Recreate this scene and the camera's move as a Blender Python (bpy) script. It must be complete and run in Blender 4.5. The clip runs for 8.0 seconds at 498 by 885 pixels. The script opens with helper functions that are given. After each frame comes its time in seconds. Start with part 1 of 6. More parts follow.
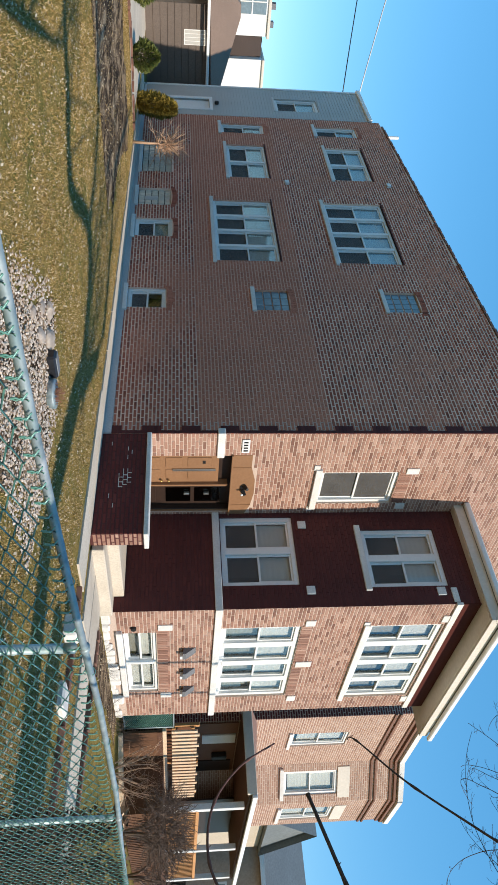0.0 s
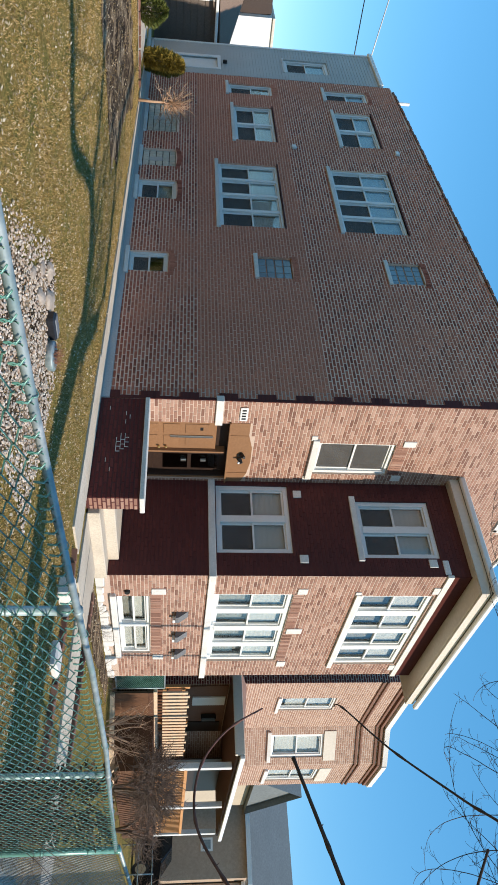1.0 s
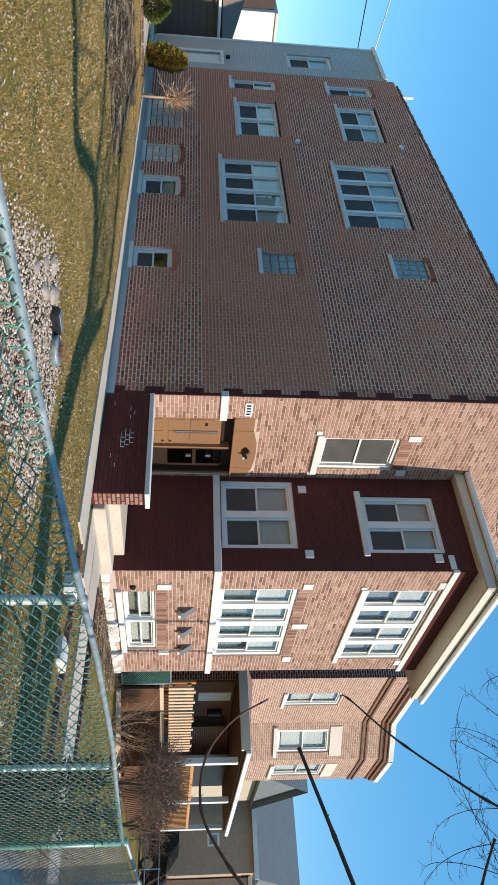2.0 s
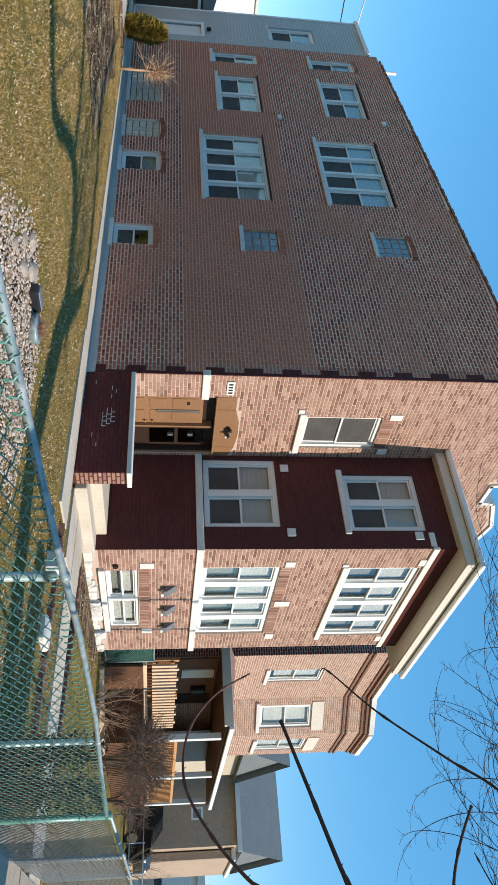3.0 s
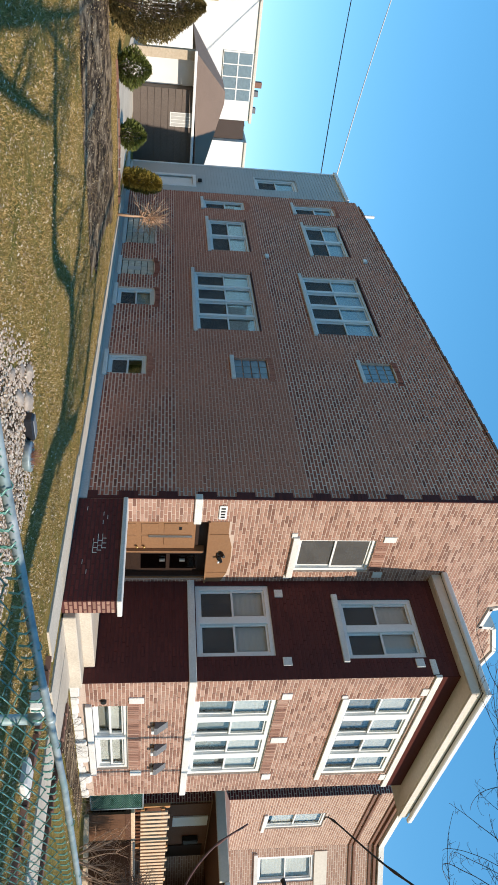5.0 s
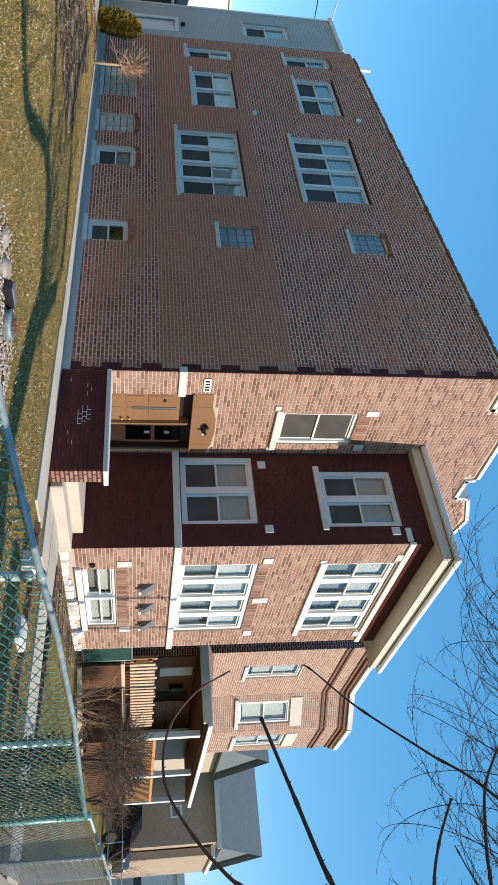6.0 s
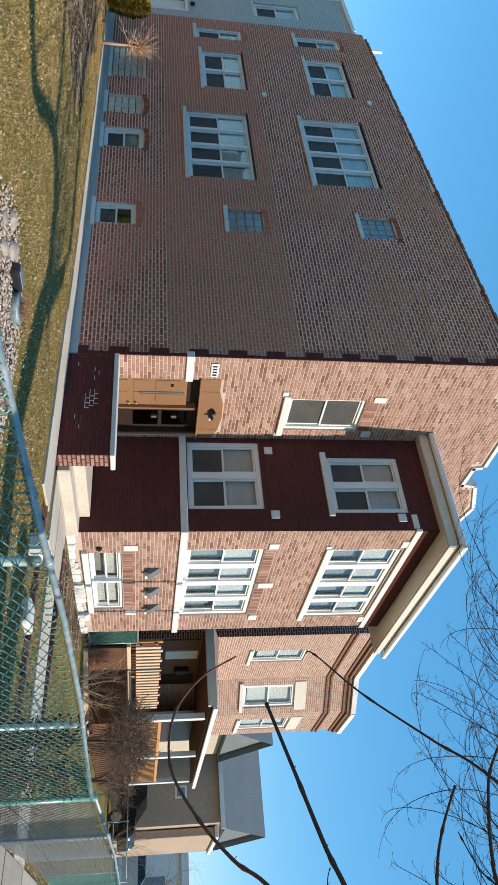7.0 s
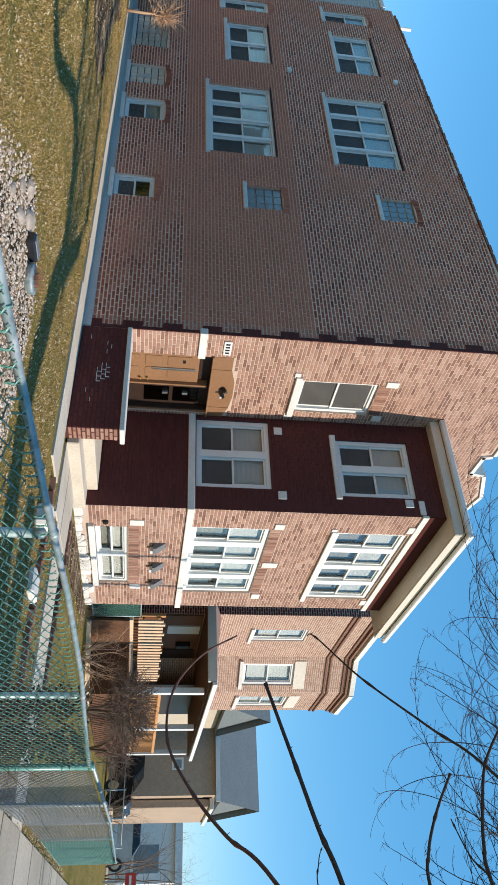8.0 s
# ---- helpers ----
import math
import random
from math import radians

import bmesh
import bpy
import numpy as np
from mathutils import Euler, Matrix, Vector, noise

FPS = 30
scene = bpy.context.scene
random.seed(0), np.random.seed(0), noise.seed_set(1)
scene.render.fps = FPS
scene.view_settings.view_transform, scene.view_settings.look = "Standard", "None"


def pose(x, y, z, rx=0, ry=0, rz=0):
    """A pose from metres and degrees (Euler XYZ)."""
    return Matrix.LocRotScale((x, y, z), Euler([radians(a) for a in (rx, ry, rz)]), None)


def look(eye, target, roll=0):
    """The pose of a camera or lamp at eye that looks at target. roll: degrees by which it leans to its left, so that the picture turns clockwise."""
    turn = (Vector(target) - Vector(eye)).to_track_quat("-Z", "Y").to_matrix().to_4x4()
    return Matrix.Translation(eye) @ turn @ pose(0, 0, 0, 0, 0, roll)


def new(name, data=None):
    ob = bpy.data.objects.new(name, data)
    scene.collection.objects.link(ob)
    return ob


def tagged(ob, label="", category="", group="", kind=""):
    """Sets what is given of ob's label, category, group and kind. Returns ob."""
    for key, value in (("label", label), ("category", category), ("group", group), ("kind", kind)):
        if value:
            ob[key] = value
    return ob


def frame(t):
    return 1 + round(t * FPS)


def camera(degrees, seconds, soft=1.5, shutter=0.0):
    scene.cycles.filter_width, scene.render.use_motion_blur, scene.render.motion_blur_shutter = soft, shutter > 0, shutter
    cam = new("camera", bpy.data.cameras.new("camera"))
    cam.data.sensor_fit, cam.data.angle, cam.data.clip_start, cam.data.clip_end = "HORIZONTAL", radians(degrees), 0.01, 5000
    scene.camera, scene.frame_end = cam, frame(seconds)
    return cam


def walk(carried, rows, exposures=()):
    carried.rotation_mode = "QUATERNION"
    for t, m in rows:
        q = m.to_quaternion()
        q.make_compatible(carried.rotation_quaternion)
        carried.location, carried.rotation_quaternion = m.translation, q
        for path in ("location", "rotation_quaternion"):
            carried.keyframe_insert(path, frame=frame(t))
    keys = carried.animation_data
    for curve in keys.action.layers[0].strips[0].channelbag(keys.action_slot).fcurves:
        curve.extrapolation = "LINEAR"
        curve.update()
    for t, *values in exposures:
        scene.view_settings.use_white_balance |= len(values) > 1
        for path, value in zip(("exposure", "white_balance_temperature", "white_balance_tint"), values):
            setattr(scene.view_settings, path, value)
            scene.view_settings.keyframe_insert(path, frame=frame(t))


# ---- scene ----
cam = camera(38.7, 8.0, soft=1.0)
PATH = [
    (0, (-9.361, -9.077, 1.485), (-7.916, -7.71, 1.687), 90.0),
    (0.5, (-9.372, -9.072, 1.493), (-7.907, -7.73, 1.721), 91.2),
    (1, (-9.37, -9.073, 1.488), (-7.864, -7.773, 1.697), 91.5),
    (1.5, (-9.35, -9.08, 1.49), (-7.846, -7.776, 1.675), 91.2),
    (3, (-9.343, -9.101, 1.495), (-7.798, -7.855, 1.741), 90.9),
    (3.5, (-9.333, -9.096, 1.497), (-7.788, -7.854, 1.761), 90.4),
    (4, (-9.34, -9.084, 1.496), (-7.876, -7.751, 1.777), 90.4),
    (4.2, (-9.344, -9.077, 1.495), (-7.981, -7.644, 1.795), 90.6),
    (5.3, (-9.335, -9.077, 1.488), (-8.033, -7.582, 1.749), 91.4),
    (5.5, (-9.334, -9.091, 1.493), (-7.934, -7.693, 1.787), 91.1),
    (6, (-9.325, -9.091, 1.49), (-7.783, -7.857, 1.801), 90.5),
    (6.5, (-9.325, -9.087, 1.489), (-7.763, -7.877, 1.796), 90.5),
    (7, (-9.321, -9.079, 1.487), (-7.75, -7.876, 1.78), 90.8),
    (7.5, (-9.313, -9.074, 1.488), (-7.729, -7.89, 1.789), 91.1),
    (8, (-9.307, -9.064, 1.491), (-7.698, -7.906, 1.759), 92.9),
]
walk(cam, [(t, look(eye, target, roll)) for t, eye, target, roll in PATH])

# ---- light ----
SUN = Vector((0.058, -1.0, 0.60)).normalized()
world = bpy.data.worlds.new("sky")
scene.world = world
world.use_nodes = True
wn = world.node_tree
sky = wn.nodes.new("ShaderNodeTexSky")
sky.sky_type = "NISHITA"
sky.sun_disc = False
sky.sun_elevation = math.asin(SUN.z)
sky.sun_rotation = math.pi - 0.058
sky.air_density, sky.dust_density, sky.ozone_density = 1.0, 0.0, 1.6
hue = wn.nodes.new("ShaderNodeHueSaturation")
hue.inputs["Saturation"].default_value = 1.3
hue.inputs["Hue"].default_value = 0.492
wn.links.new(sky.outputs["Color"], hue.inputs["Color"])
even = wn.nodes.new("ShaderNodeMix")
even.data_type = "RGBA"
even.inputs[0].default_value = 0.45
even.inputs[7].default_value = (0.6, 2.48, 4.8, 1)
wn.links.new(hue.outputs["Color"], even.inputs[6])
wn.links.new(even.outputs[2], wn.nodes["Background"].inputs["Color"])
wn.nodes["Background"].inputs["Strength"].default_value = 0.172
sun = new("sun", bpy.data.lights.new("sun", "SUN"))
sun.data.energy, sun.data.angle, sun.data.color = 4.6, radians(0.5), (1.0, 0.88, 0.74)
sun.matrix_world = look((0, 0, 40), Vector((0, 0, 40)) - SUN)
scene.view_settings.exposure = 0.17


# ---- materials ----
def tree(name):
    m = bpy.data.materials.new(name)
    m.use_nodes = True
    nt = m.node_tree
    return m, nt, nt.nodes["Principled BSDF"]


def add(nt, kind, **values):
    n = nt.nodes.new(kind)
    for key, v in values.items():
        n.inputs[key].default_value = v
    return n


def coords(nt, stretch=(1, 1, 1)):
    c = nt.nodes.new("ShaderNodeTexCoord")
    mp = nt.nodes.new("ShaderNodeMapping")
    mp.inputs["Scale"].default_value = stretch
    nt.links.new(c.outputs["Object"], mp.inputs["Vector"])
    return mp.outputs["Vector"]


def noise_of(nt, vec, scale, detail=4, rough=0.6):
    n = add(nt, "ShaderNodeTexNoise", Scale=scale, Detail=detail, Roughness=rough)
    nt.links.new(vec, n.inputs["Vector"])
    return n.outputs["Fac"]


def ramp(nt, fac, stops):
    r = nt.nodes.new("ShaderNodeValToRGB")
    e = r.color_ramp.elements
    while len(e) < len(stops):
        e.new(0.5)
    for el, (p, c) in zip(e, stops):
        el.position, el.color = p, (*c, 1)
    nt.links.new(fac, r.inputs["Fac"])
    return r.outputs["Color"]


def mix(nt, fac, a, b, blend="MIX"):
    n = nt.nodes.new("ShaderNodeMix")
    n.data_type, n.blend_type = "RGBA", blend
    for sock, v in ((n.inputs[0], fac), (n.inputs[6], a), (n.inputs[7], b)):
        if isinstance(v, (int, float)):
            sock.default_value = v
        elif isinstance(v, tuple):
            sock.default_value = (*v, 1)
        else:
            nt.links.new(v, sock)
    return n.outputs[2]


def bump(nt, bsdf, height, strength, distance):
    b = add(nt, "ShaderNodeBump", Strength=strength, Distance=distance)
    nt.links.new(height, b.inputs["Height"])
    nt.links.new(b.outputs["Normal"], bsdf.inputs["Normal"])


def surface(name, dark, light, rough=0.7, fine=40.0, coarse=1.5, relief=0.3, depth=0.004, metal=0.0, stain=None, stretch=(1, 1, 1), spec=0.4):
    """A worn surface: fine grain between two colours, broad patches, optional stain colour."""
    m, nt, b = tree(name)
    vec = coords(nt, stretch)
    grain, broad = noise_of(nt, vec, fine, 5), noise_of(nt, vec, coarse, 4)
    col = ramp(nt, grain, [(0.3, dark), (0.7, light)])
    mid = tuple((a + c) / 2 for a, c in zip(dark, light))
    patch = ramp(nt, broad, [(0.35, (0, 0, 0)), (0.68, (1, 1, 1))])
    col = mix(nt, patch, col, mix(nt, 0.5, col, stain or tuple(v * 0.8 for v in mid)))
    nt.links.new(col, b.inputs["Base Color"])
    b.inputs["Roughness"].default_value, b.inputs["Metallic"].default_value = rough, metal
    b.inputs["Specular IOR Level"].default_value = spec
    if relief:
        bump(nt, b, grain, relief, depth)
    return m


def brick(name, tones, soot, soot_amount, smear=None, smear_amount=0.0, rough=0.85, band=None):
    """Bricks: a tone for each piece, grain, soot in drifts and mortar smeared over faces."""
    m, nt, b = tree(name)
    vec = coords(nt)
    geo, info = nt.nodes.new("ShaderNodeNewGeometry"), nt.nodes.new("ShaderNodeObjectInfo")
    total = nt.nodes.new("ShaderNodeMath")
    total.operation = "ADD"
    nt.links.new(geo.outputs["Random Per Island"], total.inputs[0])
    nt.links.new(info.outputs["Random"], total.inputs[1])
    frac = nt.nodes.new("ShaderNodeMath")
    frac.operation = "FRACT"
    nt.links.new(total.outputs[0], frac.inputs[0])
    col = ramp(nt, frac.outputs[0], [(i / (len(tones) - 1), c) for i, c in enumerate(tones)])
    grain = noise_of(nt, vec, 70, 5)
    col = mix(nt, 0.35, col, ramp(nt, grain, [(0.3, (0.35, 0.35, 0.35)), (0.75, (1, 1, 1))]), "MULTIPLY")
    if smear:
        drift = noise_of(nt, coords(nt, (1, 0.6, 1.0)), 0.55, 5, 0.65)
        spots = noise_of(nt, vec, 14, 3)
        if band:
            # tuckpointed zone between two heights, where mortar was rubbed over the bricks
            sep, rng_ = nt.nodes.new("ShaderNodeSeparateXYZ"), []
            nt.links.new(vec, sep.inputs[0])
            for edge, flip in ((band[0], False), (band[1], True)):
                mr = nt.nodes.new("ShaderNodeMapRange")
                mr.inputs[1].default_value, mr.inputs[2].default_value = edge - 0.02, edge + 0.02
                mr.inputs[3].default_value, mr.inputs[4].default_value = (1.0, 0.0) if flip else (0.0, 1.0)
                nt.links.new(sep.outputs["Z"], mr.inputs[0])
                rng_.append(mr.outputs[0])
            zone = nt.nodes.new("ShaderNodeMath")
            zone.operation = "MULTIPLY"
            nt.links.new(rng_[0], zone.inputs[0])
            nt.links.new(rng_[1], zone.inputs[1])
            lift = nt.nodes.new("ShaderNodeMath")
            lift.operation = "MULTIPLY_ADD"
            lift.inputs[1].default_value = 0.24
            nt.links.new(zone.outputs[0], lift.inputs[0])
            nt.links.new(drift, lift.inputs[2])
            drop = nt.nodes.new("ShaderNodeMath")
            drop.operation, drop.inputs[1].default_value = "SUBTRACT", 0.09
            nt.links.new(lift.outputs[0], drop.inputs[0])
            drift = drop.outputs[0]
        both = mix(nt, 0.45, ramp(nt, drift, [(0.40, (0, 0, 0)), (0.56, (1, 1, 1))]), ramp(nt, spots, [(0.4, (0, 0, 0)), (0.6, (1, 1, 1))]), "MULTIPLY")
        col = mix(nt, mix(nt, 1.0, both, (smear_amount,) * 3, "MULTIPLY"), col, smear)
    dirt = noise_of(nt, coords(nt, (0.8, 0.8, 0.35)), 0.9, 5, 0.7)
    col = mix(nt, mix(nt, 1.0, ramp(nt, dirt, [(0.42, (0, 0, 0)), (0.7, (1, 1, 1))]), (soot_amount,) * 3, "MULTIPLY"), col, soot)
    nt.links.new(col, b.inputs["Base Color"])
    b.inputs["Roughness"].default_value = rough
    b.inputs["Specular IOR Level"].default_value = 0.25
    bump(nt, b, grain, 0.5, 0.004)
    return m


def glass(name, tint=(0.82, 0.85, 0.85), gloss=0.3):
    m, nt, b = tree(name)
    nt.nodes.remove(b)
    clear, shine = nt.nodes.new("ShaderNodeBsdfTransparent"), nt.nodes.new("ShaderNodeBsdfGlossy")
    clear.inputs["Color"].default_value = (*tint, 1)
    shine.inputs["Roughness"].default_value = 0.03
    vec = coords(nt)
    wave = noise_of(nt, vec, 1.6, 2)
    bp = add(nt, "ShaderNodeBump", Strength=0.15, Distance=0.02)
    nt.links.new(wave, bp.inputs["Height"])
    nt.links.new(bp.outputs["Normal"], shine.inputs["Normal"])
    fr = add(nt, "ShaderNodeFresnel", IOR=1.55)
    boost = nt.nodes.new("ShaderNodeMath")
    boost.operation, boost.use_clamp = "MULTIPLY_ADD", True
    boost.inputs[1].default_value, boost.inputs[2].default_value = gloss, 0.02
    nt.links.new(fr.outputs[0], boost.inputs[0])
    ms = nt.nodes.new("ShaderNodeMixShader")
    nt.links.new(boost.outputs[0], ms.inputs[0])
    nt.links.new(clear.outputs[0], ms.inputs[1])
    nt.links.new(shine.outputs[0], ms.inputs[2])
    nt.links.new(ms.outputs[0], nt.nodes["Material Output"].inputs["Surface"])
    return m


M_COMMON = brick("common_brick", [(0.38, 0.10, 0.056), (0.48, 0.15, 0.09), (0.27, 0.073, 0.043), (0.58, 0.205, 0.13), (0.41, 0.118, 0.07), (0.19, 0.056, 0.037)],
                 (0.27, 0.09, 0.056), 0.4, (0.60, 0.235, 0.145), 0.85, band=(1.80, 4.30))
M_MORTAR = brick("grey_mortar", [(0.92, 0.65, 0.50), (0.95, 0.69, 0.54)], (0.60, 0.37, 0.27), 0.3, (0.55, 0.235, 0.15), 0.85, band=(1.80, 4.30))
M_FACE = brick("face_brick", [(0.36, 0.185, 0.13), (0.42, 0.24, 0.175), (0.25, 0.12, 0.085), (0.50, 0.315, 0.24), (0.39, 0.21, 0.15), (0.19, 0.09, 0.065), (0.44, 0.26, 0.19)],
               (0.27, 0.17, 0.13), 0.35)
M_FACEMORTAR = surface("tan_mortar", (0.44, 0.325, 0.255), (0.66, 0.52, 0.43), 0.95, 60, 0.8, 0.4)
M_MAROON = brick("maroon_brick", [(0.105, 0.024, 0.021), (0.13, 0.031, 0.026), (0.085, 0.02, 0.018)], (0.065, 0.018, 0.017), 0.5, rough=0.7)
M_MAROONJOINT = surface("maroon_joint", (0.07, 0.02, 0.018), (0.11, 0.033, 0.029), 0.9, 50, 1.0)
M_WHITE = surface("white_paint", (0.70, 0.70, 0.68), (0.82, 0.82, 0.80), 0.45, 30, 1.2, 0.08, 0.002, stain=(0.62, 0.61, 0.57))
M_STONE = surface("white_limestone", (0.62, 0.60, 0.56), (0.80, 0.78, 0.74), 0.8, 35, 2.0, 0.3, stain=(0.5, 0.47, 0.43))
M_BLIND = surface("window_blind", (0.74, 0.73, 0.69), (0.84, 0.83, 0.79), 0.8, 20, 2.0, 0.1)
M_GREYCLOTH = surface("grey_curtain", (0.34, 0.33, 0.30), (0.46, 0.45, 0.41), 0.9, 14, 2.0, 0.1)
# near-black, so the dimness of unlit rooms is put into the colour
M_DARKROOM = surface("painted_room_dark", (0.022, 0.021, 0.02), (0.04, 0.037, 0.034), 0.9, 5, 0.5, 0)
M_GLASS = glass("window_glass")
M_DIMGLASS = glass("dim_glass", (0.4, 0.4, 0.4), 0.08)


def screen_cloth():
    """Insect screen: fine grey mesh that lets part of the light through."""
    m, nt, b = tree("insect_screen")
    clear = nt.nodes.new("ShaderNodeBsdfTransparent")
    ms = add(nt, "ShaderNodeMixShader", Fac=0.62)
    col = ramp(nt, noise_of(nt, coords(nt), 3.0, 3), [(0.3, (0.08, 0.077, 0.074)), (0.7, (0.12, 0.116, 0.11))])
    nt.links.new(col, b.inputs["Base Color"])
    b.inputs["Roughness"].default_value = 0.8
    nt.links.new(clear.outputs[0], ms.inputs[1])
    nt.links.new(b.outputs[0], ms.inputs[2])
    nt.links.new(ms.outputs[0], nt.nodes["Material Output"].inputs["Surface"])
    return m


M_SCREEN = screen_cloth()
M_TANMETAL = surface("tan_paint", (0.235, 0.12, 0.058), (0.29, 0.155, 0.078), 0.5, 25, 1.5, 0.05, 0.001)
M_CONCRETE = surface("concrete", (0.42, 0.39, 0.34), (0.56, 0.52, 0.46), 0.9, 45, 0.7, 0.35, 0.004, stain=(0.36, 0.32, 0.27))
M_SIDING = surface("grey_vinyl", (0.44, 0.43, 0.40), (0.50, 0.49, 0.46), 0.55, 18, 0.8, 0.06, 0.002)
M_SOFFIT = surface("beige_soffit", (0.60, 0.54, 0.45), (0.70, 0.63, 0.54), 0.6, 15, 0.9, 0.08, 0.002)
M_SHINGLE = surface("grey_shingle", (0.10, 0.10, 0.105), (0.22, 0.22, 0.225), 0.9, 50, 1.2, 0.5)
M_BLACK = surface("black_metal", (0.015, 0.015, 0.015), (0.03, 0.03, 0.03), 0.4, 30, 1.0, 0.05, metal=0.3)
M_GALV = surface("galvanised_steel", (0.17, 0.21, 0.235), (0.46, 0.49, 0.50), 0.5, 14, 5.0, 0.12, 0.001, metal=0.35, stain=(0.16, 0.30, 0.29))
M_GREENWIRE = surface("green_vinyl_wire", (0.08, 0.25, 0.20), (0.19, 0.41, 0.34), 0.3, 30, 2.0, 0, spec=0.8)
M_BARK = surface("bark", (0.10, 0.07, 0.05), (0.20, 0.15, 0.115), 0.9, 30, 3.0, 0.5)


# ---- building tools ----
def place_of(ob):
    while ob.parent:
        ob = ob.parent
    return ob.location


def thing(name, at, label, category, group="", kind=""):
    ob = new(name)
    ob.location = at
    ob.empty_display_size = 0.2
    return tagged(ob, label, category, group, kind)


def part(name, bm, material, parent=None, label="", smooth=False):
    """Links a bmesh, drawn in world metres, as one mesh under a thing or a part."""
    me = bpy.data.meshes.new(name)
    bmesh.ops.recalc_face_normals(bm, faces=bm.faces)
    bm.to_mesh(me)
    bm.free()
    return finish(name, me, material, parent, label, smooth)


def finish(name, me, material, parent=None, label="", smooth=False):
    me.materials.append(material)
    if smooth:
        for p in me.polygons:
            p.use_smooth = True
    ob = new(name, me)
    if parent:
        me.transform(Matrix.Translation(-Vector(place_of(parent))))
        ob.parent = parent
    if label:
        ob["label"] = label
    return ob


def frame_of(o, along):
    """A wall's own frame: (u along it, z up, d out of it) to the world. The outside lies to the right of the way along."""
    o, a = Vector((*o, 0)), Vector((*along, 0)).normalized()
    n = Vector((a.y, -a.x, 0))
    return lambda u, z, d=0.0: o + a * u + n * d + Vector((0, 0, z))


def box(bm, P, u0, u1, z0, z1, d0, d1, bevel=0.0):
    vs = [bm.verts.new(P(u, z, d)) for u in (u0, u1) for z in (z0, z1) for d in (d0, d1)]
    fs = [bm.faces.new([vs[i] for i in f]) for f in ((0, 1, 3, 2), (4, 6, 7, 5), (0, 4, 5, 1), (2, 3, 7, 6), (0, 2, 6, 4), (1, 5, 7, 3))]
    if bevel:
        bmesh.ops.bevel(bm, geom=list({e for f in fs for e in f.edges}), offset=bevel, segments=1, affect="EDGES", profile=0.5)


WORLD = lambda u, z, d=0.0: Vector((u, d, z))


def block(x0, x1, y0, y1, z0, z1, bevel=0.0):
    bm = bmesh.new()
    box(bm, WORLD, x0, x1, z0, z1, y0, y1, bevel)
    return bm


def slab(P, u0, u1, z0, z1, holes, thick):
    """A wall of that thickness with openings that go through it."""
    us = sorted({u0, u1, *[v for h in holes for v in h[:2] if u0 < v < u1]})
    zs = sorted({z0, z1, *[v for h in holes for v in h[2:] if z0 < v < z1]})
    full = lambda i, j: 0 <= i < len(us) - 1 and 0 <= j < len(zs) - 1 and not any(
        h[0] <= (us[i] + us[i + 1]) / 2 <= h[1] and h[2] <= (zs[j] + zs[j + 1]) / 2 <= h[3] for h in holes)
    bm = bmesh.new()
    seen = {}

    def v(u, z, d):
        k = (round(u, 4), round(z, 4), d)
        if k not in seen:
            seen[k] = bm.verts.new(P(u, z, d))
        return seen[k]

    for i in range(len(us) - 1):
        for j in range(len(zs) - 1):
            if not full(i, j):
                continue
            a, b, c, e = us[i], us[i + 1], zs[j], zs[j + 1]
            for d in (0, -thick):
                bm.faces.new([v(a, c, d), v(b, c, d), v(b, e, d), v(a, e, d)])
            for di, dj, p, q in ((-1, 0, (a, c), (a, e)), (1, 0, (b, c), (b, e)), (0, -1, (a, c), (b, c)), (0, 1, (a, e), (b, e))):
                if not full(i + di, j + dj):
                    bm.faces.new([v(*p, 0), v(*q, 0), v(*q, -thick), v(*p, -thick)])
    return bm


COURSE, LENGTH, JOINT = 0.072, 0.213, 0.023


def courses(u0, u1, z0, z1, holes, rng, course=COURSE, length=LENGTH, joint=JOINT):
    """Running bond: (u0, u1, z0, z1) of each brick, cut at the openings."""
    out = []
    n = int((z1 - z0) / course)
    for k in range(n):
        za, zb = z0 + k * course, z0 + (k + 1) * course - joint
        free = [(u0, u1)]
        for h in holes:
            if h[2] < zb and h[3] > za:
                free = [s for a, b in free for s in ((a, min(b, h[0])), (max(a, h[1]), b)) if s[1] - s[0] > 0.03]
        shift = (k % 2) * length / 2 + rng.uniform(-0.012, 0.012)
        for a, b in free:
            i = math.floor((a - u0 - shift) / length)
            while u0 + shift + i * length < b:
                p = u0 + shift + i * length
                l, r = max(a, p), min(b, p + length - joint)
                if r - l > 0.03:
                    out.append((l, r, za, zb))
                i += 1
    return out


def brickwork(P, pieces, parent, material, rng, proud=0.006, name="bricks"):
    """The joined rest of a wall's bricks: a front and four edges each."""
    vs, fs = [], []
    for l, r, a, b in pieces:
        d = proud + rng.uniform(-0.0025, 0.0025)
        e = 0.003
        k = len(vs)
        vs += [P(l, a, 0), P(r, a, 0), P(r, b, 0), P(l, b, 0), P(l + e, a + e, d), P(r - e, a + e, d), P(r - e, b - e, d), P(l + e, b - e, d)]
        fs += [(k + 4, k + 5, k + 6, k + 7), (k, k + 1, k + 5, k + 4), (k + 1, k + 2, k + 6, k + 5), (k + 2, k + 3, k + 7, k + 6), (k + 3, k, k + 4, k + 7)]
    me = bpy.data.meshes.new(name)
    me.from_pydata(vs, [], fs)
    return tagged(finish(name, me, material, parent), kind="stuff")


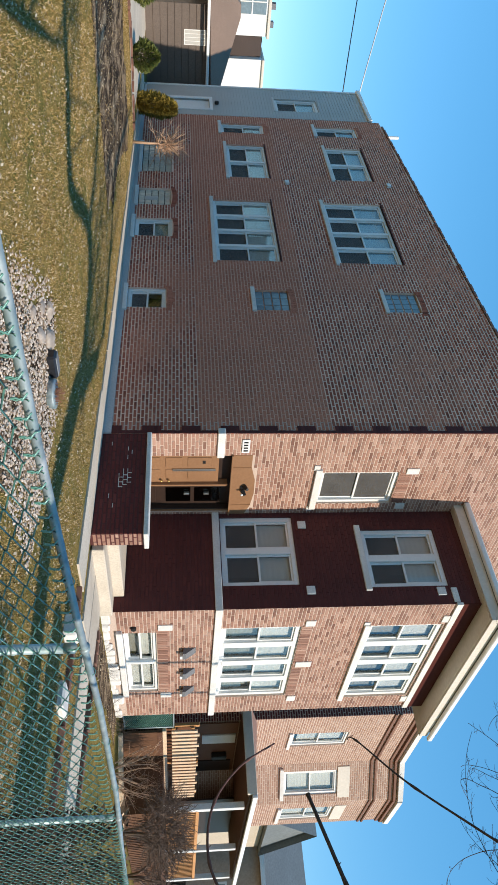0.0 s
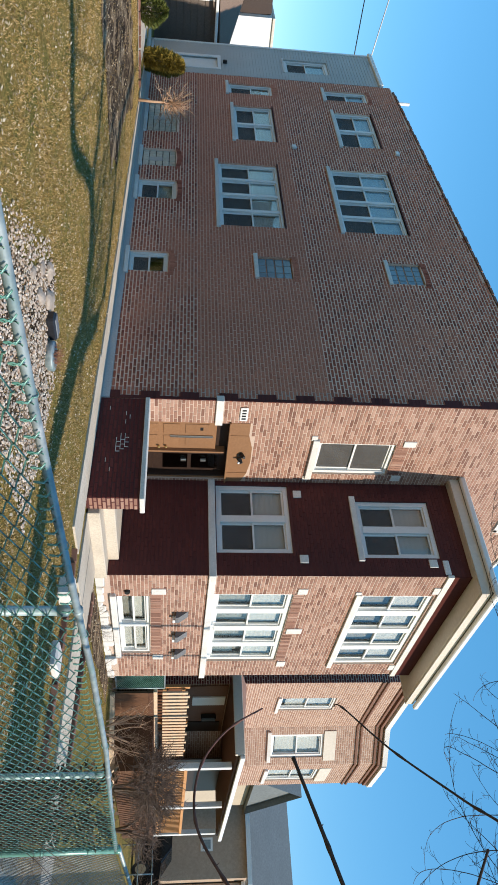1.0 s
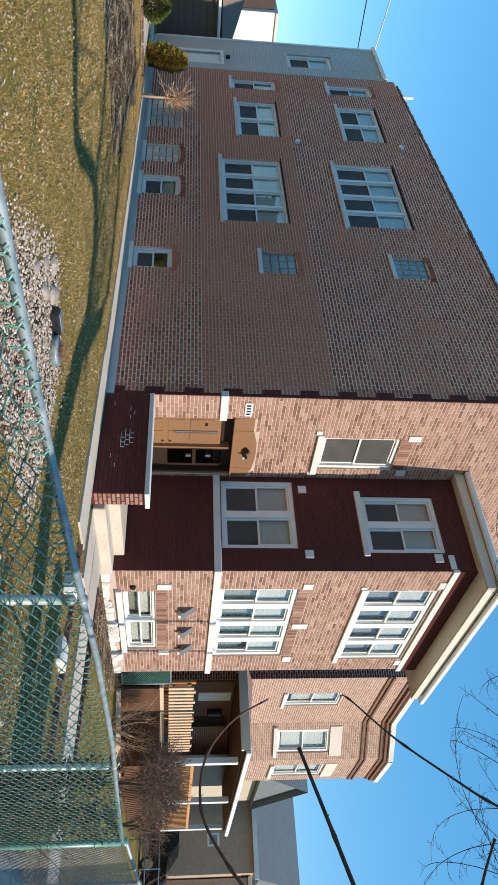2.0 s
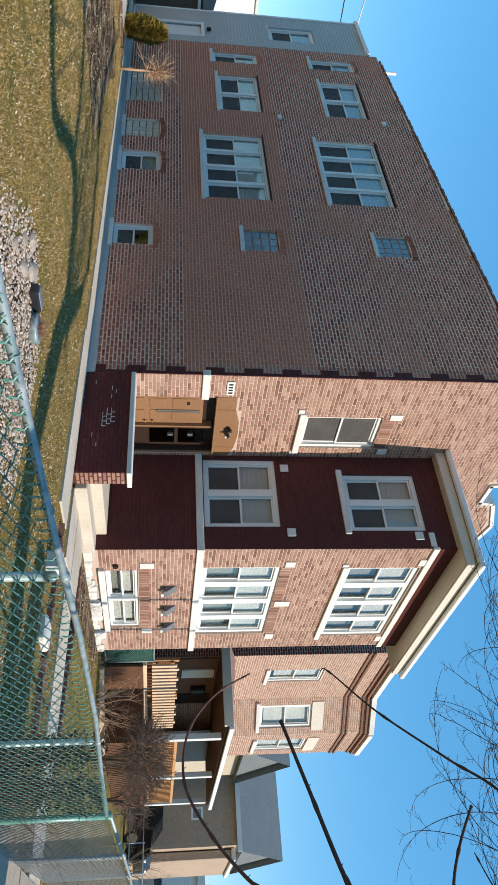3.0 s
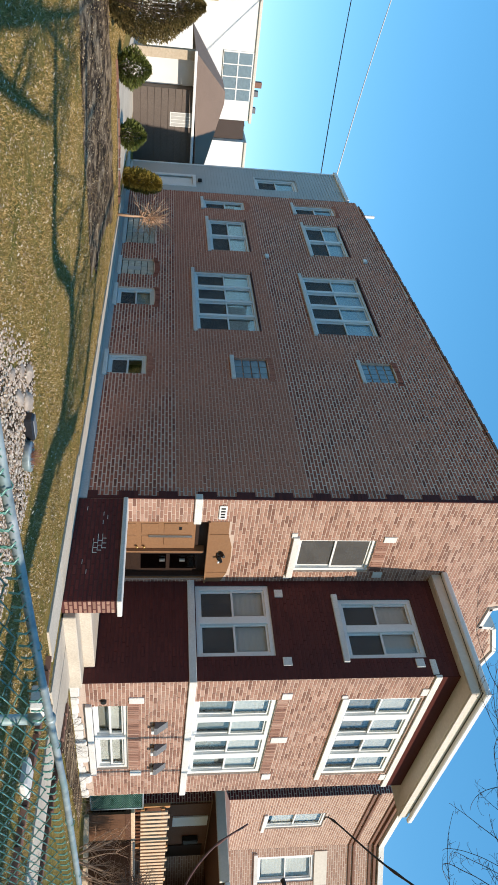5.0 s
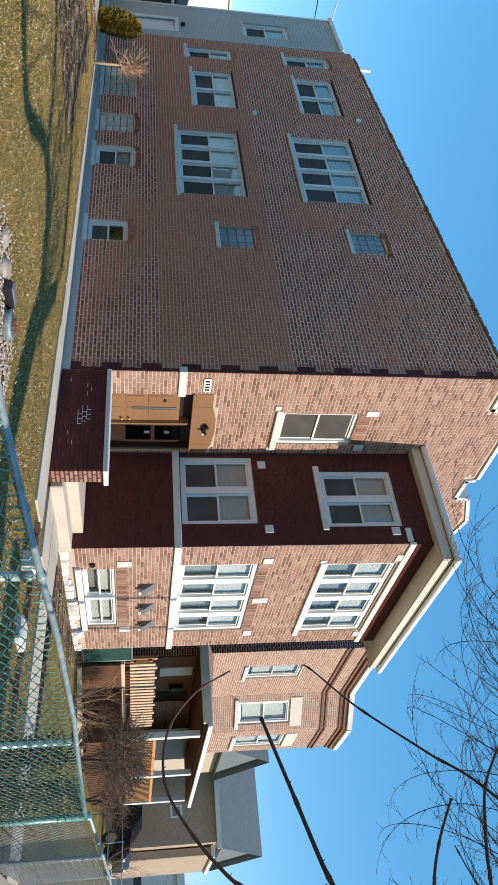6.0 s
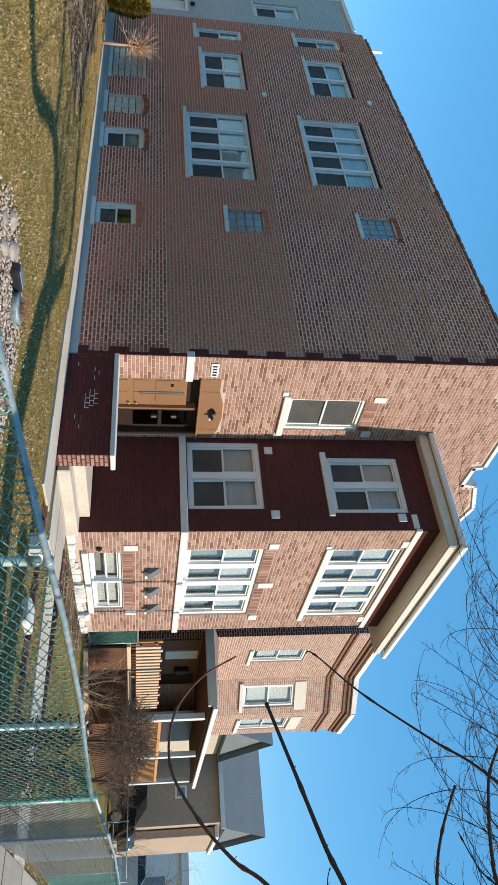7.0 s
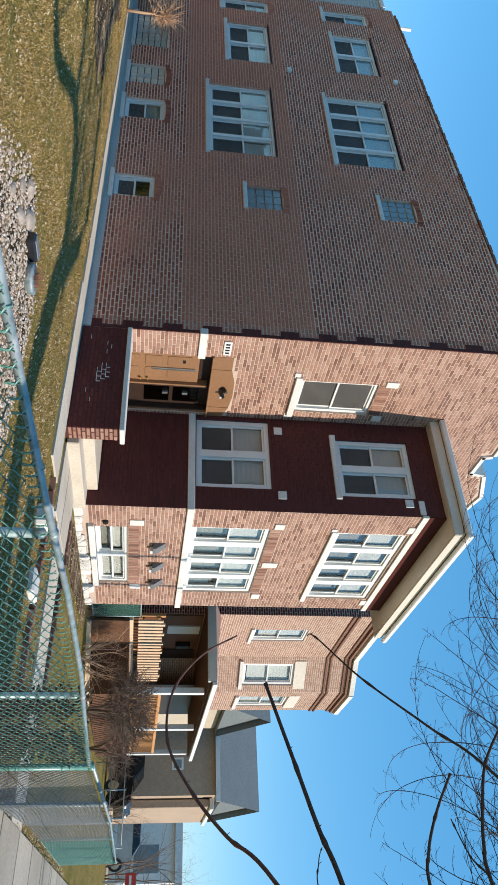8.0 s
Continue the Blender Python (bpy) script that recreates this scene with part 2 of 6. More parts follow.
def window(P, u0, u1, z0, z1, n, parent, blinds=(), sill=(0.10, 0.05, 0.09), split=0.5, frame_w=0.07, mull=0.10, depth=0.07, material=None, name="window", cloth=None, screens=1):
    """n sash windows side by side in one opening. blinds: how far each is drawn down (0 to 1)."""
    w = material or M_WHITE
    back = -depth - 0.07
    pitch = (u1 - u0 - 2 * frame_w + mull) / n
    bm = bmesh.new()
    box(bm, P, u0 + frame_w, u1 - frame_w, z1 - frame_w, z1, back, -depth + 0.03, 0.004)
    win = part(name, bm, w, parent)
    low = z0 + frame_w * 0.8
    bars = [(u0, u0 + frame_w, z0, z1, 0.03), (u1 - frame_w, u1, z0, z1, 0.03), (u0 + frame_w, u1 - frame_w, z0, low, 0.03)]
    bars += [(u0 + frame_w + i * pitch - mull, u0 + frame_w + i * pitch, low, z1 - frame_w, 0.035) for i in range(1, n)]
    for k, (a, b, c, e, out) in enumerate(bars):
        bm = bmesh.new()
        box(bm, P, a, b, c, e, back, -depth + out, 0.004)
        part("mullion" if k > 2 else "frame", bm, w, win)
    if sill:
        over, out, high = sill
        bm = bmesh.new()
        box(bm, P, u0 - over, u1 + over, z0 - high, z0, -depth - 0.06, out, 0.008)
        part("window_sill", bm, M_STONE, win)
    for i in range(n):
        a = u0 + frame_w + i * pitch
        b = a + pitch - mull
        c, e = z0 + frame_w * 0.8, z1 - frame_w
        mid = c + (e - c) * split
        for k, (lo, hi, dd) in enumerate(((c, mid + 0.02, -depth - 0.035), (mid - 0.02, e, -depth - 0.005))):
            s = 0.038
            bm = bmesh.new()
            box(bm, P, a, a + s, lo, hi, dd - 0.028, dd)
            box(bm, P, b - s, b, lo, hi, dd - 0.028, dd)
            box(bm, P, a + s, b - s, lo, lo + s, dd - 0.028, dd)
            box(bm, P, a + s, b - s, hi - s, hi, dd - 0.028, dd)
            part("sash", bm, w, win)
            bm = bmesh.new()
            box(bm, P, a + s, b - s, lo + s, hi - s, dd - 0.018, dd - 0.012)
            pane = part("pane", bm, M_GLASS, win, "clear window glass")
            pane.visible_shadow = False
            if k < screens:
                bm = bmesh.new()
                box(bm, P, a + s, b - s, lo + s, hi - s, dd - 0.006, dd - 0.004)
                part("insect_screen", bm, M_SCREEN, win, "grey insect screen")
        drawn = blinds[i] if i < len(blinds) else 0
        for drawn, stuff, gap in ((drawn, M_BLIND, 0.03), (1.0 if cloth else 0, cloth, 0.09)):
            if not drawn:
                continue
            bm = bmesh.new()
            top, low = e, e - (e - c) * drawn
            rows = max(3, int((top - low) / 0.05))
            prev = None
            for r in range(rows + 1):
                z = top + (low - top) * r / rows
                d = back - gap + (0.004 if r % 2 else 0.0)
                cur = [bm.verts.new(P(a, z, d)), bm.verts.new(P(b, z, d))]
                if prev:
                    bm.faces.new([prev[0], prev[1], cur[1], cur[0]])
                prev = cur
            part("blind", bm, stuff, win)
    return win


# ---- ground ----
def lie(x, y):
    """The ground's height: it rises gently towards the back of the lot."""
    return 0.12 + 0.015 * max(-60.0, min(y, 45.0))


def strip(name, pts, material, lift, thick=0.05, label="", category="", kind="structure"):
    """A paved or bare patch that follows the ground, with a raised edge."""
    bm = bmesh.new()
    top = [bm.verts.new((x, y, lie(x, y) + lift)) for x, y in pts]
    low = [bm.verts.new((x, y, lie(x, y) + lift - thick)) for x, y in pts]
    bm.faces.new(top)
    n = len(pts)
    for i in range(n):
        bm.faces.new([top[i], top[(i + 1) % n], low[(i + 1) % n], low[i]])
    return tagged(part(name, bm, material), label, category, kind=kind)


def lawn_material():
    m, nt, b = tree("dormant_lawn")
    vec = coords(nt)
    tuft, patch, wide = noise_of(nt, vec, 26, 6, 0.7), noise_of(nt, vec, 3.2, 5, 0.6), noise_of(nt, vec, 0.5, 4)
    straw = ramp(nt, tuft, [(0.3, (0.10, 0.07, 0.017)), (0.5, (0.28, 0.19, 0.057)), (0.72, (0.48, 0.345, 0.125))])
    green = ramp(nt, tuft, [(0.3, (0.045, 0.06, 0.012)), (0.7, (0.15, 0.16, 0.035))])
    col = mix(nt, ramp(nt, patch, [(0.42, (0, 0, 0)), (0.62, (1, 1, 1))]), straw, mix(nt, 0.55, straw, green))
    col = mix(nt, ramp(nt, wide, [(0.45, (0, 0, 0)), (0.7, (0.6, 0.6, 0.6))]), col, green)
    nt.links.new(col, b.inputs["Base Color"])
    b.inputs["Roughness"].default_value = 0.95
    b.inputs["Specular IOR Level"].default_value = 0.1
    bump(nt, b, tuft, 0.9, 0.03)
    return m


M_LAWN = lawn_material()
bm = bmesh.new()
xs = [-3000, -400, -60, -20, -8, 0, 8, 20, 60, 400, 3000]
ys = [-3000, -400, -60, -20, -8, 0, 8, 20, 45, 400, 3000]
grid = [[bm.verts.new((x, y, lie(x, y))) for x in xs] for y in ys]
for j in range(len(ys) - 1):
    for i in range(len(xs) - 1):
        bm.faces.new([grid[j][i], grid[j][i + 1], grid[j + 1][i + 1], grid[j + 1][i]])
tagged(part("ground", bm, M_LAWN), "dormant straw and green winter lawn", "ground", kind="structure")

# ---- the brick two-flat ----
rng = random.Random(4)
house = thing("brick_house", (0, 0, 0.1), "two-storey brown brick house with a projecting sun-room wing", "house")
side = lambda u, z, d=0.0: Vector((-d, u, z))
front = lambda u, z, d=0.0: Vector((u, -d, z))
WX, WY, WR = 2.39, -2.26, 7.04
wing_side = lambda u, z, d=0.0: Vector((WX - d, u, z))
wing_front = lambda u, z, d=0.0: Vector((u, WY - d, z))
right = lambda u, z, d=0.0: Vector((WR + d, u, z))
TOP, BACK = 8.05, 14.3
crest = lambda u: 8.66 - 0.0385 * u

S_OPEN = [(5.82, 8.78, 2.44, 4.00), (5.82, 8.78, 5.44, 7.05), (10.12, 12.22, 2.96, 4.11), (10.15, 12.22, 5.98, 7.12),
          (13.06, 13.74, 2.86, 4.2), (13.06, 13.74, 5.86, 7.2), (3.86, 4.61, 0.39, 1.25), (6.84, 7.70, 0.43, 1.37),
          (3.84, 4.62, 3.25, 4.02), (3.84, 4.62, 6.28, 7.05), (8.40, 9.3, 0.46, 1.33), (10.27, 12.1, 0.5, 1.33)]
wall = part("wall", slab(side, 0.302, BACK, 0.0, TOP, S_OPEN, 0.3), M_MORTAR, house, "weathered brown common brick side wall")
bm = bmesh.new()
wedge = [(0.302, TOP), (BACK, TOP), (BACK, crest(BACK)), (0.302, crest(0.3))]
fa = [bm.verts.new(side(u, z, 0)) for u, z in wedge]
ba = [bm.verts.new(side(u, z, -0.3)) for u, z in wedge]
bm.faces.new(fa), bm.faces.new(ba)
for i in range(4):
    bm.faces.new([fa[i], fa[(i + 1) % 4], ba[(i + 1) % 4], ba[i]])
part("parapet", bm, M_MORTAR, house, "brick parapet falling towards the back")
pieces = [p for p in courses(0.0, BACK, 0.1, 8.7, S_OPEN, rng) if p[3] < crest(p[1])]
SIDE_NEAR = [p for p in pieces if 0.2 < p[0] < 2.0 and 0.3 < p[2] < 1.9]
brickwork(side, [p for p in pieces if p not in set(SIDE_NEAR)], wall, M_COMMON, rng)
SIDE_WALL = wall
bm = bmesh.new()
q = [(0.0, 0.0), (BACK, 0.0), (BACK, 0.47), (0.0, 0.30)]
fa = [bm.verts.new(side(u, z, 0.03)) for u, z in q]
ba = [bm.verts.new(side(u, z, 0.001)) for u, z in q]
bm.faces.new(fa), bm.faces.new(ba)
for i in range(4):
    bm.faces.new([fa[i], fa[(i + 1) % 4], ba[(i + 1) % 4], ba[i]])
part("foundation_band", bm, surface("grey_parging", (0.36, 0.36, 0.36), (0.50, 0.50, 0.50), 0.9, 30, 1.2, 0.3), house, "grey parged concrete foundation band")

F_OPEN = [(0.60, 2.33, 0.55, 2.55), (1.10, 2.08, 4.34, 5.93)]
fw = part("wall", slab(front, 0.0, WR, 0.0, 8.3, F_OPEN, 0.3), M_FACEMORTAR, house, "salmon face brick front wall")
hood = [(0.58, WX, 2.55, 2.95), (0.95, 2.2, 2.9, 3.03)]
pieces = courses(0.0, WX, 0.1, 8.3, F_OPEN + hood, rng, length=0.21, joint=0.014) + courses(WX, WR, 7.156, 8.3, [], rng, length=0.21, joint=0.014)
FRONT_NEAR = [p for p in pieces if p[1] < 0.75 and 2.9 < p[2] < 5.2]
brickwork(front, [p for p in pieces if p not in set(FRONT_NEAR)], fw, M_FACE, rng)
FRONT_WALL = fw

# shaped parapet
prof = [(0, 8.3), (0, 8.66), (0.9, 8.66), (0.95, 9.3), (3.30, 9.3), (3.36, 9.06), (4.11, 9.03), (4.17, 9.4), (5.1, 9.72), (5.92, 9.53), (WR, 8.9), (WR, 8.3)]
bm = bmesh.new()
fa = [bm.verts.new(front(u, z, 0)) for u, z in prof]
ba = [bm.verts.new(front(u, z, -0.3)) for u, z in prof]
bm.faces.new(fa), bm.faces.new(ba)
for i in range(len(prof)):
    j = (i + 1) % len(prof)
    bm.faces.new([fa[i], fa[j], ba[j], ba[i]])
par = part("parapet", bm, M_FACEMORTAR, house, "shaped brick parapet with white stone coping")


def parapet_height(u):
    for (a, p), (b, q) in zip(prof[1:-1], prof[2:-1]):
        if a <= u <= b and b > a:
            return p + (q - p) * (u - a) / (b - a)
    return 8.3


pieces = [p for p in courses(0.0, WR, 8.236, 9.72, [], rng, length=0.21, joint=0.014) if p[3] < min(parapet_height(p[0]), parapet_height(p[1])) - 0.02]
brickwork(front, pieces, par, M_FACE, rng)
for (a, p), (b, q) in zip(prof[1:-1], prof[2:-1]):
    bm = bmesh.new()
    t = Vector((b - a, q - p)).normalized()
    nn = Vector((-t.y, t.x)) * 0.09
    q4 = [(a, p), (b, q), (b + nn.x, q + nn.y), (a + nn.x, p + nn.y)]
    f1 = [bm.verts.new(front(u, z, 0.05)) for u, z in q4]
    f2 = [bm.verts.new(front(u, z, -0.35)) for u, z in q4]
    bm.faces.new(f1), bm.faces.new(f2)
    for i in range(4):
        bm.faces.new([f1[i], f1[(i + 1) % 4], f2[(i + 1) % 4], f2[i]])
    part("coping_stone", bm, M_STONE, par)

# closing walls, roof and floors behind
part("wall", slab(right, 0.004, BACK, 0.0, TOP, [], 0.3), M_MORTAR, house)
part("wall", block(0.3, WR - 0.3, BACK - 0.3, BACK, 0, TOP), M_MORTAR, house)
part("roof", block(0.3, WR - 0.3, 0.3, BACK - 0.3, 7.75, 7.9), M_SHINGLE, house, "flat roof behind the parapet")
# near-black floors and added backing sheets that make the rooms behind the glass look unlit
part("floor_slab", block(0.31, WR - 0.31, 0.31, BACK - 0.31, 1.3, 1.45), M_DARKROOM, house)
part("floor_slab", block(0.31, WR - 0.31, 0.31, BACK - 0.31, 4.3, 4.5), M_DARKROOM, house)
part("dark_backing", block(0.85, 0.9, 0.31, BACK - 0.31, 0.1, 7.7), M_DARKROOM, house)
part("dark_backing", block(0.95, WR - 0.31, 1.2, 1.25, 0.1, 7.7), M_DARKROOM, house)
part("dark_backing", block(WX + 0.8, WX + 0.85, WY + 0.9, 0.0, 0.1, 7.3), M_DARKROOM, house)
part("dark_backing", block(WX + 0.26, WR - 0.26, WY + 0.85, WY + 0.89, 0.1, 7.3), M_DARKROOM, house)
bm = bmesh.new()
for k in range(48):
    u = 0.1 + k * 0.29
    box(bm, side, u, u + 0.26, crest(u) + 0.002, crest(u) + 0.06, -0.34, 0.035 + 0.012 * math.sin(k * 2.1), 0.006)
part("coping_tiles", bm, surface("clay_coping", (0.17, 0.085, 0.06), (0.28, 0.15, 0.11), 0.7, 30, 3), house, "dark clay tiles along the wall top")

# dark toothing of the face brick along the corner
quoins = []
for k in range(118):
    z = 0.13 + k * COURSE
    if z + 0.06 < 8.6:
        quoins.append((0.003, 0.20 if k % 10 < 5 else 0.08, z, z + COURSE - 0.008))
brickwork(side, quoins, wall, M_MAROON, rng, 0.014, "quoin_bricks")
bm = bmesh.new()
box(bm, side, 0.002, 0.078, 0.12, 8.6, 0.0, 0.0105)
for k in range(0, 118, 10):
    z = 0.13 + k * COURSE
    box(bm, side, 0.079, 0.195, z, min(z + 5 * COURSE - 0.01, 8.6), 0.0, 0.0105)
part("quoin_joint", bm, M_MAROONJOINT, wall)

for i, (a, b, c, e) in enumerate(S_OPEN[:8]):
    n = (4, 4, 2, 2, 1, 1, 1, 1)[i]
    bl = ((0.52, 0.50, 0.51, 0.48), (0.5, 0.5, 0.5, 0.5), (0.5, 0.46), (0.5, 0.5), (0.2,), (0.45,), (0.0,), (0.45,))[i]
    window(side, a, b, c, e, n, house, bl, sill=(0.11, 0.05, 0.10), split=0.52)

# wing
WTOP = 7.35
WS_OPEN = [(-1.75, -0.10, 2.36, 3.86), (-1.84, -0.46, 5.26, 6.82)]
WF_OPEN = [(3.09, 6.22, 2.337, 3.92), (3.15, 6.45, 5.30, 6.82), (3.18, 5.78, 0.44, 1.08)]
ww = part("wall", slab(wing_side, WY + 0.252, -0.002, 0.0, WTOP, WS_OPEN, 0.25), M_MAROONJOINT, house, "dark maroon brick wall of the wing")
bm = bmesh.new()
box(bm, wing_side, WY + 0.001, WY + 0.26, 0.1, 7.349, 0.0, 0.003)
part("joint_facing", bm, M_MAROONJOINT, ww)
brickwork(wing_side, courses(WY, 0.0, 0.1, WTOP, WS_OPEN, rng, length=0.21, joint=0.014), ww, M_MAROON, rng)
wf = part("wall", slab(wing_front, WX, WR, 0.0, WTOP, WF_OPEN, 0.25), M_FACEMORTAR, house, "salmon face brick wall of the wing")
pieces = courses(WX + 0.004, WR, 0.35, 6.98, WF_OPEN, rng, length=0.21, joint=0.014)
brickwork(wing_front, pieces, wf, M_FACE, rng)
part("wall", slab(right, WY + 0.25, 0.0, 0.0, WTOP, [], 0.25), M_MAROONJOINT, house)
# the wing's floors carry the same painted-in room darkness
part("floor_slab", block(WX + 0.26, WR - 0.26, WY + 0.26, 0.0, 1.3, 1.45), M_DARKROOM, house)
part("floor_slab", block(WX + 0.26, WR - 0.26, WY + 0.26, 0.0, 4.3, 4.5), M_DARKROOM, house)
window(wing_side, *WS_OPEN[0], 2, house, (0.5, 0.5), sill=None, frame_w=0.1, mull=0.16)
window(wing_side, *WS_OPEN[1], 2, house, (0.5, 0.5), sill=(0.09, 0.05, 0.12), frame_w=0.1, mull=0.16)
window(wing_front, *WF_OPEN[0], 4, house, (0.5, 0.52, 0.5, 0.5), sill=None, mull=0.2, frame_w=0.1, cloth=M_GREYCLOTH, screens=0)
window(wing_front, *WF_OPEN[1], 4, house, (0.5, 0.5, 0.5, 0.48), sill=(0.09, 0.06, 0.12), mull=0.2, frame_w=0.1, cloth=M_GREYCLOTH, screens=0)
window(wing_front, *WF_OPEN[2], 2, house, (0.6, 1.0), sill=(0.1, 0.08, 0.12), mull=0.16, cloth=M_GREYCLOTH, screens=0)
window(front, *F_OPEN[1], 1, house, (0.0,), cloth=M_GREYCLOTH, sill=(0.12, 0.07, 0.13), screens=2)
# stone band that wraps the wing at the first-floor sills
bm = bmesh.new()
box(bm, wing_side, WY - 0.05, 0.0, 2.20, 2.34, -0.1, 0.05, 0.008)
part("stone_band", bm, M_STONE, house, "white stone sill band")
bm = bmesh.new()
box(bm, wing_front, WX + 0.006, WR + 0.05, 2.20, 2.337, -0.1, 0.052, 0.008)
part("stone_band", bm, M_STONE, house, "white stone sill band")
bm = bmesh.new()
box(bm, front, -0.05, 0.62, 2.24, 2.38, -0.1, 0.05, 0.008)
part("stone_band", bm, M_STONE, house, "white stone block at the corner")
# frieze, soffit and roof of the wing
bm = bmesh.new()
box(bm, wing_front, WX - 0.03, WR + 0.03, 6.99, 7.35, 0.0, 0.03, 0.004)
part("frieze", bm, surface("dark_brown_board", (0.065, 0.018, 0.014), (0.10, 0.028, 0.022), 0.85, 25, 1, spec=0.1), house, "dark brown frieze board")
EX0, EX1, EY = 2.2, 7.75, -2.72
bm = bmesh.new()
box(bm, WORLD, EX0 + 0.02, EX1, 7.35, 7.38, EY + 0.02, -0.002)
part("soffit", bm, M_SOFFIT, house, "beige panelled soffit")
bm = bmesh.new()
box(bm, WORLD, EX0, EX1 + 0.02, 7.36, 7.56, EY - 0.02, EY + 0.02, 0.004)
box(bm, WORLD, EX0 - 0.02, EX0 + 0.02, 7.36, 7.56, EY - 0.02, -0.002, 0.004)
part("fascia", bm, M_SOFFIT, house)
bm = bmesh.new()
box(bm, WORLD, EX0 - 0.13, EX1 + 0.1, 7.56, 7.68, EY - 0.13, EY - 0.021, 0.02)
box(bm, WORLD, EX0 - 0.13, EX0 - 0.021, 7.56, 7.68, EY - 0.02, -0.002, 0.02)
part("gutter", bm, M_WHITE, house, "white metal gutter")
bm = bmesh.new()
r = [bm.verts.new(p) for p in ((EX0 - 0.05, EY - 0.05, 7.66), (EX1 + 0.05, EY - 0.05, 7.66), (EX1 + 0.05, -0.002, 7.66), (EX0 - 0.05, -0.002, 7.66), (EX0 + 1.6, -0.002, 8.25), (EX1 - 1.6, -0.002, 8.25))]
for f in ((0, 1, 5, 4), (0, 4, 3), (1, 2, 5), (0, 3, 2, 1), (2, 3, 4, 5)):
    bm.faces.new([r[i] for i in f])
part("roof", bm, M_SHINGLE, house, "grey shingle hip roof")
M_WALK = surface("old_concrete", (0.50, 0.435, 0.345), (0.70, 0.62, 0.51), 0.9, 30, 0.9, 0.3, 0.004, stain=(0.36, 0.30, 0.23))
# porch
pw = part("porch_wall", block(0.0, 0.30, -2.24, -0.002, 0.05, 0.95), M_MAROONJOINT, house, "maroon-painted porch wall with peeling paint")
part("coping", block(-0.05, 0.35, -2.29, -0.003, 0.95, 1.03, 0.01), M_STONE, pw)
M_PEEL = brick("peeling_brick", [(0.17, 0.032, 0.027), (0.145, 0.026, 0.022), (0.12, 0.022, 0.02), (0.18, 0.042, 0.035)], (0.09, 0.02, 0.018), 0.5, rough=0.7)
porch_side = lambda u, z, d=0.0: Vector((-d, u, z))
brickwork(porch_side, courses(-2.235, -0.01, 0.14, 0.95, [], rng), pw, M_PEEL, rng)
bm = bmesh.new()
for k in range(9):
    u, z = -1.05 - 0.107 * (k % 3) + 0.05 * (k // 3), 0.5 + 0.072 * (k // 3)
    box(bm, porch_side, u, u + 0.10 + 0.05 * (k % 2), z - 0.011, z - 0.001, 0.004, 0.0095)
    box(bm, porch_side, u, u + 0.012, z, z + 0.061, 0.004, 0.0095)
for u, z in ((-0.42, 0.62), (-0.5, 0.69), (-0.62, 0.62), (-1.5, 0.34), (-1.7, 0.42), (-0.3, 0.33)):
    box(bm, porch_side, u, u + 0.09, z, z + 0.009, 0.004, 0.0095)
tagged(part("paint_chip", bm, M_STONE, pw, "white mortar showing where paint peeled"), kind="stuff")
porch_end = lambda u, z, d=0.0: Vector((u, -2.24 - d, z))
brickwork(porch_end, courses(0.002, 0.298, 0.14, 0.95, [], rng), pw, M_FACE, rng)
for y0, y1, z1 in ((-2.34, -1.94, 0.31), (-1.94, -0.003, 0.50)):
    part("step", block(0.302, WX - 0.003, y0, y1, 0.02, z1, 0.015), M_WALK, house, "worn cream concrete step")

# ---- entrance ----
M_DARKDOOR = surface("dark_brown_door", (0.022, 0.012, 0.009), (0.045, 0.025, 0.017), 0.45, 20, 2, 0.1, 0.002)
M_STEEL = surface("brushed_steel", (0.45, 0.45, 0.44), (0.6, 0.6, 0.58), 0.3, 30, 3, 0.05, 0.001, metal=0.9)
M_BRASS = surface("brass", (0.55, 0.38, 0.13), (0.7, 0.5, 0.2), 0.3, 30, 3, 0.05, 0.001, metal=0.9)


def panel_door(parent, P, u0, u1, z0, z1, material, d=-0.10, panels=(), label=""):
    bm = bmesh.new()
    box(bm, P, u0, u1, z0, z1, d - 0.045, d, 0.004)
    door = part("door", bm, material, parent, label)
    for a, b, c, e in panels:
        bm = bmesh.new()
        box(bm, P, u0 + (u1 - u0) * a, u0 + (u1 - u0) * b, z0 + (z1 - z0) * c, z0 + (z1 - z0) * e, d + 0.002, d + 0.012, 0.006)
        part("door_panel", bm, material, door)
    return door


tan = panel_door(house, front, 0.66, 1.50, 0.52, 2.30, M_TANMETAL, -0.12,
                 [(0.14, 0.46, 0.08, 0.36), (0.54, 0.86, 0.08, 0.36), (0.14, 0.46, 0.42, 0.60), (0.54, 0.86, 0.42, 0.60), (0.14, 0.46, 0.66, 0.92), (0.54, 0.86, 0.66, 0.92)], "tan steel entrance door")
bm = bmesh.new()
box(bm, front, 1.10, 1.15, 1.40, 2.24, -0.116, -0.085, 0.006)
part("pull_bar", bm, M_STEEL, tan, "long grey pull bar")
for z in (1.18, 1.32):
    bm = bmesh.new()
    bmesh.ops.create_uvsphere(bm, u_segments=12, v_segments=8, radius=0.028, matrix=Matrix.Translation(front(1.42, z, -0.075)))
    part("door_knob", bm, M_BRASS, tan, smooth=True)
bm = bmesh.new()
box(bm, front, 0.86, 0.95, 1.98, 2.04, -0.117, -0.107)
part("peep_plate", bm, M_BLACK, tan)
bm = bmesh.new()
box(bm, front, 0.66, 2.27, 2.31, 2.55, -0.25, -0.2)
part("transom", bm, M_DARKDOOR, house, "dark recess over the doors")
bm = bmesh.new()
box(bm, front, 0.60, 0.66, 0.502, 2.55, -0.2, -0.05, 0.004)
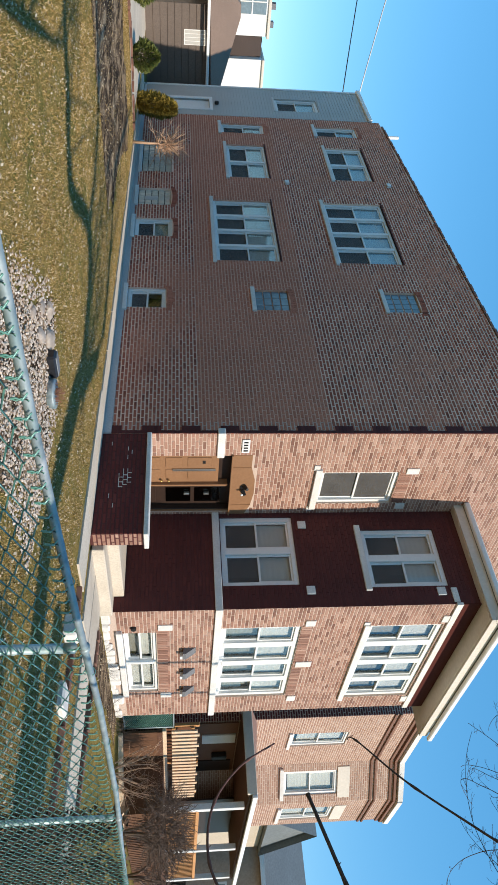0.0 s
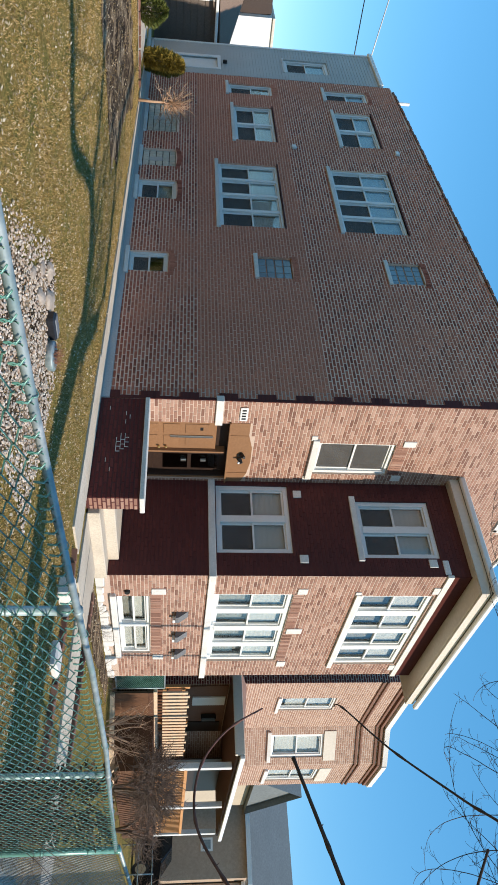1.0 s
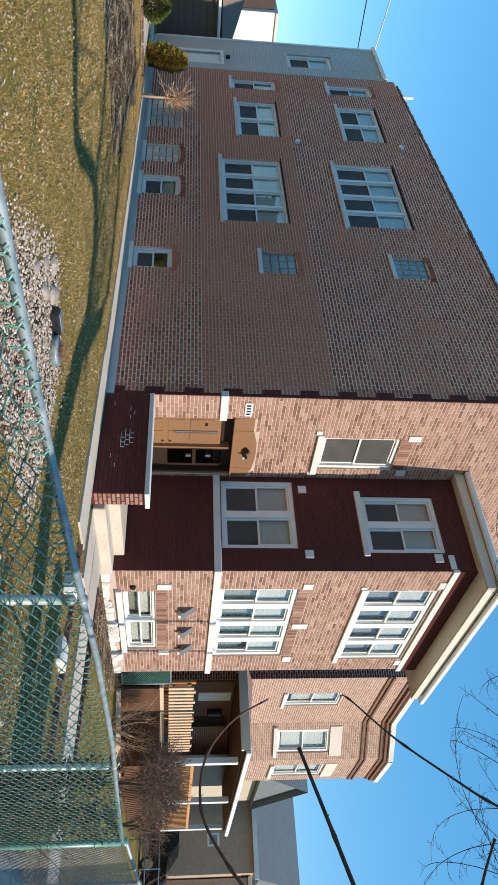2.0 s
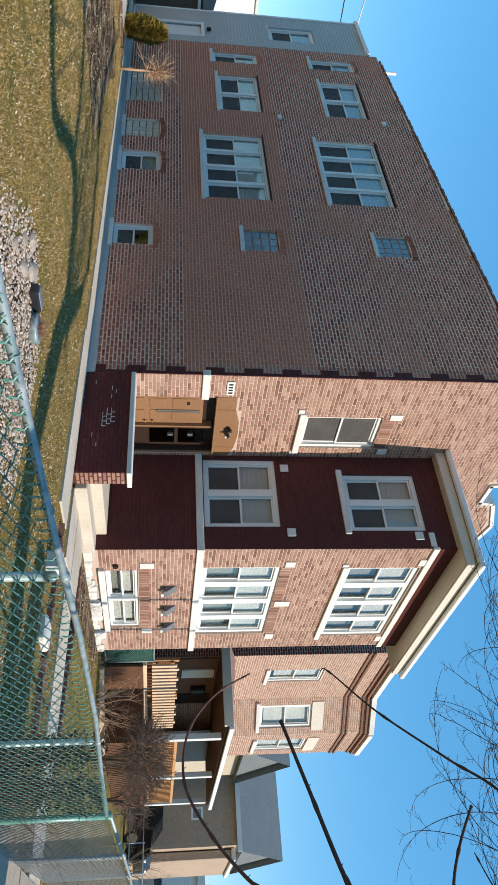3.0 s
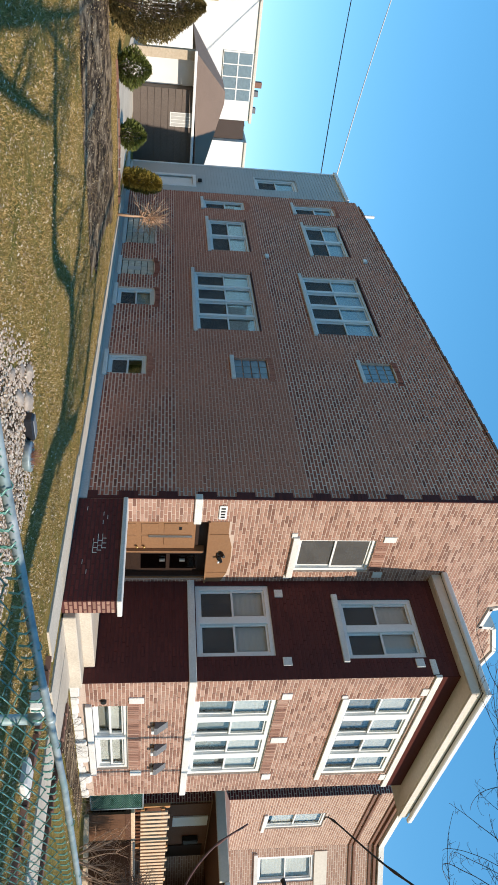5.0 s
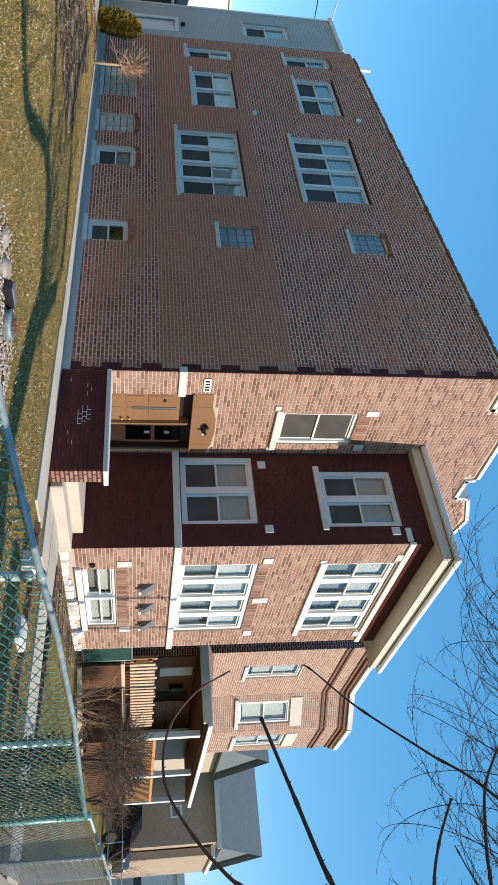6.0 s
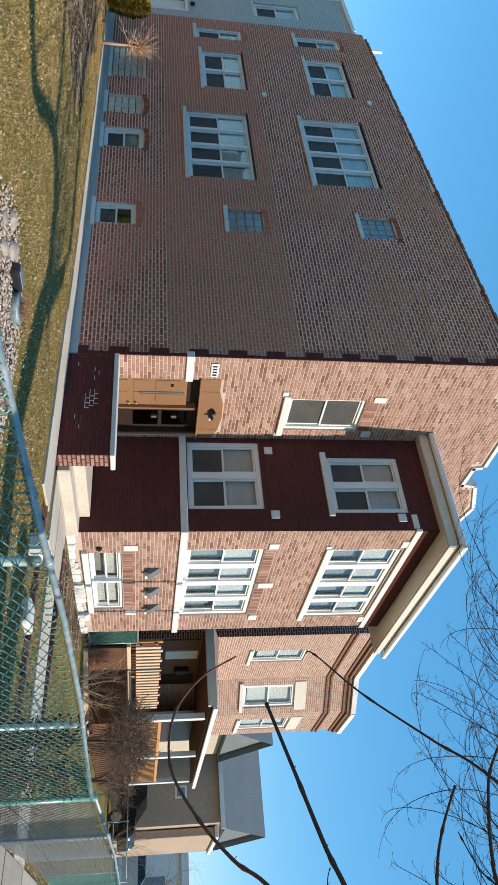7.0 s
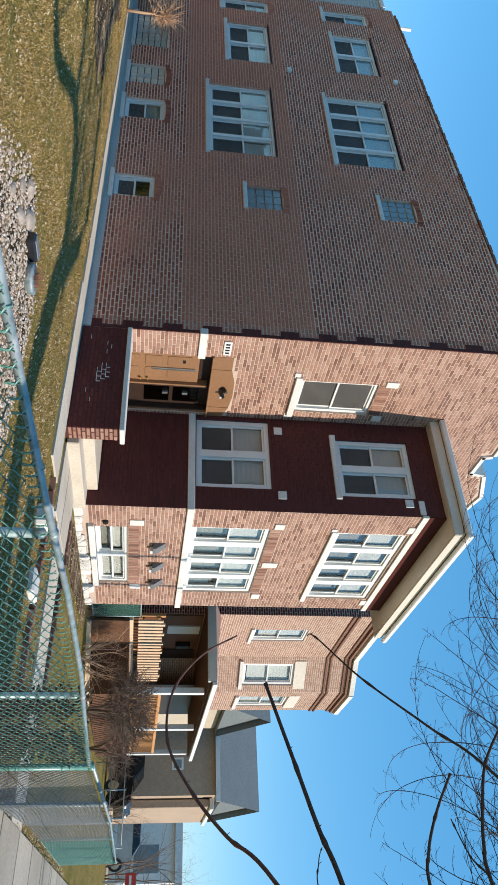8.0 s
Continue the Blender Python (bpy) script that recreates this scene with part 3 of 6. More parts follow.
box(bm, front, 1.50, 1.544, 0.502, 2.49, -0.2, -0.04, 0.004)
box(bm, front, 2.296, 2.33, 0.502, 2.55, -0.2, -0.03, 0.004)
part("door_frame", bm, M_TANMETAL, house, "tan painted door frame")
bm = bmesh.new()
box(bm, front, 1.545, 1.60, 0.502, 2.49, -0.2, -0.06, 0.004)
box(bm, front, 2.27, 2.295, 0.502, 2.55, -0.2, -0.05, 0.004)
part("door_frame", bm, M_DARKDOOR, house, "dark brown storm door frame")
storm = panel_door(house, front, 1.60, 2.27, 0.52, 2.30, M_DARKDOOR, -0.17, [(0.12, 0.88, 0.06, 0.30)], "dark brown glazed storm door")
for lo, hi in ((0.36, 0.62), (0.66, 0.94)):
    bm = bmesh.new()
    box(bm, front, 1.70, 2.17, 0.56 + 1.93 * lo, 0.56 + 1.93 * hi, -0.168, -0.160)
    part("pane", bm, M_DIMGLASS, storm)
for z in (1.62, 2.02):
    bm = bmesh.new()
    box(bm, front, 1.84, 1.90, z, z + 0.11, -0.158, -0.10, 0.008)
    part("mail_slot", bm, M_STEEL, storm, "small bright metal plate")
bm = bmesh.new()
outline = [(0.58, 2.552), (WX - 0.004, 2.552), (WX - 0.004, 2.87), (2.1, 2.98), (1.73, 3.03), (1.3, 3.02), (0.92, 2.93), (0.58, 2.93)]
fa = [bm.verts.new(front(u, z, 0.012)) for u, z in outline]
ba = [bm.verts.new(front(u, z, -0.03)) for u, z in outline]
bm.faces.new(fa), bm.faces.new(ba)
for i in range(len(outline)):
    j = (i + 1) % len(outline)
    bm.faces.new([fa[i], fa[j], ba[j], ba[i]])
hoodp = part("transom_panel", bm, M_TANMETAL, house, "tan painted board over the entrance")
for u, z0, z1 in ((0.93, 2.56, 2.93), (2.08, 2.56, 2.98)):
    bm = bmesh.new()
    box(bm, front, u, u + 0.012, z0, z1, 0.013, 0.022)
    part("batten", bm, M_TANMETAL, hoodp)
bm = bmesh.new()
box(bm, front, 0.56, WX - 0.005, 2.53, 2.56, 0.0, 0.06, 0.004)
part("drip_rail", bm, M_TANMETAL, hoodp)
# twin black lamp on the board
bm = bmesh.new()
box(bm, front, 1.47, 1.57, 2.74, 2.86, 0.013, 0.04, 0.008)
lamp = part("wall_lamp", bm, M_BLACK, house, "black twin spot wall lamp")
for du, dz in ((-0.05, 0.05), (0.09, 0.01)):
    bm = bmesh.new()
    m = Matrix.Translation(front(1.52 + du, 2.80 + dz, 0.09)) @ Euler((radians(65), 0, radians(20 if du > 0 else -20))).to_matrix().to_4x4()
    bmesh.ops.create_cone(bm, cap_ends=True, segments=14, radius1=0.05, radius2=0.03, depth=0.11, matrix=m)
    part("lamp_head", bm, M_BLACK, lamp, smooth=False)
bm = bmesh.new()
bmesh.ops.create_uvsphere(bm, u_segments=10, v_segments=6, radius=0.026, matrix=Matrix.Translation(front(1.61, 2.77, 0.14)))
part("bulb", bm, M_WHITE, lamp, "white bulb", smooth=True)
# number plaque with plain bars
bm = bmesh.new()
box(bm, front, 0.14, 0.50, 2.70, 2.85, 0.012, 0.03, 0.01)
plaque = part("number_plaque", bm, M_WHITE, house, "white oval plaque with dark bars")
for k in range(4):
    bm = bmesh.new()
    box(bm, front, 0.185 + k * 0.075, 0.225 + k * 0.075, 2.735, 2.815, 0.031, 0.034)
    part("bar", bm, M_BLACK, plaque)


# ---- stone accents, glass blocks, vents ----
def stone(P, u0, u1, z0, z1, out=0.03):
    bm = bmesh.new()
    box(bm, P, u0, u1, z0, z1, 0.0, out, 0.006)
    part("accent_stone", bm, M_STONE, house, "white limestone accent block")


for u, z, w, h in ((0.88, 4.17, 0.14, 0.12), (2.15, 4.17, 0.13, 0.12), (0.98, 6.06, 0.16, 0.26), (2.08, 6.06, 0.17, 0.20)):
    stone(front, u, u + w, z, z + h)
for u, z in ((-0.42, 3.97), (-1.98, 3.97), (-2.06, 6.55)):
    stone(wing_side, u, u + 0.18, z, z + 0.17)
stone(wing_side, -2.22, -1.9, 6.83, 6.95)
for u, z, w, h in ((2.86, 3.98, 0.2, 0.2), (4.58, 3.98, 0.22, 0.34), (6.25, 3.98, 0.25, 0.2), (2.88, 1.12, 0.2, 0.28), (5.84, 1.12, 0.22, 0.24), (2.80, 6.72, 0.24, 0.22), (6.5, 6.72, 0.26, 0.22), (2.98, 5.16, 0.12, 0.12)):
    stone(wing_front, u, u + w, z, z + h)
bm = bmesh.new()
box(bm, wing_front, WX - 0.04, WR + 0.05, 6.86, 6.988, -0.02, 0.045, 0.006)
part("stone_band", bm, M_STONE, house, "white trim over the upper windows")
# sailor course above the wing's windows
for z, a, b in ((3.93, 3.1, 6.2), (1.10, 3.1, 5.8)):
    bm = bmesh.new()
    k = a
    while k < b - 0.07:
        box(bm, wing_front, k, k + 0.061, z, z + 0.2, 0.0, 0.011)
        k += 0.072
    tagged(part("lintel_bricks", bm, M_FACE, wf), kind="stuff")
bm = bmesh.new()
k = 1.12
while k < 2.04:
    box(bm, front, k, k + 0.061, 5.96, 6.2, 0.0, 0.011)
    k += 0.072
tagged(part("lintel_bricks", bm, M_FACE, fw), kind="stuff")
# white painted footing of the wing
u = WX - 0.02
while u < WR - 0.05:
    w = rng.uniform(0.16, 0.42)
    bm = bmesh.new()
    box(bm, wing_front, u, min(u + w, WR) - 0.012, 0.02, rng.uniform(0.16, 0.33), 0.0, rng.uniform(0.02, 0.08), 0.035)
    for v in bm.verts:
        v.co += noise.noise_vector(v.co * 7) * 0.02
    part("footing_stone", bm, M_STONE, house, "white painted rough footing stone")
    u += w
# slanted hood vents
for u in (3.82, 4.72, 5.57):
    bm = bmesh.new()
    vs = [bm.verts.new(wing_front(*p)) for p in ((u, 1.62, 0.0), (u + 0.24, 1.62, 0.0), (u + 0.24, 1.86, 0.0), (u, 1.86, 0.0), (u, 1.60, 0.14), (u + 0.24, 1.60, 0.14), (u + 0.24, 1.66, 0.14), (u, 1.66, 0.14))]
    for f in ((0, 1, 2, 3), (4, 5, 6, 7), (0, 1, 5, 4), (3, 2, 6, 7), (0, 3, 7, 4), (1, 2, 6, 5)):
        bm.faces.new([vs[i] for i in f])
    part("vent_hood", bm, M_SHINGLE, house, "grey metal vent hood")
    bm = bmesh.new()
    box(bm, wing_front, u + 0.14, u + 0.25, 1.54, 1.61, 0.02, 0.13, 0.006)
    part("vent_flap", bm, M_WHITE, house, "white vent outlet")
# round bell beside the basement window
bm = bmesh.new()
bmesh.ops.create_cone(bm, cap_ends=True, segments=16, radius1=0.06, radius2=0.05, depth=0.05, matrix=Matrix.Translation(wing_front(2.98, 0.66, 0.03)) @ Euler((radians(90), 0, 0)).to_matrix().to_4x4())
part("spigot_cover", bm, M_BLACK, house)

M_BLOCKA = surface("blue_glass_block", (0.16, 0.22, 0.25), (0.24, 0.31, 0.34), 0.12, 9, 4, 0.4, 0.01, spec=0.7)
M_BLOCKB = surface("pale_glass_block", (0.50, 0.48, 0.40), (0.68, 0.66, 0.56), 0.15, 9, 4, 0.4, 0.01, spec=0.7)


def glass_blocks(a, b, c, e, cols, rows, material, skip=()):
    bm = bmesh.new()
    box(bm, side, a, b, c, e, -0.14, -0.075)
    win = part("glass_block_window", bm, M_MORTAR if material is M_BLOCKA else M_DARKDOOR, house, "window of square glass blocks")
    bm = bmesh.new()
    box(bm, side, a - 0.06, b + 0.06, c - 0.10, c, -0.1, 0.05, 0.008)
    part("window_sill", bm, M_STONE, win)
    w, h = (b - a) / cols, (e - c) / rows
    for i in range(cols):
        for j in range(rows):
            if (i, j) in skip:
                continue
            bm = bmesh.new()
            box(bm, side, a + i * w + 0.008, a + (i + 1) * w - 0.008, c + j * h + 0.008, c + (j + 1) * h - 0.008, -0.075, -0.05, 0.012)
            part("glass_block", bm, material, win)
    return win


glass_blocks(*S_OPEN[8], 3, 4, M_BLOCKA)
glass_blocks(*S_OPEN[9], 4, 4, M_BLOCKA)
for (a, b, c, e), cols in ((S_OPEN[10], 5), (S_OPEN[11], 9)):
    mid = cols // 2
    win = glass_blocks(a, b, c, e, cols, 5, M_BLOCKB, {(mid, 2), (mid, 1)})
    bm = bmesh.new()
    w, h = (b - a) / cols, (e - c) / 5
    box(bm, side, a + mid * w, a + (mid + 1) * w, c + h, c + 3 * h, -0.072, -0.045, 0.01)
    part("vent_insert", bm, M_SIDING, win, "pale vent set in the glass blocks")
for y, z in ((9.83, 4.50), (9.85, 7.44)):
    bm = bmesh.new()
    box(bm, side, y - 0.08, y + 0.08, z, z + 0.13, 0.0, 0.08, 0.015)
    part("wall_vent", bm, M_WHITE, house, "white plastic wall vent")
# curved brick arches above the narrow and basement windows
for a, b, top in ((3.86, 4.61, 1.25), (6.84, 7.70, 1.37), (3.84, 4.62, 4.02), (3.84, 4.62, 7.05), (13.06, 13.74, 4.2), (13.06, 13.74, 7.2), (8.40, 9.3, 1.33)):
    n = int((b - a + 0.2) / 0.072)
    bm = bmesh.new()
    for k in range(n):
        u = a - 0.1 + k * 0.072
        rise = 0.055 * (1 - ((k + 0.5) / n * 2 - 1) ** 2)
        box(bm, side, u, u + 0.061, top + rise - 0.02, top + rise + 0.10, 0.0, 0.008)
    tagged(part("arch_bricks", bm, M_COMMON, SIDE_WALL), kind="stuff")
for a, b, top in ((5.82, 8.78, 4.0), (5.82, 8.78, 7.05), (10.12, 12.22, 4.11), (10.15, 12.22, 7.12)):
    bm = bmesh.new()
    box(bm, side, a - 0.02, b + 0.1, top, top + 0.035, -0.05, 0.012)
    part("lintel", bm, M_MAROONJOINT, SIDE_WALL, "dark steel lintel")
bm = bmesh.new()
bmesh.ops.create_cone(bm, cap_ends=True, segments=12, radius1=0.05, radius2=0.05, depth=0.5, matrix=Matrix.Translation((0.15, 13.55, 8.4)))
part("vent_pipe", bm, M_WHITE, house, "white vent pipe on the roof edge")

# ---- grey sided rear porch ----
rear = thing("rear_porch", (0, 15.5, 0.35), "enclosed rear porch clad in grey vinyl siding", "porch")
RY = 16.75
DOOR = (14.75, 15.65, 0.55, 2.6)
R_OPEN = [(14.9, 15.9, 4.75, 6.2), DOOR]
part("wall", slab(side, BACK + 0.004, RY, 0.2, 7.75, R_OPEN, 0.15), M_SIDING, rear)
for k in range(72):
    z = 0.45 + k * 0.1016
    if z > 7.7:
        break
    free = [(BACK + 0.006, RY)]
    for h in R_OPEN:
        if h[2] < z + 0.1 and h[3] > z:
            free = [s for a, b in free for s in ((a, min(b, h[0])), (max(a, h[1]), b)) if s[1] - s[0] > 0.03]
    for a, b in free:
        bm = bmesh.new()
        vs = [bm.verts.new(side(u, zz, d)) for u in (a, b) for zz, d in ((z, 0.001), (z, 0.014), (z + 0.1, 0.003), (z + 0.1, 0.001))]
        for f in ((0, 1, 5, 4), (1, 2, 6, 5), (2, 3, 7, 6), (0, 1, 2, 3), (4, 5, 6, 7)):
            bm.faces.new([vs[i] for i in f])
        part("siding_board", bm, M_SIDING, rear)
window(side, 14.9, 15.9, 4.75, 6.2, 1, rear, (0.5,), sill=(0.06, 0.03, 0.07), frame_w=0.1)
panel_door(rear, side, 14.80, 15.60, 0.56, 2.55, M_WHITE, -0.05, [(0.14, 0.86, 0.1, 0.42), (0.14, 0.86, 0.52, 0.92)], "white storm door")
bm = bmesh.new()
for a, b in ((14.68, 14.80), (15.60, 15.74)):
    box(bm, side, a, b, 0.5, 2.66, 0.0, 0.03)
box(bm, side, 14.80, 15.60, 2.55, 2.66, 0.0, 0.03)
part("door_trim", bm, M_WHITE, rear)
bm = bmesh.new()
box(bm, side, 15.75, RY + 0.02, 0.4, 0.46, 0.0, 0.03)
box(bm, side, RY - 0.08, RY + 0.02, 0.3, 7.76, 0.005, 0.03)
part("corner_trim", bm, M_WHITE, rear)
part("wall", block(0.16, 6.8, RY - 0.15, RY, 0.2, 7.75), M_SIDING, rear)
part("roof", block(-0.08, 6.9, BACK + 0.01, RY + 0.1, 7.76, 7.90, 0.02), M_WHITE, rear, "white edged flat roof")
bm = bmesh.new()
box(bm, side, 15.12, 15.22, 2.72, 2.86, 0.015, 0.12, 0.02)
part("lantern", bm, M_BLACK, rear, "black porch lantern")

# ---- walks, beds, bare soil ----
def soil_material():
    """Trodden earth: dark damp patches, dry tan ones and crumbs."""
    m, nt, b = tree("bare_soil")
    vec = coords(nt, (1.3, 0.6, 1))
    clump, crumb = noise_of(nt, vec, 2.6, 6, 0.72), noise_of(nt, vec, 30, 4, 0.6)
    col = ramp(nt, clump, [(0.40, (0.030, 0.020, 0.013)), (0.50, (0.13, 0.088, 0.055)), (0.60, (0.40, 0.295, 0.19))])
    col = mix(nt, 0.5, col, ramp(nt, crumb, [(0.3, (0.35, 0.33, 0.30)), (0.7, (1, 1, 1))]), "MULTIPLY")
    nt.links.new(col, b.inputs["Base Color"])
    b.inputs["Roughness"].default_value = 0.95
    b.inputs["Specular IOR Level"].default_value = 0.1
    bump(nt, b, clump, 1.0, 0.06)
    return m


M_SOIL = soil_material()
M_PEBBLE = brick("pebbles", [(0.58, 0.47, 0.38), (0.74, 0.65, 0.56), (0.32, 0.21, 0.14), (0.80, 0.73, 0.65), (0.46, 0.31, 0.21)], (0.38, 0.30, 0.23), 0.2)
walk_thing = tagged(new("walk"), "concrete walk of slabs beside the house", "walk", kind="structure")
ys = [-3.3 + k * 1.22 for k in range(17)]
for k, y in enumerate(ys[:-1]):
    for x0, x1, sunk in ((-0.62 - 0.012 * max(0, y) - (0.12 if y < 0 else 0), -0.035 if y > 0 else -0.004, 0.0),):
        bm = bmesh.new()
        q = [(x0, y + 0.006), (x1, y + 0.006), (x1, ys[k + 1] - 0.006), (x0, ys[k + 1] - 0.006)]
        top = [bm.verts.new((x, yy, lie(x, yy) + 0.032 + 0.002 * ((k * 7) % 3 - 1))) for x, yy in q]
        low = [bm.verts.new((x, yy, lie(x, yy) - 0.06)) for x, yy in q]
        bm.faces.new(top)
        for i in range(4):
            bm.faces.new([top[i], top[(i + 1) % 4], low[(i + 1) % 4], low[i]])
        part("paving_slab", bm, M_WALK, walk_thing)
for k in range(2):
    x0 = 0.0 + k * 1.05
    bm = bmesh.new()
    q = [(max(x0, 0.302) if k == 0 else x0, -3.6), (x0 + 1.04, -3.6), (x0 + 1.04, -1.625), (max(x0, 0.302) if k == 0 else x0, -1.625)]
    top = [bm.verts.new((x, yy, lie(x, yy) + 0.03 + 0.004 * (k % 2))) for x, yy in q]
    low = [bm.verts.new((x, yy, lie(x, yy) - 0.06)) for x, yy in q]
    bm.faces.new(top)
    for i in range(4):
        bm.faces.new([top[i], top[(i + 1) % 4], low[(i + 1) % 4], low[i]])
    part("paving_slab", bm, M_WALK, walk_thing)
# front walk to the street
for k in range(5):
    y0 = -3.62 - k * 0.92
    bm = bmesh.new()
    q = [(0.62 - 0.02 * k, y0 - 0.91), (1.55, y0 - 0.91), (1.55, y0), (0.62, y0)]
    top = [bm.verts.new((x, yy, lie(x, yy) + 0.03)) for x, yy in q]
    low = [bm.verts.new((x, yy, lie(x, yy) - 0.06)) for x, yy in q]
    bm.faces.new(top)
    for i in range(4):
        bm.faces.new([top[i], top[(i + 1) % 4], low[(i + 1) % 4], low[i]])
    part("paving_slab", bm, M_WALK, walk_thing)
M_PAVE = [surface("pavement_concrete", (0.36 * f, 0.31 * f, 0.245 * f), (0.52 * f, 0.46 * f, 0.375 * f), 0.9, 24, 0.8, 0.35, 0.004, stain=(0.26, 0.215, 0.165)) for f in (1.0, 0.88, 1.1)]
pav = tagged(new("pavement"), "public concrete pavement outside the fence", "pavement", kind="structure")
for k in range(22):
    x0 = -6.2 + k * 1.52
    bm = bmesh.new()
    edge = -8.12 if x0 < -3.3 else -7.74
    q = [(x0, edge - 1.55), (x0 + 1.47, edge - 1.55), (x0 + 1.47, edge), (x0, edge)]
    top = [bm.verts.new((x, yy, lie(x, yy) + 0.04)) for x, yy in q]
    low = [bm.verts.new((x, yy, lie(x, yy) - 0.06)) for x, yy in q]
    bm.faces.new(top)
    for i in range(4):
        bm.faces.new([top[i], top[(i + 1) % 4], low[(i + 1) % 4], low[i]])
    part("paving_slab", bm, M_PAVE[k % 3], pav)


def patch(name, outline, material, lift, label, category, seed, wobble=0.25):
    """A bare patch with a ragged outline, laid just over the lawn."""
    r = random.Random(seed)
    pts = []
    for (xa, ya), (xb, yb) in zip(outline, outline[1:] + outline[:1]):
        n = max(2, int(math.hypot(xb - xa, yb - ya) / 0.35))
        for i in range(n):
            t = i / n
            pts.append((xa + (xb - xa) * t + r.uniform(-wobble, wobble), ya + (yb - ya) * t + r.uniform(-wobble, wobble)))
    bm = bmesh.new()
    bm.faces.new([bm.verts.new((x, y, lie(x, y) + lift)) for x, y in pts])
    bmesh.ops.triangulate(bm, faces=bm.faces)
    return tagged(part(name, bm, material), label, category, kind="structure")


patch("soil", [(-9.5, 3.7), (-5.5, 3.6), (-4.2, 3.3), (-2.9, 3.3), (-2.3, 4.1), (-2.15, 5.4), (-2.1, 6.9), (-1.4, 8.9), (-3.4, 9.1), (-5.1, 9.0), (-9.5, 8.8)], M_SOIL, 0.012, "bare brown soil strip worn through the lawn", "soil", 3)
patch("gravel", [(-6.3, -4.6), (-5.2, -3.2), (-4.5, -2.3), (-4.05, -2.6), (-3.9, -3.2), (-3.4, -3.6), (-3.6, -4.4), (-4.8, -5.2)], M_SOIL, 0.008, "gravel bed beside the lawn", "gravel", 5, 0.12)
patch("soil", [(2.2, -2.5), (6.9, -2.4), (6.9, -2.95), (2.2, -3.4)], M_SOIL, 0.010, "planting bed before the wing", "soil", 6, 0.1)
patch("gravel", [(-4.6, 11.0), (-1.2, 10.6), (-0.98, 16.5), (-2.2, 26.0), (-4.0, 26.0), (-3.8, 13.0)], M_WALK, 0.014, "pale gravel drive behind the lawn", "gravel", 8, 0.08)


# ---- tubes, branches ----
def tube(vs, fs, pts, radii, sides=5, cap=True):
    """Adds a tapered tube along pts to the lists."""
    pts = [Vector(p) for p in pts]
    base = len(vs)
    ref = Vector((0.31, 0.17, 0.93))
    for i, p in enumerate(pts):
        d = (pts[min(i + 1, len(pts) - 1)] - pts[max(i - 1, 0)]).normalized()
        a = d.cross(ref if abs(d.dot(ref)) < 0.95 else Vector((1, 0, 0))).normalized()
        b = d.cross(a)
        r = radii[i] if isinstance(radii, (list, tuple)) else radii
        vs += [p + (a * math.cos(t) + b * math.sin(t)) * r for t in (2 * math.pi * k / sides for k in range(sides))]
    for i in range(len(pts) - 1):
        for k in range(sides):
            q = base + i * sides
            fs.append((q + k, q + (k + 1) % sides, q + sides + (k + 1) % sides, q + sides + k))
    if cap:
        fs.append(tuple(base + k for k in range(sides))[::-1])
        fs.append(tuple(base + (len(pts) - 1) * sides + k for k in range(sides)))


def mesh_part(name, vs, fs, material, parent, label="", smooth=True):
    me = bpy.data.meshes.new(name)
    me.from_pydata([tuple(v) for v in vs], [], fs)
    return finish(name, me, material, parent, label, smooth)


def limb(vs, fs, r, start, heading, length, radius, depth, droop=0.0, curl=0.0, sides=5, spread=0.7, kids=(3, 5), taper=0.25, straight=0.12, shrink=(0.45, 0.7), step=0.22):
    """A wandering branch with side branches."""
    n = max(4, int(length / step)) if length > 0.5 else 5
    p, d = Vector(start), Vector(heading).normalized()
    pts, rad = [p.copy()], [radius]
    for i in range(n):
        d = (d + Vector((r.uniform(-1, 1), r.uniform(-1, 1), r.uniform(-1, 1))) * straight + Vector((0, 0, -droop if i < n * 0.6 else curl))).normalized()
        p = p + d * (length / n)
        pts.append(p.copy())
        rad.append(radius * (1 - (1 - taper) * (i + 1) / n))
    tube(vs, fs, pts, rad, sides if radius > 0.012 else 3, cap=radius > 0.02)
    if depth:
        for _ in range(r.randint(*kids)):
            i = r.randint(max(1, n // 4), n)
            dd = (pts[i] - pts[i - 1]).normalized()
            side_way = Vector((r.uniform(-1, 1), r.uniform(-1, 1), r.uniform(-0.5, 0.9))).normalized()
            limb(vs, fs, r, pts[i], dd * (1 - spread * 0.5) + side_way * spread, length * r.uniform(*shrink), rad[i] * 0.6, depth - 1, droop, curl, sides, spread, kids, taper, straight, shrink, step)


M_TWIG = surface("dark_twig", (0.045, 0.03, 0.025), (0.11, 0.07, 0.055), 0.8, 40, 4, 0.3, 0.002)
M_REDTWIG = surface("red_brown_branch", (0.10, 0.04, 0.03), (0.18, 0.08, 0.06), 0.6, 40, 4, 0.3, 0.002)

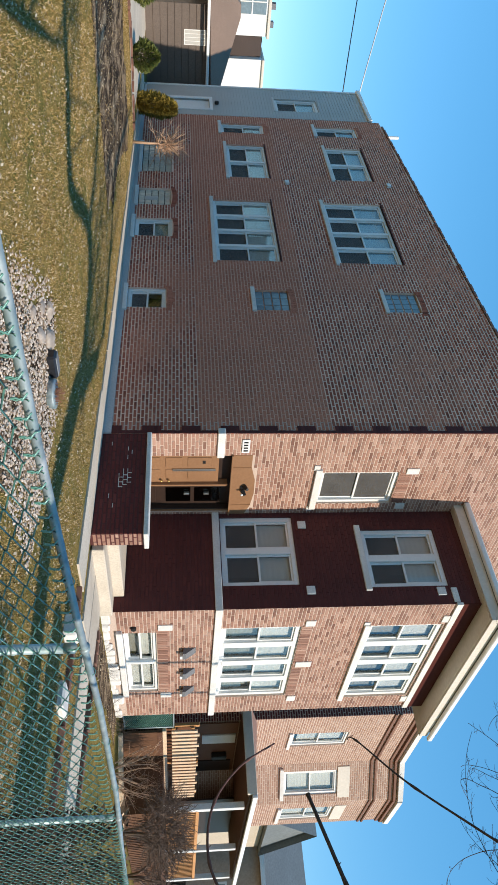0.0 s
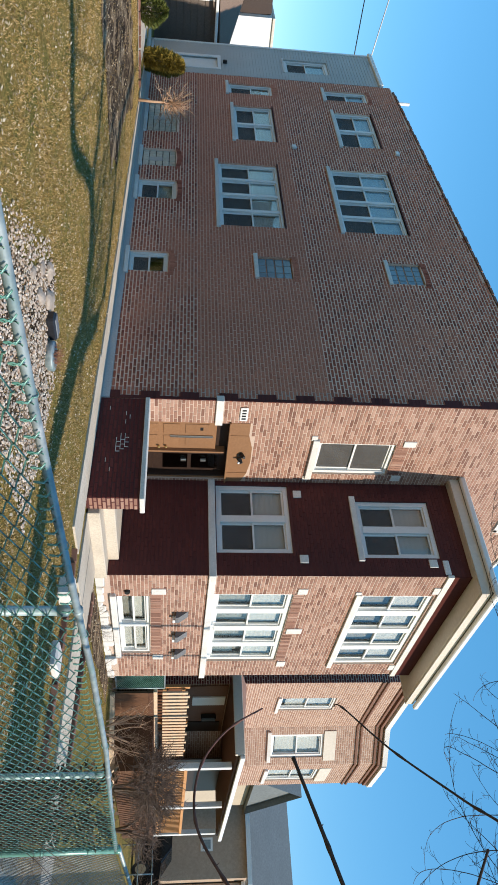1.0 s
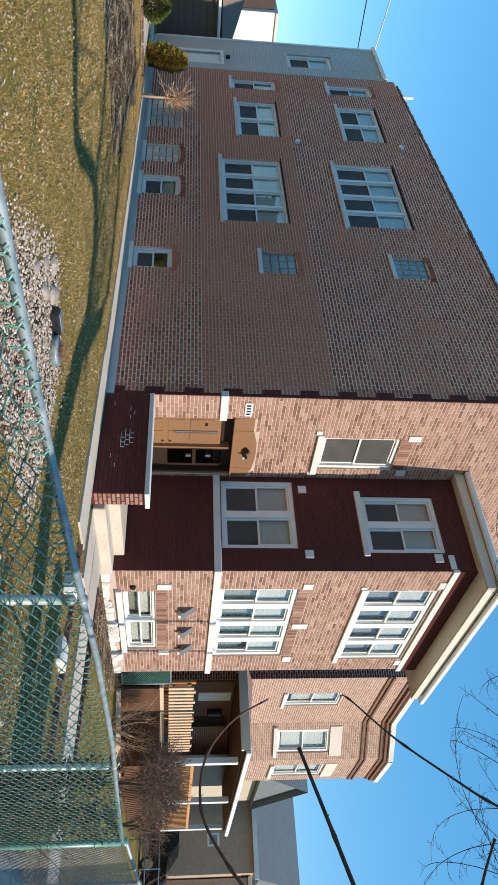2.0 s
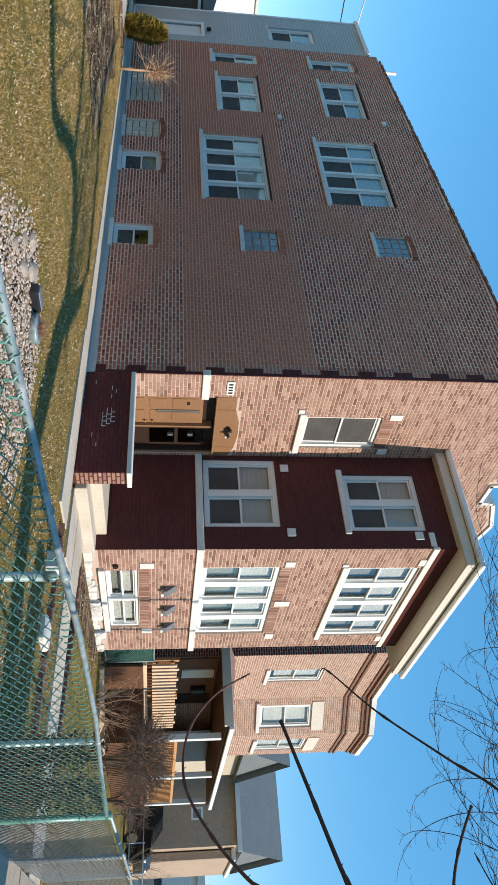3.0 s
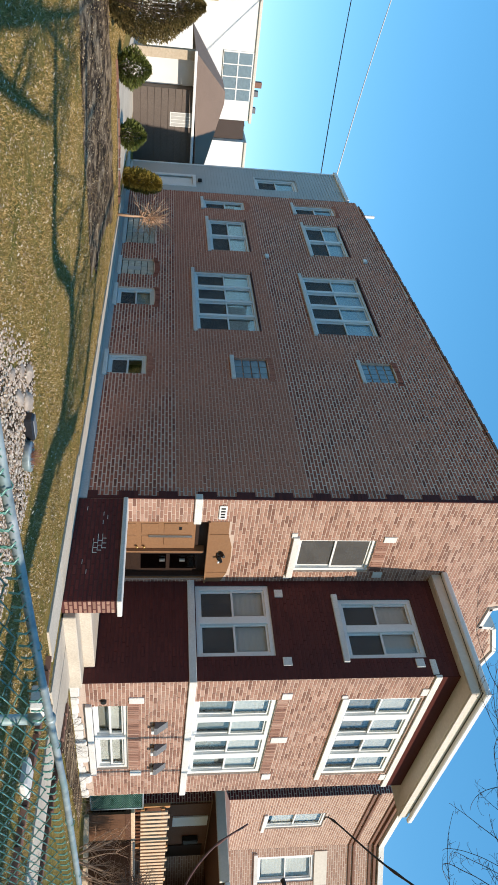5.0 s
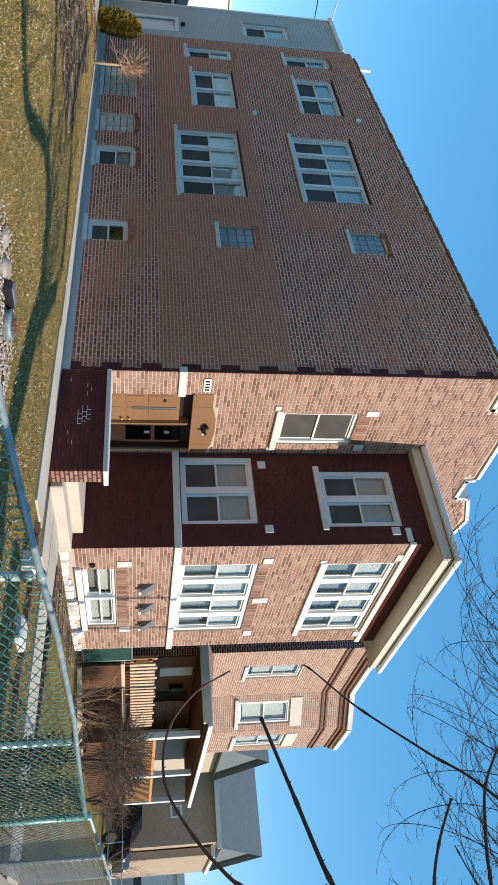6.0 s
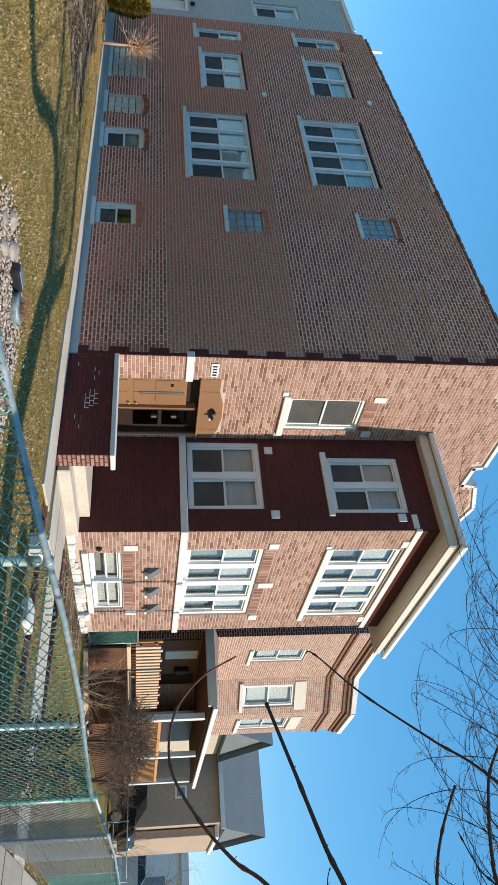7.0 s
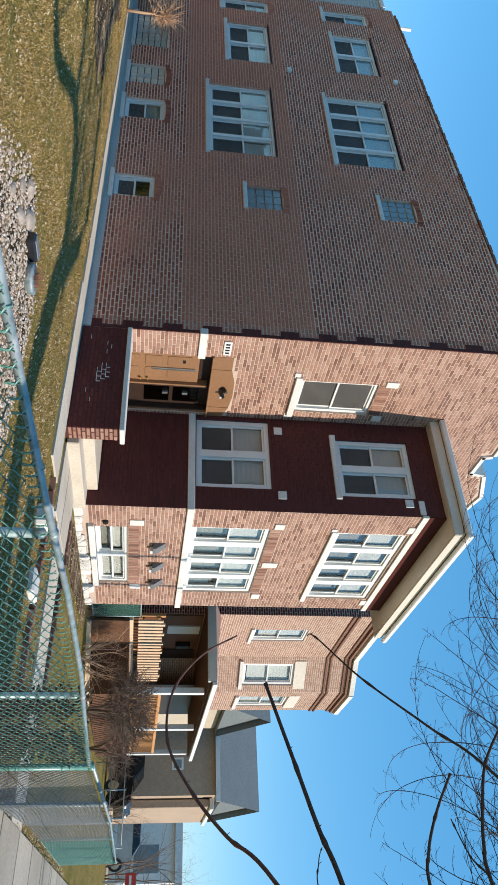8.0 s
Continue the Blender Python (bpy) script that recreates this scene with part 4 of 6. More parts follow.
# street tree whose twigs hang into the sky and whose shadow forks over the lawn
def wisp(vs, fs, r, start, heading, length, radius, depth, bend=1.6, lift=0.6, kids=(5, 8), shrink=(0.22, 0.42)):
    """A thin twig that bends smoothly and curls up at its tip, with smaller ones along it."""
    n = max(6, int(length / 0.09))
    ds = length / n
    p, d = Vector(start), Vector(heading).normalized()
    turn = Vector((r.uniform(-1, 1), r.uniform(-1, 1), r.uniform(-1, 1))) * bend
    pts, rad = [p.copy()], [radius]
    for i in range(n):
        turn = turn * 0.86 + Vector((r.uniform(-1, 1), r.uniform(-1, 1), r.uniform(-1, 1))) * bend * 0.5
        d = (d + turn * ds + Vector((0, 0, lift * (i / n * 2.2 - 0.7))) * ds).normalized()
        p = p + d * ds
        pts.append(p.copy())
        rad.append(radius * (1 - 0.6 * (i + 1) / n))
    tube(vs, fs, pts, rad, 4 if radius > 0.006 else 3, cap=False)
    if depth:
        for _ in range(r.randint(*kids)):
            i = r.randint(n // 5, n - 1)
            way = Vector((r.uniform(-1, 1), r.uniform(-1, 1), r.uniform(-1, 1)))
            d0 = (pts[i + 1] - pts[i]).normalized()
            wisp(vs, fs, r, pts[i], d0 * 0.9 + way * 0.8, length * r.uniform(*shrink), max(0.0028, rad[i] * 0.68), depth - 1, bend * 2.0, lift * 1.8, (2, 4), shrink)


def spray(vs, fs, r, start, heading, length, radius, depth, bend=0.5):
    """A pendulous twig: one even sweep that tightens into an upward hook at the tip, side twigs by turns, small buds."""
    n = max(5, int(length / 0.06))
    ds = length / n
    p, d = Vector(start), Vector(heading).normalized()
    way = Vector((r.uniform(-1, 1), r.uniform(-1, 1), r.uniform(0.3, 1.2))).normalized()
    pts, rad, heads = [p.copy()], [radius], [d.copy()]
    for i in range(n):
        t = (i + 1) / n
        rate = bend * (0.5 + 0.9 * t) + (3.6 * (t - 0.72) / 0.28 / max(0.35, length) if t > 0.72 else 0.0)
        d = (d + way * rate * ds + Vector((r.uniform(-1, 1), r.uniform(-1, 1), r.uniform(-1, 1))) * 0.05).normalized()
        p = p + d * ds
        pts.append(p.copy())
        heads.append(d.copy())
        rad.append(max(0.0017, radius * (1 - 0.65 * t)))
    tube(vs, fs, pts, rad, 4 if radius > 0.006 else 3, cap=False)
    if depth:
        gap, at, turn = (0.17, 0.25, 1) if depth == 2 else (0.075, 0.05, 1)
        while at < length * 0.93:
            i = min(n - 1, int(at / ds))
            across = heads[i].cross(Vector((r.uniform(-0.5, 0.5), r.uniform(-0.5, 0.5), 1))).normalized() * turn
            reach = r.uniform(0.25, 0.75) * (1.15 - at / length) if depth == 2 else r.uniform(0.03, 0.13)
            spray(vs, fs, r, pts[i], heads[i] * 0.8 + across * r.uniform(0.4, 0.8) + Vector((0, 0, r.uniform(-0.2, 0.3))), max(0.05, reach), max(0.0026, rad[i] * 0.62), depth - 1, bend * 3.0)
            at += gap * r.uniform(0.6, 1.5)
            turn = -turn


street_tree = thing("street_tree", (-1.75, -10.2, 0), "tall leaning bare street tree with an added shade-casting stem", "tree")
r = random.Random(12)
vs, fs = [], []
tube(vs, fs, [(-1.75, -10.2, -0.1), (-1.78, -10.2, 0.4), (-1.88, -10.2, 1.9), (-2.0, -10.2, 2.5), (-2.3, -10.2, 3.1), (-2.5, -10.2, 3.65), (-2.4, -10.2, 4.15), (-2.2, -10.2, 4.8), (-1.95, -10.2, 5.4)], [0.5, 0.4, 0.35, 0.34, 0.31, 0.29, 0.28, 0.28, 0.27], 10)
mesh_part("trunk", vs, fs, M_BARK, street_tree)
# unseen short stem, added only to cast the broad shadow on the lawn
vs, fs = [], []
tube(vs, fs, [(-1.6, -10.2, -0.1), (-1.45, -10.2, 0.6), (-1.22, -10.2, 1.7), (-1.15, -10.2, 2.6), (-1.12, -10.2, 3.3)], [0.5, 0.46, 0.45, 0.46, 0.4], 10)
mesh_part("trunk", vs, fs, M_BARK, street_tree)
for line, r0, r1 in (([(-1.95, -10.2, 5.35), (-1.94, -10.2, 5.8), (-2.04, -10.2, 6.19), (-2.31, -10.2, 6.56), (-2.62, -10.2, 6.78), (-3.02, -10.2, 6.83)], 0.22, 0.15),
                     ([(-3.0, -10.2, 6.83), (-3.5, -10.2, 6.55), (-3.97, -10.2, 6.2), (-4.29, -10.2, 6.08), (-4.64, -10.2, 6.15), (-5.13, -10.2, 6.39), (-5.64, -10.2, 6.57), (-6.6, -10.2, 6.9)], 0.14, 0.09),
                     ([(-2.9, -10.2, 6.85), (-3.06, -10.2, 7.42), (-3.34, -10.2, 7.94), (-3.78, -10.2, 8.31), (-4.44, -10.2, 8.58), (-5.6, -10.2, 8.9)], 0.11, 0.07),
                     ([(-2.1, -10.2, 6.3), (-2.02, -10.2, 7.27), (-2.16, -10.2, 7.63), (-2.3, -10.2, 8.6), (-2.1, -10.2, 9.6)], 0.07, 0.04),
                     ([(-1.93, -10.2, 5.35), (-1.56, -10.2, 5.72), (-0.86, -10.2, 6.47), (-0.5, -10.2, 7.2), (-0.62, -10.2, 7.68), (-0.8, -10.2, 8.28), (-1.22, -10.2, 8.93), (-1.6, -10.2, 9.44), (-1.3, -10.2, 10.51), (-0.6, -10.2, 12.4)], 0.17, 0.07)):
    vs, fs = [], []
    n = len(line)
    tube(vs, fs, line, [r0 + (r1 - r0) * i / (n - 1) for i in range(n)], 8)
    for i in range(n // 2, n):
        for _ in range(2):
            limb(vs, fs, r, line[i], (r.uniform(-0.8, 0.8), r.uniform(-0.3, 0.4), 0.8), r.uniform(1.2, 2.2), 0.035, 2, 0.0, 0.05, 4, 0.7, (3, 4), 0.3, 0.12)
    mesh_part("limb", vs, fs, M_BARK, street_tree)
boughs = []
for x1, y1, z1 in ((-1.6, -5.5, 6.3), (-2.0, -6.8, 6.1), (-2.5, -7.9, 5.8), (-1.1, -7.4, 6.6)):
    line = [Vector((-1.5, -10.2, 5.3)).lerp(Vector((x1, y1, z1)), t) + Vector((0.08 * math.sin(t * 9 + x1), 0, 0.35 * math.sin(t * 3.1))) for t in (0, 0.2, 0.4, 0.6, 0.8, 1.0)]
    vs, fs = [], []
    tube(vs, fs, line, [0.05, 0.04, 0.03, 0.022, 0.015, 0.008], 6)
    mesh_part("bough", vs, fs, M_BARK, street_tree)
    boughs.append(line)
vs, fs = [], []
for k in range(78):
    line = boughs[k % 4]
    t = r.uniform(0.8, 4.99)
    start = line[int(t)].lerp(line[int(t) + 1], t % 1)
    spray(vs, fs, r, start, (r.uniform(-0.35, 0.25), 0.55 + r.uniform(-0.25, 0.3), -0.85), r.uniform(1.4, 3.3), 0.0072, 2, 0.75)
tagged(mesh_part("twigwork", vs, fs, M_TWIG, street_tree, "thin drooping dark twigs"), kind="stuff")

# two thin trees added out of view for the upright shadow lines on the wing
for x, top in ((6.36, 7.2), (4.9, 7.4)):
    sapling = thing("young_tree", (x, -10.25, 0), "slender bare young tree out of view, added to shade the wing", "tree")
    vs, fs = [], []
    tube(vs, fs, [(x, -10.25, -0.1), (x + 0.02, -10.25, 2.0), (x - 0.03, -10.25, 4.6), (x, -10.25, 6.0), (x + 0.04, -10.25, top)], [0.06, 0.052, 0.048, 0.042, 0.028], 7)
    mesh_part("trunk", vs, fs, M_BARK, sapling)
    vs, fs = [], []
    for k in range(9):
        limb(vs, fs, r, (x, -10.25, r.uniform(5.0, top)), (r.uniform(-0.5, 0.5), r.uniform(-0.3, 0.1), 0.9), r.uniform(0.5, 1.1), 0.012, 1, 0.0, 0.05, 4, 0.6, (2, 3), 0.3, 0.1)
    tagged(mesh_part("twigwork", vs, fs, M_TWIG, sapling), kind="stuff")

# pruned tree by the fence: heavy bare shoots reach past the camera
near_tree = thing("pruned_tree", (-7.53, -10.6, 0), "pruned bare tree with reddish arching shoots by the fence", "tree")
vs, fs = [], []
tube(vs, fs, [(-7.53, -10.6, -0.1), (-7.54, -10.6, 0.4), (-7.5, -10.58, 1.8), (-7.52, -10.6, 3.4), (-7.5, -10.6, 5.2)], [0.40, 0.32, 0.30, 0.29, 0.22], 14)
mesh_part("trunk", vs, fs, M_BARK, near_tree)
vs, fs = [], []
for h, l, z in (((-0.5, 0.1, 1), 4.0, 5.1), ((0.5, 0.2, 1), 4.5, 5.1), ((-0.9, -0.2, 0.8), 3.2, 4.4), ((0.1, -0.5, 1), 4.0, 5.1), ((0.8, -0.3, 0.9), 3.2, 4.6)):
    limb(vs, fs, r, (-7.5, -10.6, z), h, l, 0.12, 3, 0.0, 0.05, 5, 0.7, (3, 5), 0.3, 0.1)
mesh_part("limb", vs, fs, M_BARK, near_tree)


def shoot(pts, r0, r1, material, label, knots=()):
    """A smooth arching shoot through the points, thick at its root, with a few buds."""
    P4 = [Vector(p) for p in pts]
    out = []
    for i in range(len(P4) - 1):
        a, b, c, d = P4[max(i - 1, 0)], P4[i], P4[i + 1], P4[min(i + 2, len(P4) - 1)]
        for k in range(8):
            t = k / 8
            out.append(0.5 * ((2 * b) + (c - a) * t + (2 * a - 5 * b + 4 * c - d) * t * t + (3 * b - a - 3 * c + d) * t ** 3))
    out.append(P4[-1])
    n = len(out)
    vs, fs = [], []
    r0, r1 = r0 * 0.85, r1 * 0.85
    tube(vs, fs, out, [r0 + (r1 - r0) * i / (n - 1) + (0.0025 if i % 9 == 4 else 0) for i in range(n)], 8)
    for i in range(6, n - 4, 9):
        tube(vs, fs, [out[i], out[i] + Vector((0.004, 0.012, 0.014))], [r1 * 0.6, 0.001], 4)
    mesh_part("shoot", vs, fs, material, near_tree, label)


shoot([(-7.08, -10.45, 2.6), (-6.75, -9.5, 2.35), (-6.46, -8.89, 1.99), (-6.36, -8.73, 1.83), (-6.29, -8.56, 1.7), (-6.24, -8.37, 1.61), (-6.2, -8.16, 1.63), (-6.18, -8.0, 1.75), (-6.14, -7.89, 1.92)], 0.0105, 0.0045, M_REDTWIG, "arching red-brown shoot")
shoot([(-7.08, -10.45, 2.3), (-6.7, -9.5, 2.3), (-6.40, -8.93, 2.25), (-6.27, -8.70, 2.2), (-6.17, -8.43, 2.14), (-6.10, -8.095, 2.05)], 0.0135, 0.009, M_TWIG, "straight cut dark branch")
shoot([(-7.08, -10.45, 3.6), (-6.75, -9.2, 3.25), (-6.47, -8.56, 2.88), (-6.32, -8.34, 2.7), (-6.2, -8.1, 2.47), (-6.11, -7.88, 2.3), (-6.07, -7.86, 2.27)], 0.009, 0.003, M_TWIG, "thin dark shoot")
shoot([(-7.08, -10.45, 2.7), (-6.6, -9.4, 2.58), (-6.4, -8.94, 2.57), (-6.35, -8.8, 2.6), (-6.32, -8.66, 2.67), (-6.31, -8.52, 2.76)], 0.009, 0.006, M_TWIG, "cut dark branch")
shoot([(-7.08, -10.45, 2.9), (-6.65, -9.4, 2.8), (-6.48, -8.92, 2.77), (-6.45, -8.79, 2.78), (-6.43, -8.64, 2.82), (-6.42, -8.5, 2.87), (-6.42, -8.36, 2.97)], 0.010, 0.006, M_TWIG, "cut dark branch")
shoot([(-6.6, -9.3, 2.8), (-6.49, -8.94, 2.78), (-6.38, -8.82, 2.75), (-6.28, -8.68, 2.74)], 0.005, 0.0025, M_TWIG, "thin dark shoot")
shoot([(-6.55, -9.2, 2.28), (-6.19, -8.92, 2.21), (-6.1, -8.8, 2.23), (-6.01, -8.74, 2.27)], 0.004, 0.002, M_TWIG, "thin dark shoot")

# ---- chain link fence ----
FY = -7.94
fence = thing("chain_link_fence", (-6, FY, 0), "green vinyl chain link fence with galvanised rail and posts", "fence")


def links(x0, x1, z0, z1, y, wire, name, material, parent, label, y1=None, barbs=True):
    """Woven zigzag wires that make the diamonds, with twisted ends along the top."""
    vs, fs = [], []
    w, h = 0.029, 0.025
    n = int((x1 - x0) / (2 * w))
    m = int((z1 - z0) / h)
    slope = ((y1 if y1 is not None else y) - y) / (x1 - x0)
    for i in range(n):
        cx = x0 + (2 * i + 1) * w
        yc = y + slope * (cx - x0)
        pts = []
        for j in range(m + 1):
            way = 1 if (j + i) % 2 else -1
            pts += [(cx + way * w * 1.03, yc + way * 0.003, z0 + (j - 0.13) * h), (cx + way * w * 1.03, yc + way * 0.003, z0 + (j + 0.13) * h)]
        tube(vs, fs, pts, wire, 3, cap=False)
        if barbs:
            top = Vector((cx, yc, pts[-1][2]))
            for k in (-1, 1):
                tube(vs, fs, [top, top + Vector((0.004 * k, -0.003, 0.012)), top + Vector((-0.004 * k, -0.002, 0.024)), top + Vector((0.012 * k, 0.004, 0.036))], wire, 3, cap=False)
    return tagged(mesh_part(name, vs, fs, material, parent, label), kind="stuff")


def post(x, y, z1, rad, material, parent):
    vs, fs = [], []
    tube(vs, fs, [(x, y, -0.1), (x, y, z1)], rad, 12)
    p = mesh_part("post", vs, fs, material, parent)
    vs, fs = [], []
    tube(vs, fs, [(x, y, z1 - 0.03), (x, y, z1 + 0.004), (x, y, z1 + 0.012)], [rad * 1.12, rad * 1.12, rad * 0.5], 12)
    mesh_part("post_cap", vs, fs, material, p)
    for z in (0.25, 0.62, 0.95):
        vs, fs = [], []
        tube(vs, fs, [(x, y, z), (x, y, z + 0.012)], rad * 1.12, 12)
        mesh_part("tie", vs, fs, material, p)


RAIL = [(-12.0, 1.165), (-8.2, 1.166), (-7.4, 1.178), (-6.7, 1.196), (-5.7, 1.196), (-4.8, 1.172), (-3.55, 1.145)]
rail_z = lambda x: float(np.interp(x, [p[0] for p in RAIL], [p[1] for p in RAIL]))
M_GREENPOST = surface("green_grey_post", (0.34, 0.44, 0.43), (0.52, 0.60, 0.58), 0.45, 25, 4, 0.15, 0.001, metal=0.3, stain=(0.08, 0.16, 0.15))
links(-12.0, -3.6, 0.06, 1.15, FY - 0.022, 0.0027, "green_mesh", M_GREENWIRE, fence, "green vinyl coated wire mesh")
vs, fs = [], []
tube(vs, fs, [(x, FY + 0.003 * math.sin(x * 2), rail_z(x)) for x in np.linspace(-12, -3.55, 60)], 0.0125, 12)
mesh_part("top_rail", vs, fs, M_GALV, fence, "galvanised top rail")
for x in (-11.2, -9.2, -7.18, -5.36):
    post(x, FY, rail_z(x) - 0.035, 0.0165, M_GREENPOST, fence)
    vs, fs = [], []
    tube(vs, fs, [(x - 0.012, FY, rail_z(x)), (x + 0.012, FY, rail_z(x))], 0.018, 14)
    mesh_part("rail_loop", vs, fs, M_GALV, fence, "loop cap that holds the rail")
post(-3.55, FY, 1.17, 0.024, M_GREENWIRE, fence)
for k in range(14):
    x = -11.8 + k * 0.6 + 0.05 * math.sin(k * 3.1)
    vs, fs = [], []
    tube(vs, fs, [(x + 0.012 * math.sin(a), FY + math.cos(a) * 0.0165, rail_z(x) + math.sin(a) * 0.0165) for a in np.linspace(-2.6, 2.6, 9)], 0.002, 4)
    mesh_part("wire_tie", vs, fs, M_GREENWIRE, fence)
far_fence = thing("chain_link_fence", (1, -7.6, 0), "weathered grey chain link fence along the pavement", "fence")
M_GREYWIRE = surface("weathered_wire", (0.30, 0.31, 0.30), (0.46, 0.47, 0.45), 0.5, 30, 2.0, 0, metal=0.3)
links(-3.5, 2.0, 0.06, 1.15, -7.94, 0.0027, "grey_mesh", M_GREYWIRE, far_fence, "grey wire mesh", -7.61, False)
links(2.0, 3.8, 0.06, 1.15, -7.61, 0.0029, "grey_mesh", M_GREYWIRE, far_fence, "grey wire mesh", -7.6, False)
links(3.82, 7.6, 0.06, 1.15, -7.6, 0.0045, "green_mesh", M_GREENWIRE, far_fence, "green wire mesh", None, False)
vs, fs = [], []
tube(vs, fs, [(-3.5, -7.91, 1.16), (2.0, -7.58, 1.165), (7.6, -7.57, 1.17)], 0.017, 10)
mesh_part("top_rail", vs, fs, M_GALV, far_fence)
for x, y in ((-0.5, -7.73), (1.95, -7.58), (3.8, -7.57), (7.6, -7.57)):
    post(x, y, 1.18, 0.026, M_GALV if x < 3 else M_GREENWIRE, far_fence)

# ---- gravel, rocks, edging ----
r = random.Random(21)
cube8 = [(-1, -1, -1), (1, -1, -1), (1, 1, -1), (-1, 1, -1), (-1, -1, 1), (1, -1, 1), (1, 1, 1), (-1, 1, 1)]
cubef = [(0, 3, 2, 1), (4, 5, 6, 7), (0, 1, 5, 4), (1, 2, 6, 5), (2, 3, 7, 6), (3, 0, 4, 7)]


def pebble(vs, fs, x, y, z, s):
    k = len(vs)
    m = Euler((r.uniform(0, 6), r.uniform(0, 6), r.uniform(0, 6))).to_matrix()
    for c in cube8:
        v = m @ (Vector(c).normalized() * s * r.uniform(0.7, 1.15))
        vs.append((x + v.x, y + v.y, z + v.z * 0.6))
    fs += [tuple(k + i for i in f) for f in cubef]


vs, fs = [], []
while len(vs) < 8 * 4600:
    x, y = r.uniform(-6.3, -3.4), r.uniform(-5.2, -2.3)
    if -0.4 < (y + 0.93 * (x + 6.3) + 4.5 - 2.2) + r.uniform(-0.5, 0.5) + 1.6 and y < -2.25 - 0.9 * max(0, x + 4.5) + r.uniform(-0.2, 0.2) and y < -2.3 + 1.0 * (x + 4.5 if x < -4.5 else 0) + r.uniform(-0.2, 0.3):
        pebble(vs, fs, x, y, lie(x, y) + 0.015, r.uniform(0.008, 0.024))
tagged(mesh_part("pebbles", vs, fs, M_PEBBLE, None, smooth=False), "pale mixed pebbles in the gravel bed", "pebbles", kind="stuff")
M_ROCK = surface("tan_rock", (0.30, 0.24, 0.19), (0.48, 0.41, 0.35), 0.9, 12, 2, 0.6, 0.02)
for k, (x, y, s) in enumerate(((-4.62, -2.62, 0.13), (-4.42, -2.85, 0.16), (-4.85, -2.9, 0.10), (-4.25, -2.72, 0.08), (-4.7, -3.15, 0.12), (-5.1, -3.3, 0.09))):
    bm = bmesh.new()
    s *= 0.7
    bmesh.ops.create_icosphere(bm, subdivisions=2, radius=s)
    for v in bm.verts:
        q = 1 + 0.35 * noise.noise(v.co * 9 + Vector((k * 3.3, 0, 0)))
        v.co = Vector((v.co.x * q * 1.25, v.co.y * q, v.co.z * q * 0.55))
    bm.transform(Matrix.Translation((x, y, lie(x, y) + s * 0.25)) @ pose(0, 0, 0, 0, 0, k * 51))
    tagged(part("rock", bm, M_ROCK), "rough tan garden rock on the gravel", "rock", "garden rocks")
M_SOLAR = surface("black_plastic", (0.012, 0.013, 0.016), (0.03, 0.03, 0.035), 0.35, 30, 2, 0.05)
box_light = thing("garden_light", (-4.15, -2.98, 0.07), "black plastic solar garden light lying on gravel", "lamp")
part("housing", block(-4.32, -4.02, -3.06, -2.90, 0.07, 0.18, 0.02), M_SOLAR, box_light)
part("panel", block(-4.30, -4.05, -3.04, -2.92, 0.181, 0.19), surface("grey_panel", (0.2, 0.22, 0.24), (0.3, 0.32, 0.34), 0.2, 20, 3, 0), box_light)
pot = thing("planter", (-3.95, -3.2, 0.07), "low pale planter ring with dry red plants", "planter")
vs, fs = [], []
tube(vs, fs, [(-3.93, -3.2, 0.04), (-3.93, -3.2, 0.14), (-3.93, -3.2, 0.16), (-3.93, -3.2, 0.15), (-3.93, -3.2, 0.10)], [0.15, 0.17, 0.165, 0.14, 0.13], 18)
mesh_part("bowl", vs, fs, M_GALV, pot)
vs, fs = [], []
for _ in range(70):
    a, q = r.uniform(0, 6.28), r.uniform(0, 0.11)
    p = Vector((-3.93 + q * math.cos(a), -3.2 + q * math.sin(a), 0.12))
    tube(vs, fs, [p, p + Vector((r.uniform(-0.06, 0.06), r.uniform(-0.06, 0.06), r.uniform(0.06, 0.16)))], [0.004, 0.001], 3)
mesh_part("dry_plant", vs, fs, surface("dry_red_leaf", (0.16, 0.06, 0.035), (0.32, 0.15, 0.09), 0.9, 40, 3, 0), pot, "dry reddish stems")
M_REDBRICK = brick("edging_brick", [(0.20, 0.09, 0.06), (0.26, 0.14, 0.10), (0.13, 0.065, 0.05)], (0.15, 0.1, 0.08), 0.4)
edge_thing = tagged(new("garden_edging"), "row of old red edging bricks along the walk", "edging", kind="structure")
edge_me = None
for k in range(16):
    x, y = 2.02 - 0.03 * k + 0.008 * math.sin(k * 2), -2.95 - k * 0.23
    if edge_me is None:
        bm = block(-0.05, 0.05, -0.1, 0.1, -0.03, 0.06, 0.008)
        edge_me = bpy.data.meshes.new("brick")
        bm.to_mesh(edge_me), bm.free()
        edge_me.materials.append(M_REDBRICK)
    o = new("brick", edge_me)
    o.parent = edge_thing
    o.matrix_basis = pose(x, y, lie(x, y) + 0.02, r.uniform(-6, 6), r.uniform(-8, 8), r.uniform(-6, 6))
for k in range(14):
    o = new("brick", edge_me)
    o.parent = edge_thing
    x, y = -0.45 + 0.02 * math.sin(k * 1.7), -3.6 - k * 0.22
    o.matrix_basis = pose(x, y, lie(x, y) + 0.02, r.uniform(-6, 6), r.uniform(-8, 8), 12 + r.uniform(-6, 6))
tagged(part("stepping_stone", block(-0.95, -0.55, -5.45, -5.1, 0.03, 0.14, 0.03), M_STONE), "white square stepping stone in the lawn", "stone")
bm = block(-1.15, -0.85, -4.6, -4.3, 0.03, 0.26, 0.04)
tagged(part("stone_block", bm, M_STONE), "small white stone block on the lawn", "stone")

